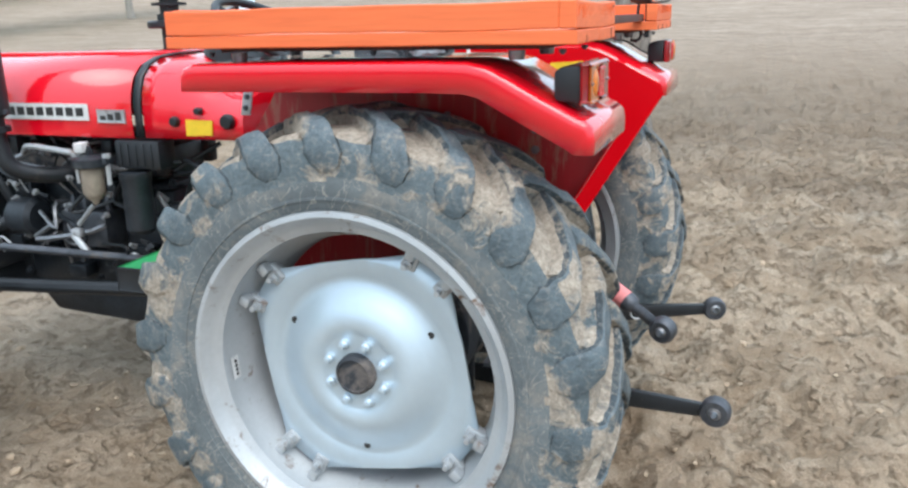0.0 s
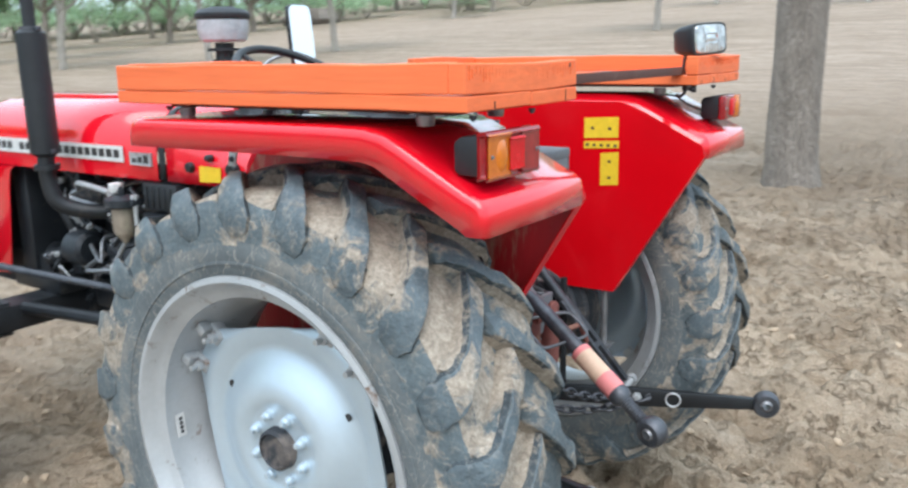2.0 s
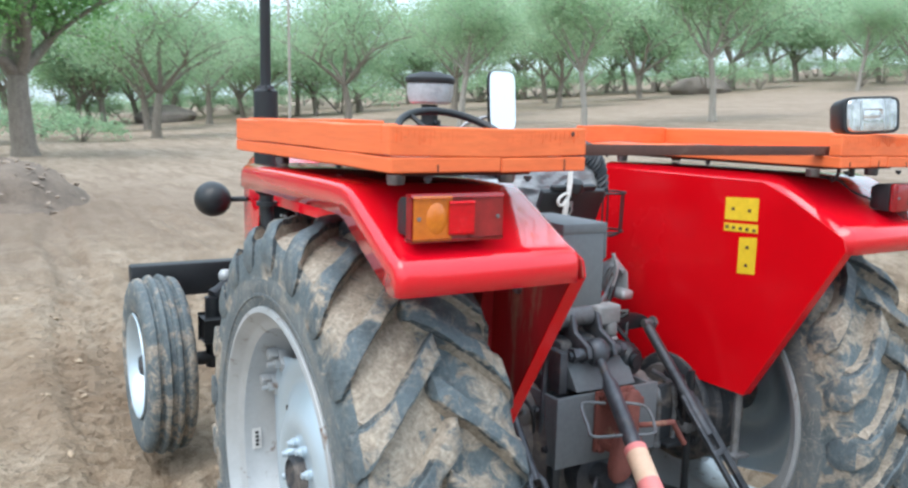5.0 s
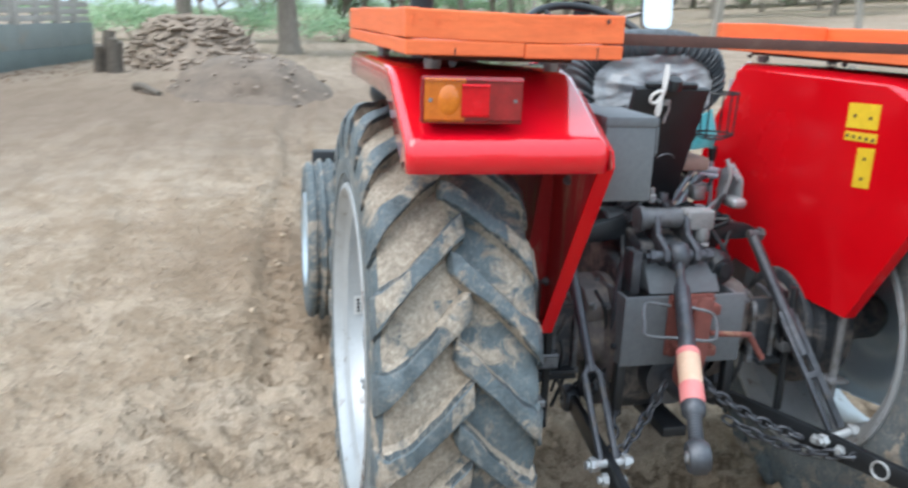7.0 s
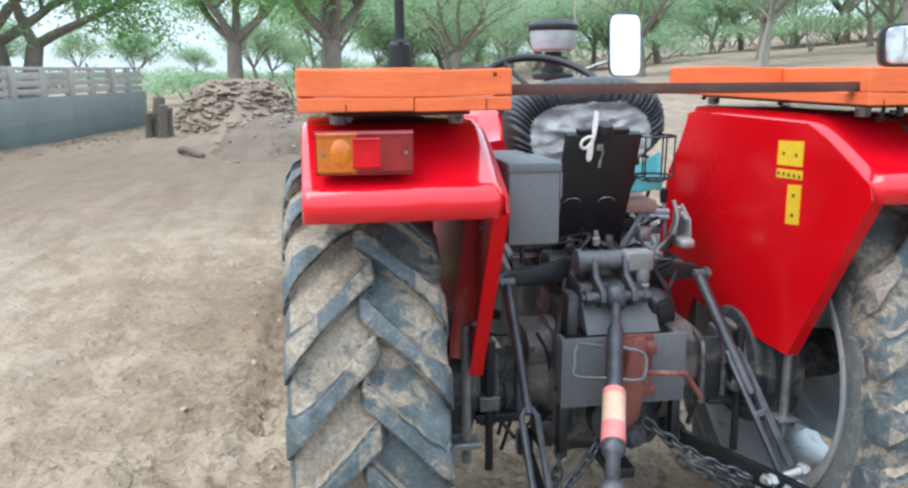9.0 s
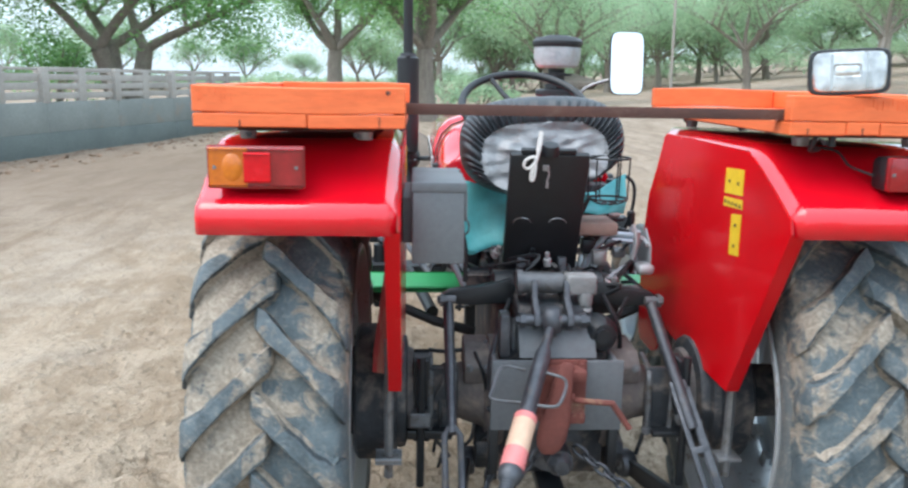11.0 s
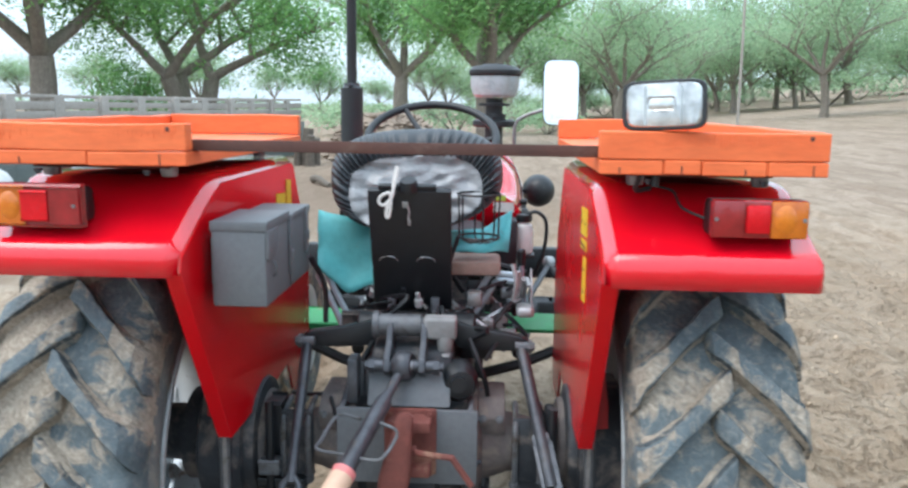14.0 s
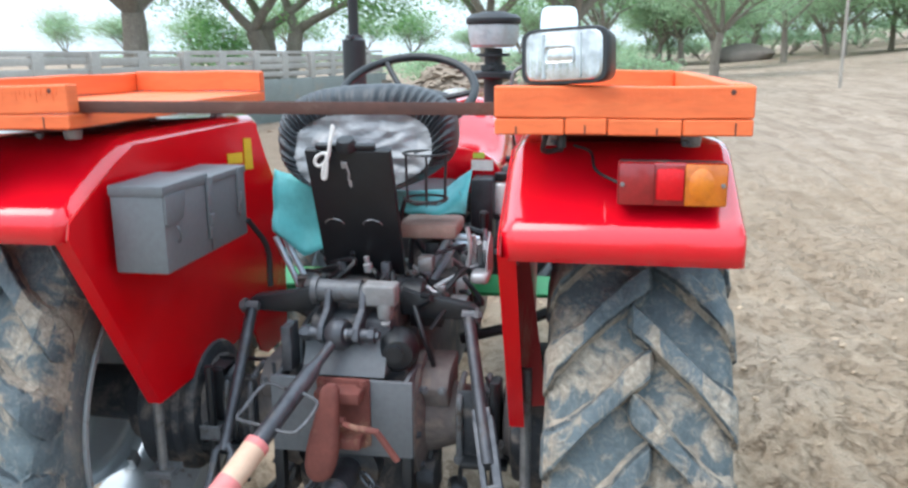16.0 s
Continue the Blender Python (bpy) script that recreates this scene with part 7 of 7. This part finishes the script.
# -- three-point linkage --
def linkage():
    bm = bmesh.new()
    prism(bm, [(-0.32, 0.83), (0.09, 0.81), (0.115, 0.84), (0.09, 0.905), (-0.05, 0.93), (-0.32, 0.93)], "y", -0.10, 0.10, 0.01)
    tube(bm, [(-0.09, -0.15, 0.925), (-0.09, 0.15, 0.925)], 0.036, 18)
    c = part("lift_cover", bm, M_CAST, TRACTOR, "dark hydraulic lift cover with cross shaft")
    bm = bmesh.new()
    tube(bm, [(0.055, -0.085, 0.962), (0.055, 0.02, 0.962)], 0.028, 16)
    tube(bm, [(0.055, -0.10, 0.962), (0.055, -0.085, 0.962)], 0.034, 16)
    tube(bm, [(0.055, 0.02, 0.962), (0.055, 0.045, 0.962)], 0.020, 12)
    part("draft_spring", bm, M_GREYCAST, c)
    bm = bmesh.new()
    box(bm, 0.035, 0.088, 0.028, 0.110, 0.934, 0.988, 0.008, seg=3)
    lathe(bm, [(0, 0), (0.022, 0), (0.018, 0.03), (0.014, 0.035), (0, 0.036)], turn_to((0.07, 0.082, 0.935), (0.3, 0, -1)), 16)
    part("valve_block", bm, M_PALECAST, c, "pale grey valve block")
    bm = bmesh.new()
    for y in (-0.055, 0.03):
        prism(bm, [(0.03, 0.975), (0.085, 0.975), (0.10, 0.93), (0.155, 0.905), (0.165, 0.875), (0.135, 0.855), (0.07, 0.875), (0.03, 0.90)], "y", y - 0.008, y + 0.008, 0.003)
    tube(bm, [(0.138, -0.085, 0.882), (0.138, 0.058, 0.882)], 0.016, 12)
    bolt(bm, (0.138, -0.085, 0.882), (0, -1, 0), 0.020, 0.014)
    bolt(bm, (0.138, 0.058, 0.882), (0, 1, 0), 0.020, 0.014)
    part("rocker", bm, M_DARKSTEEL, c)
    for side in (-1, 1):
        bm = bmesh.new()
        prism(bm, [(side * 0.105, 0.958), (side * 0.105, 0.892), (side * 0.20, 0.884), (side * 0.272, 0.886), (side * 0.292, 0.897), (side * 0.292, 0.913), (side * 0.272, 0.924), (side * 0.18, 0.938)], "x", -0.030, 0.004, 0.003)
        lathe(bm, [(0.0, -0.03), (0.040, -0.03), (0.046, -0.024), (0.046, 0.024), (0.040, 0.03), (0.0, 0.03)], turn_to((-0.05, side * 0.125, 0.922), (0, 1, 0)), 22)
        part("lift_arm", bm, M_BLACK, c)
        if side > 0:
            part("arm_plate", made(prism, [(0.118, 0.945), (0.20, 0.930), (0.20, 0.850), (0.118, 0.850)], "x", -0.062, -0.034, 0.003), M_BLACK, c)
        bm = bmesh.new()
        bolt(bm, (0.018, side * 0.290, 0.903), (0, side, 0), 0.019, 0.010)
        tube(bm, [(0.018, side * 0.258, 0.903), (0.018, side * 0.292, 0.903)], 0.012, 10)
        part("lift_pin", bm, M_GREYCAST, c)
    # lower links
    ends = {-1: ((-0.02, -0.215, 0.42), (0.38, -0.272, 0.425), (0.79, -0.315, 0.435)), 1: ((-0.02, 0.24, 0.41), (0.335, 0.375, 0.422), (0.738, 0.502, 0.431))}
    rods = {-1: ((0.013, -0.278, 0.90), (0.378, -0.268, 0.445)), 1: ((0.011, 0.272, 0.905), (0.335, 0.392, 0.44))}
    for side in (-1, 1):
        a, mid, b = [Vector(p) for p in ends[side]]
        d = (b - a).normalized()
        ln = (b - a).length
        s = d.cross(Vector((0, 0, 1))).normalized()
        up = s.cross(d)
        m = Matrix(((d.x, s.x, up.x, a.x), (d.y, s.y, up.y, a.y), (d.z, s.z, up.z, a.z), (0, 0, 0, 1)))
        bm = bmesh.new()
        b2 = bmesh.new()
        pts = [(0.0, -0.022), (0.25 * ln, -0.028), (0.5 * ln, -0.032), (0.96 * ln, -0.018), (0.96 * ln, 0.018), (0.5 * ln, 0.030), (0.25 * ln, 0.026), (0.0, 0.022)]
        prism(b2, pts, "y", -0.010, 0.010, 0.003)
        merge(bm, b2, m)
        link = part("lower_link", bm, M_BLACK, TRACTOR, "heavy worn black lower lift arm with ball end")
        for p in (a, b):
            bm = bmesh.new()
            lathe(bm, [(0.019, -0.022), (0.034, -0.022), (0.040, -0.012), (0.040, 0.012), (0.034, 0.022), (0.019, 0.022)], turn_to(p, s), 22, closed=True)
            part("ball_eye", bm, M_DARKSTEEL, link)
            bm = bmesh.new()
            lathe(bm, [(0.011, -0.024), (0.018, -0.020), (0.022, 0.0), (0.018, 0.020), (0.011, 0.024)], turn_to(p, s), 18, closed=True)
            part("ball", bm, M_STEEL, link)
        c0 = a + d * (0.66 * ln)
        bm = bmesh.new()
        tube(bm, [c0 + s * 0.014 * side + 0.022 * (math.cos(t) * d + math.sin(t) * up) for t in [2 * math.pi * k / 20 for k in range(21)]], 0.0035, 6)
        part("linch_ring", bm, M_GALV, link)
        for q in (mid - d * 0.03, mid + d * 0.04):
            for e in (-1, 1):
                part("pin", made(bolt, q + s * 0.010 * side * e, s * side * e, 0.016, 0.014), M_GALV, link)
        # lift rod: clevis below, levelling tube above
        t0, t1 = Vector(rods[side][0]), Vector(rods[side][1])
        t0.y, t1.y = t0.y, t1.y
        dd = (t1 - t0).normalized()
        L = (t1 - t0).length
        bm = bmesh.new()
        tube(bm, [t0, t0 + dd * L * 0.62], [0.015, 0.012] if side < 0 else [0.015, 0.017], 12)
        rod = part("lift_rod", bm, M_DARKSTEEL, TRACTOR, "steel lift rod between lift arm and lower link")
        bm = bmesh.new()
        sd = dd.cross(Vector((1, 0, 0))).normalized()
        if side > 0:
            # long slotted flat bar
            fl = Matrix((sd, dd.cross(sd), dd)).transposed().to_4x4()
            fl.translation = t0
            for e in (-1, 1):
                box(bm, e * 0.009, e * 0.023, -0.008, 0.008, L * 0.44, L * 0.97, 0.002, fl)
            box(bm, -0.022, 0.022, -0.0085, 0.0085, L * 0.40, L * 0.46, 0.004, fl)
            box(bm, -0.022, 0.022, -0.0085, 0.0085, L * 0.70, L * 0.73, 0.002, fl)
        for e in (-1, 1) if side < 0 else ():
            k0 = t0 + dd * L * 0.58
            tube(bm, [k0, k0 + sd * e * 0.020 + dd * L * 0.05, t1 + sd * e * 0.020], 0.009, 8)
        part("clevis", bm, M_DARKSTEEL, rod)
        bm = bmesh.new()
        bolt(bm, t1 - sd * 0.035, -sd, 0.018, 0.014)
        bolt(bm, t1 + sd * 0.035, sd, 0.018, 0.014)
        tube(bm, [t1 - sd * 0.04, t1 + sd * 0.04], 0.011, 10)
        part("clevis_pin", bm, M_GALV, rod)
    # top link
    p0, p1 = Vector((0.138, -0.014, 0.882)), Vector((0.636, -0.197, 0.601))
    d = (p1 - p0).normalized()
    L = (p1 - p0).length
    at = lambda t: p0 + d * L * t
    bm = bmesh.new()
    tube(bm, [at(0.03), at(0.16), at(0.20), at(0.52), at(0.54)], [0.012, 0.012, 0.020, 0.020, 0.018], 16)
    t = part("top_link", bm, M_DARKSTEEL, TRACTOR, "threaded top link with a faded pink and cream label")
    bm = bmesh.new()
    tube(bm, [at(0.54), at(0.78)], 0.0265, 18)
    part("label_sleeve", bm, M_CREAM, t)
    for a0, a1 in ((0.538, 0.565), (0.70, 0.782)):
        part("label_band", made(tube, [at(a0), at(a1)], 0.0272, 18), M_PINK, t)
    bm = bmesh.new()
    ts = [0.782, 0.80, 0.82] + [0.84 + 0.006 * k for k in range(20)]
    tube(bm, [at(q) for q in ts], [0.027, 0.028, 0.026] + [0.017 if k % 2 else 0.0145 for k in range(20)], 14)
    part("threaded_end", bm, M_DARKSTEEL, t)
    sx = d.cross(Vector((0, 0, 1))).normalized()
    for p in (p0, p1):
        bm = bmesh.new()
        lathe(bm, [(0.017, -0.022), (0.030, -0.022), (0.037, -0.012), (0.037, 0.012), (0.030, 0.022), (0.017, 0.022)], turn_to(p, Vector((0.25, 1, 0.1))), 22, closed=True)
        part("eye", bm, M_DARKSTEEL, t)
        bm = bmesh.new()
        lathe(bm, [(0.011, -0.026), (0.016, -0.02), (0.020, 0), (0.016, 0.02), (0.011, 0.026)], turn_to(p, Vector((0.25, 1, 0.1))), 18, closed=True)
        part("ball", bm, M_STEEL, t)
    bm = bmesh.new()
    w = sx * 0.045
    hook = [at(0.30) + sx * 0.03, at(0.30) + sx * 0.09 + Vector((0, 0, 0.0)), at(0.42) + sx * 0.095, at(0.47) + sx * 0.09, at(0.47) + sx * 0.02, at(0.47) - sx * 0.05, at(0.44) - sx * 0.07, at(0.33) - sx * 0.07, at(0.30) - sx * 0.02]
    tube(bm, smooth_path(hook, 4), 0.0042, 7)
    part("retaining_loop", bm, M_GREYCAST, t)


linkage()


def hitch():
    bm = bmesh.new()
    box(bm, 0.170, 0.184, -0.172, 0.168, 0.600, 0.788, 0.004)
    h = part("hitch_plate", bm, M_GREY, TRACTOR, "grey steel hitch plate bolted behind the axle")
    for y in (-0.162, 0.150):
        bm = bmesh.new()
        box(bm, -0.02, 0.170, y - 0.006, y + 0.006, 0.60, 0.785, 0.003)
        part("side_plate", bm, M_GREY, h)
        bm = bmesh.new()
        box(bm, 0.150, 0.180, y - 0.012, y + 0.012, 0.46, 0.60, 0.003)
        part("leg", bm, M_BLACK, h)
    bm = bmesh.new()
    prism(bm, [(0.05, 0.79), (0.17, 0.79), (0.12, 0.86), (0.04, 0.88)], "y", -0.10, 0.10, 0.004)
    part("gusset", bm, M_GREY, h)
    bm = bmesh.new()
    for z in (0.645, 0.755):
        box(bm, 0.186, 0.250, -0.045, 0.060, z, z + 0.028, 0.006)
    box(bm, 0.1845, 0.196, -0.055, 0.070, 0.630, 0.795, 0.004)
    for y in (-0.04, 0.055):
        for z in (0.642, 0.785):
            bolt(bm, (0.196, y, z), (1, 0, 0), 0.012, 0.010)
    part("clevis_hitch", bm, M_RUST, h, "rusty red clevis hitch with a hanging pin")
    bm = bmesh.new()
    rows = []
    for z, w, t in ((0.812, 0.010, 0.008), (0.802, 0.020, 0.012), (0.765, 0.024, 0.014), (0.725, 0.028, 0.017), (0.690, 0.034, 0.020), (0.655, 0.037, 0.021), (0.615, 0.036, 0.020), (0.592, 0.029, 0.017), (0.578, 0.016, 0.010)):
        c = 0.004 - 0.16 * (0.812 - z)
        rows.append([bm.verts.new((0.268 + t * math.copysign(abs(math.sin(a)) ** 0.6, math.sin(a)), c + w * math.copysign(abs(math.cos(a)) ** 0.7, math.cos(a)), z)) for a in [2 * math.pi * (k + 0.5) / 16 for k in range(16)]])
    for a, b in zip(rows, rows[1:]):
        for k in range(16):
            bm.faces.new((a[k], a[(k + 1) % 16], b[(k + 1) % 16], b[k]))
    bm.faces.new(rows[0])
    bm.faces.new(rows[-1])
    part("tongue", bm, M_RUST, h)
    bm = bmesh.new()
    tube(bm, smooth_path([(0.262, 0.03, 0.715), (0.29, 0.06, 0.722), (0.30, 0.108, 0.722), (0.30, 0.116, 0.716), (0.30, 0.158, 0.656)], 4), 0.0075, 8)
    tube(bm, [(0.255, 0.028, 0.72), (0.255, -0.03, 0.72)], 0.009, 8)
    part("hitch_pin", bm, M_RUST, h)
    for y in (-0.125, -0.108):
        part("side_rod", made(tube, [(0.10, y, 0.79), (0.095, y + 0.002, 0.875)], 0.0055, 8), M_GREYCAST, h)
    part("filler_knob", made(lathe, [(0, 0), (0.010, 0), (0.012, 0.008), (0.012, 0.018), (0, 0.022)], turn_to((0.08, 0.085, 0.885), (0.6, 0, 1)), 12), M_PALECAST, h)
    bm = bmesh.new()
    tube(bm, [(0.10, 0, 0.545), (0.155, 0, 0.545)], 0.075, 22)
    tube(bm, [(0.155, 0, 0.545), (0.26, 0, 0.545)], [0.034, 0.034], 18)
    tube(bm, [(0.26, 0, 0.545), (0.285, 0, 0.545)], [0.03, 0.018], 18)
    part("pto_shaft", bm, M_DARKSTEEL, h)
    bm = bmesh.new()
    box(bm, -0.3, 0.20, -0.035, 0.035, 0.395, 0.425, 0.005)
    part("drawbar", bm, M_BLACK, h)
    bm = bmesh.new()
    box(bm, 0.10, 0.16, -0.15, -0.125, 0.79, 0.90, 0.004)
    tube(bm, smooth_path([(0.12, -0.14, 0.90), (0.10, -0.15, 0.84), (0.12, -0.17, 0.74), (0.10, -0.16, 0.6)], 5), 0.008, 8)
    part("strap", bm, M_DARKSTEEL, h)
    bm = bmesh.new()
    lathe(bm, [(0, -0.05), (0.03, -0.045), (0.05, -0.02), (0.05, 0.02), (0.035, 0.045), (0, 0.05)], turn_to((0.09, 0.115, 0.835), (1, 0.2, 0)), 18)
    tube(bm, [(0.12, 0.115, 0.84), (0.15, 0.12, 0.84)], 0.02, 12)
    part("oil_filler", bm, M_BLACK, h)


hitch()


def chain(a, sag, b, n):
    """Oval links, each turned a quarter against the last."""
    a, b = Vector(a), Vector(b)
    bm = bmesh.new()
    pts = [a.lerp(b, k / n) - Vector((0, 0, sag * math.sin(math.pi * k / n))) for k in range(n + 1)]
    for k in range(n):
        c, d = (pts[k] + pts[k + 1]) / 2, (pts[k + 1] - pts[k])
        ln = d.length * 0.72
        u, w = frame_of(d)
        d.normalize()
        e = (u if k % 2 else w)
        tube(bm, [c + d * ln * math.cos(t) + e * 0.012 * math.sin(t) for t in [2 * math.pi * q / 12 for q in range(13)]], 0.0045, 6)
    part("check_chain", bm, M_DARKSTEEL, TRACTOR, "dusty steel check chain", smooth=60)


chain((0.13, 0.19, 0.40), 0.03, (0.44, 0.40, 0.435), 11)
chain((0.13, -0.15, 0.52), 0.06, (0.38, -0.255, 0.43), 10)
chain((0.20, -0.045, 0.555), 0.02, (0.34, -0.24, 0.43), 9)
chain((0.20, 0.050, 0.560), 0.02, (0.31, 0.30, 0.43), 10)


def axle_fittings():
    """Brackets, bolts and stays on the axle housings, as they show behind the linkage."""
    r = random.Random(19)
    for side in (-1, 1):
        bm = bmesh.new()
        prism(bm, [(-0.07, 0.70), (0.085, 0.69), (0.10, 0.74), (0.06, 0.775), (-0.07, 0.78)], "y", side * 0.165, side * 0.235, 0.006)
        b = part("axle_bracket", bm, M_DUSTYCAST, CHASSIS)
        for y in (0.18, 0.222):
            part("stud", made(bolt, (0.088, side * y, 0.735), (1, 0, 0.2), 0.011, 0.014), M_GREYCAST, b)
        part("axle_plate", made(box, 0.075, 0.088, side * 0.255, side * 0.335, 0.565, 0.735, 0.004), M_CAST, CHASSIS)
        for y in (0.262, 0.325):
            part("u_bolt", made(tube, smooth_path([(0.095, side * y, 0.55), (0.095, side * y, 0.70), (0.06, side * y, 0.735), (0.0, side * y, 0.745)], 4), 0.008, 8), M_GREYCAST, CHASSIS)
            part("nut", made(lathe, [(0, 0), (0.015, 0), (0.015, 0.014), (0.009, 0.015), (0.009, 0.03), (0, 0.03)], pose(0.095, side * y, 0.555), 6), M_GREYCAST, CHASSIS)
        part("axle_rib", made(prism, [(-0.02, 0.56), (0.10, 0.53), (0.11, 0.50), (0.07, 0.44), (-0.02, 0.44)], "y", side * 0.155, side * 0.20, 0.006), M_CAST, CHASSIS)
        part("stay_clip", made(box, 0.10, 0.145, side * 0.330, side * 0.372, 0.595, 0.625, 0.005), M_GREYCAST, CHASSIS)
        for k in range(7):
            x, y, z = r.uniform(0.02, 0.10), side * r.uniform(0.15, 0.34), r.uniform(0.50, 0.80)
            part("hose", made(tube, smooth_path([(x, y, z), (x + 0.03, y + r.uniform(-0.03, 0.03), z - 0.05), (x + 0.01, y + r.uniform(-0.07, 0.07), z - r.uniform(0.08, 0.16))], 4), r.uniform(0.004, 0.007), 6), (M_BLACK, M_CAST)[k % 2], CHASSIS)


axle_fittings()


def side_stays():
    """Pipes, cables and levers round the lift housing."""
    bm = bmesh.new()
    tube(bm, smooth_path([(-0.05, -0.12, 0.80), (-0.02, -0.19, 0.76), (-0.02, -0.28, 0.745), (-0.02, -0.33, 0.75)], 5), 0.006, 7)
    part("hydraulic_pipe", bm, M_BLACK, TRACTOR)
    bm = bmesh.new()
    tube(bm, smooth_path([(0.0, -0.11, 0.90), (0.06, -0.13, 0.86), (0.09, -0.12, 0.80), (0.06, -0.14, 0.74)], 5), 0.007, 7)
    part("hydraulic_pipe", bm, M_BLACK, TRACTOR)
    bm = bmesh.new()
    tube(bm, smooth_path([(0.02, 0.14, 0.92), (0.06, 0.17, 0.86), (0.04, 0.19, 0.78), (0.0, 0.18, 0.70)], 5), 0.007, 7)
    r = random.Random(2)
    for k in range(12):
        part("hydraulic_pipe", bm, M_BLACK, TRACTOR)
        bm = bmesh.new()
        x, y, z = r.uniform(-0.2, 0.04), r.uniform(-0.13, 0.2), r.uniform(0.86, 0.97)
        tube(bm, smooth_path([(x, y, z), (x + r.uniform(-0.05, 0.05), y + r.uniform(-0.06, 0.06), z + 0.05), (x - 0.08, y + r.uniform(-0.1, 0.1), z + r.uniform(-0.05, 0.03))], 4), r.uniform(0.004, 0.008), 6)
    part("hydraulic_pipe", bm, M_BLACK, TRACTOR, "black hydraulic pipes and cables")
    bm = bmesh.new()
    box(bm, -0.15, -0.08, 0.262, 0.310, 0.95, 0.98, 0.012, seg=3)
    for k in range(4):
        tube(bm, smooth_path([(-0.12 - 0.03 * k, 0.25 + 0.012 * k, 0.98), (-0.11 - 0.02 * k, 0.26 + 0.01 * k, 1.04), (-0.12, 0.25 + 0.015 * k, 1.09 - 0.02 * k)], 4), 0.006, 7)
    prism(bm, [(-0.24, 0.95), (-0.10, 0.95), (-0.11, 1.03), (-0.17, 1.07), (-0.23, 1.04)], "y", 0.300, 0.304, 0.001)
    part("control_quadrant", bm, M_GALV, TRACTOR, "pale metal hydraulic control quadrant with levers")
    bm = bmesh.new()
    for sd in (-1, 1):
        part("casting", made(box, -0.22, -0.16, sd * 0.13, sd * 0.21, 0.875, 0.93, 0.01), M_CAST, TRACTOR)
    box(bm, -0.33, -0.15, -0.13, 0.0, 0.93, 0.99, 0.012)
    part("seat_base", bm, M_CAST, TRACTOR, "dark greasy seat base and linkage castings")
    bm = bmesh.new()
    box(bm, -0.30, -0.15, 0.060, 0.218, 1.048, 1.088, 0.012)
    part("gearbox_cover", bm, M_CREAMTANK, TRACTOR, "dusty pinkish casting under the seat")
    r = random.Random(41)
    for k in range(26):
        x, y, z = r.uniform(-0.30, -0.06), r.uniform(0.05, 0.25), r.uniform(0.88, 1.03)
        bm = bmesh.new()
        if k % 3:
            tube(bm, smooth_path([(x, y, z), (x + r.uniform(-0.05, 0.06), y + r.uniform(-0.06, 0.06), z + r.uniform(-0.05, 0.06)), (x + r.uniform(-0.05, 0.08), y + r.uniform(-0.08, 0.08), z + r.uniform(-0.09, 0.04))], 4), r.uniform(0.004, 0.010), 7)
        else:
            box(bm, x, x + r.uniform(0.02, 0.05), y, y + r.uniform(0.02, 0.05), z, z + r.uniform(0.02, 0.05), 0.005, pose(0, 0, 0))
        part("hydraulic_fitting", bm, (M_GALV, M_ENGINE, M_STEEL)[r.randrange(3)], TRACTOR)
    for k in range(14):
        x, y, z = r.uniform(-0.28, -0.06), r.uniform(-0.15, 0.02), r.uniform(0.90, 0.99)
        bm = bmesh.new()
        lathe(bm, [(0, 0), (0.012, 0), (0.012, 0.02), (0.007, 0.022), (0.007, 0.04), (0, 0.041)], turn_to((x, y, z), (r.uniform(-0.3, 0.6), r.uniform(-0.5, 0.5), 1)), 8)
        part("union", bm, (M_GALV, M_ENGINE)[k % 2], TRACTOR)


side_stays()
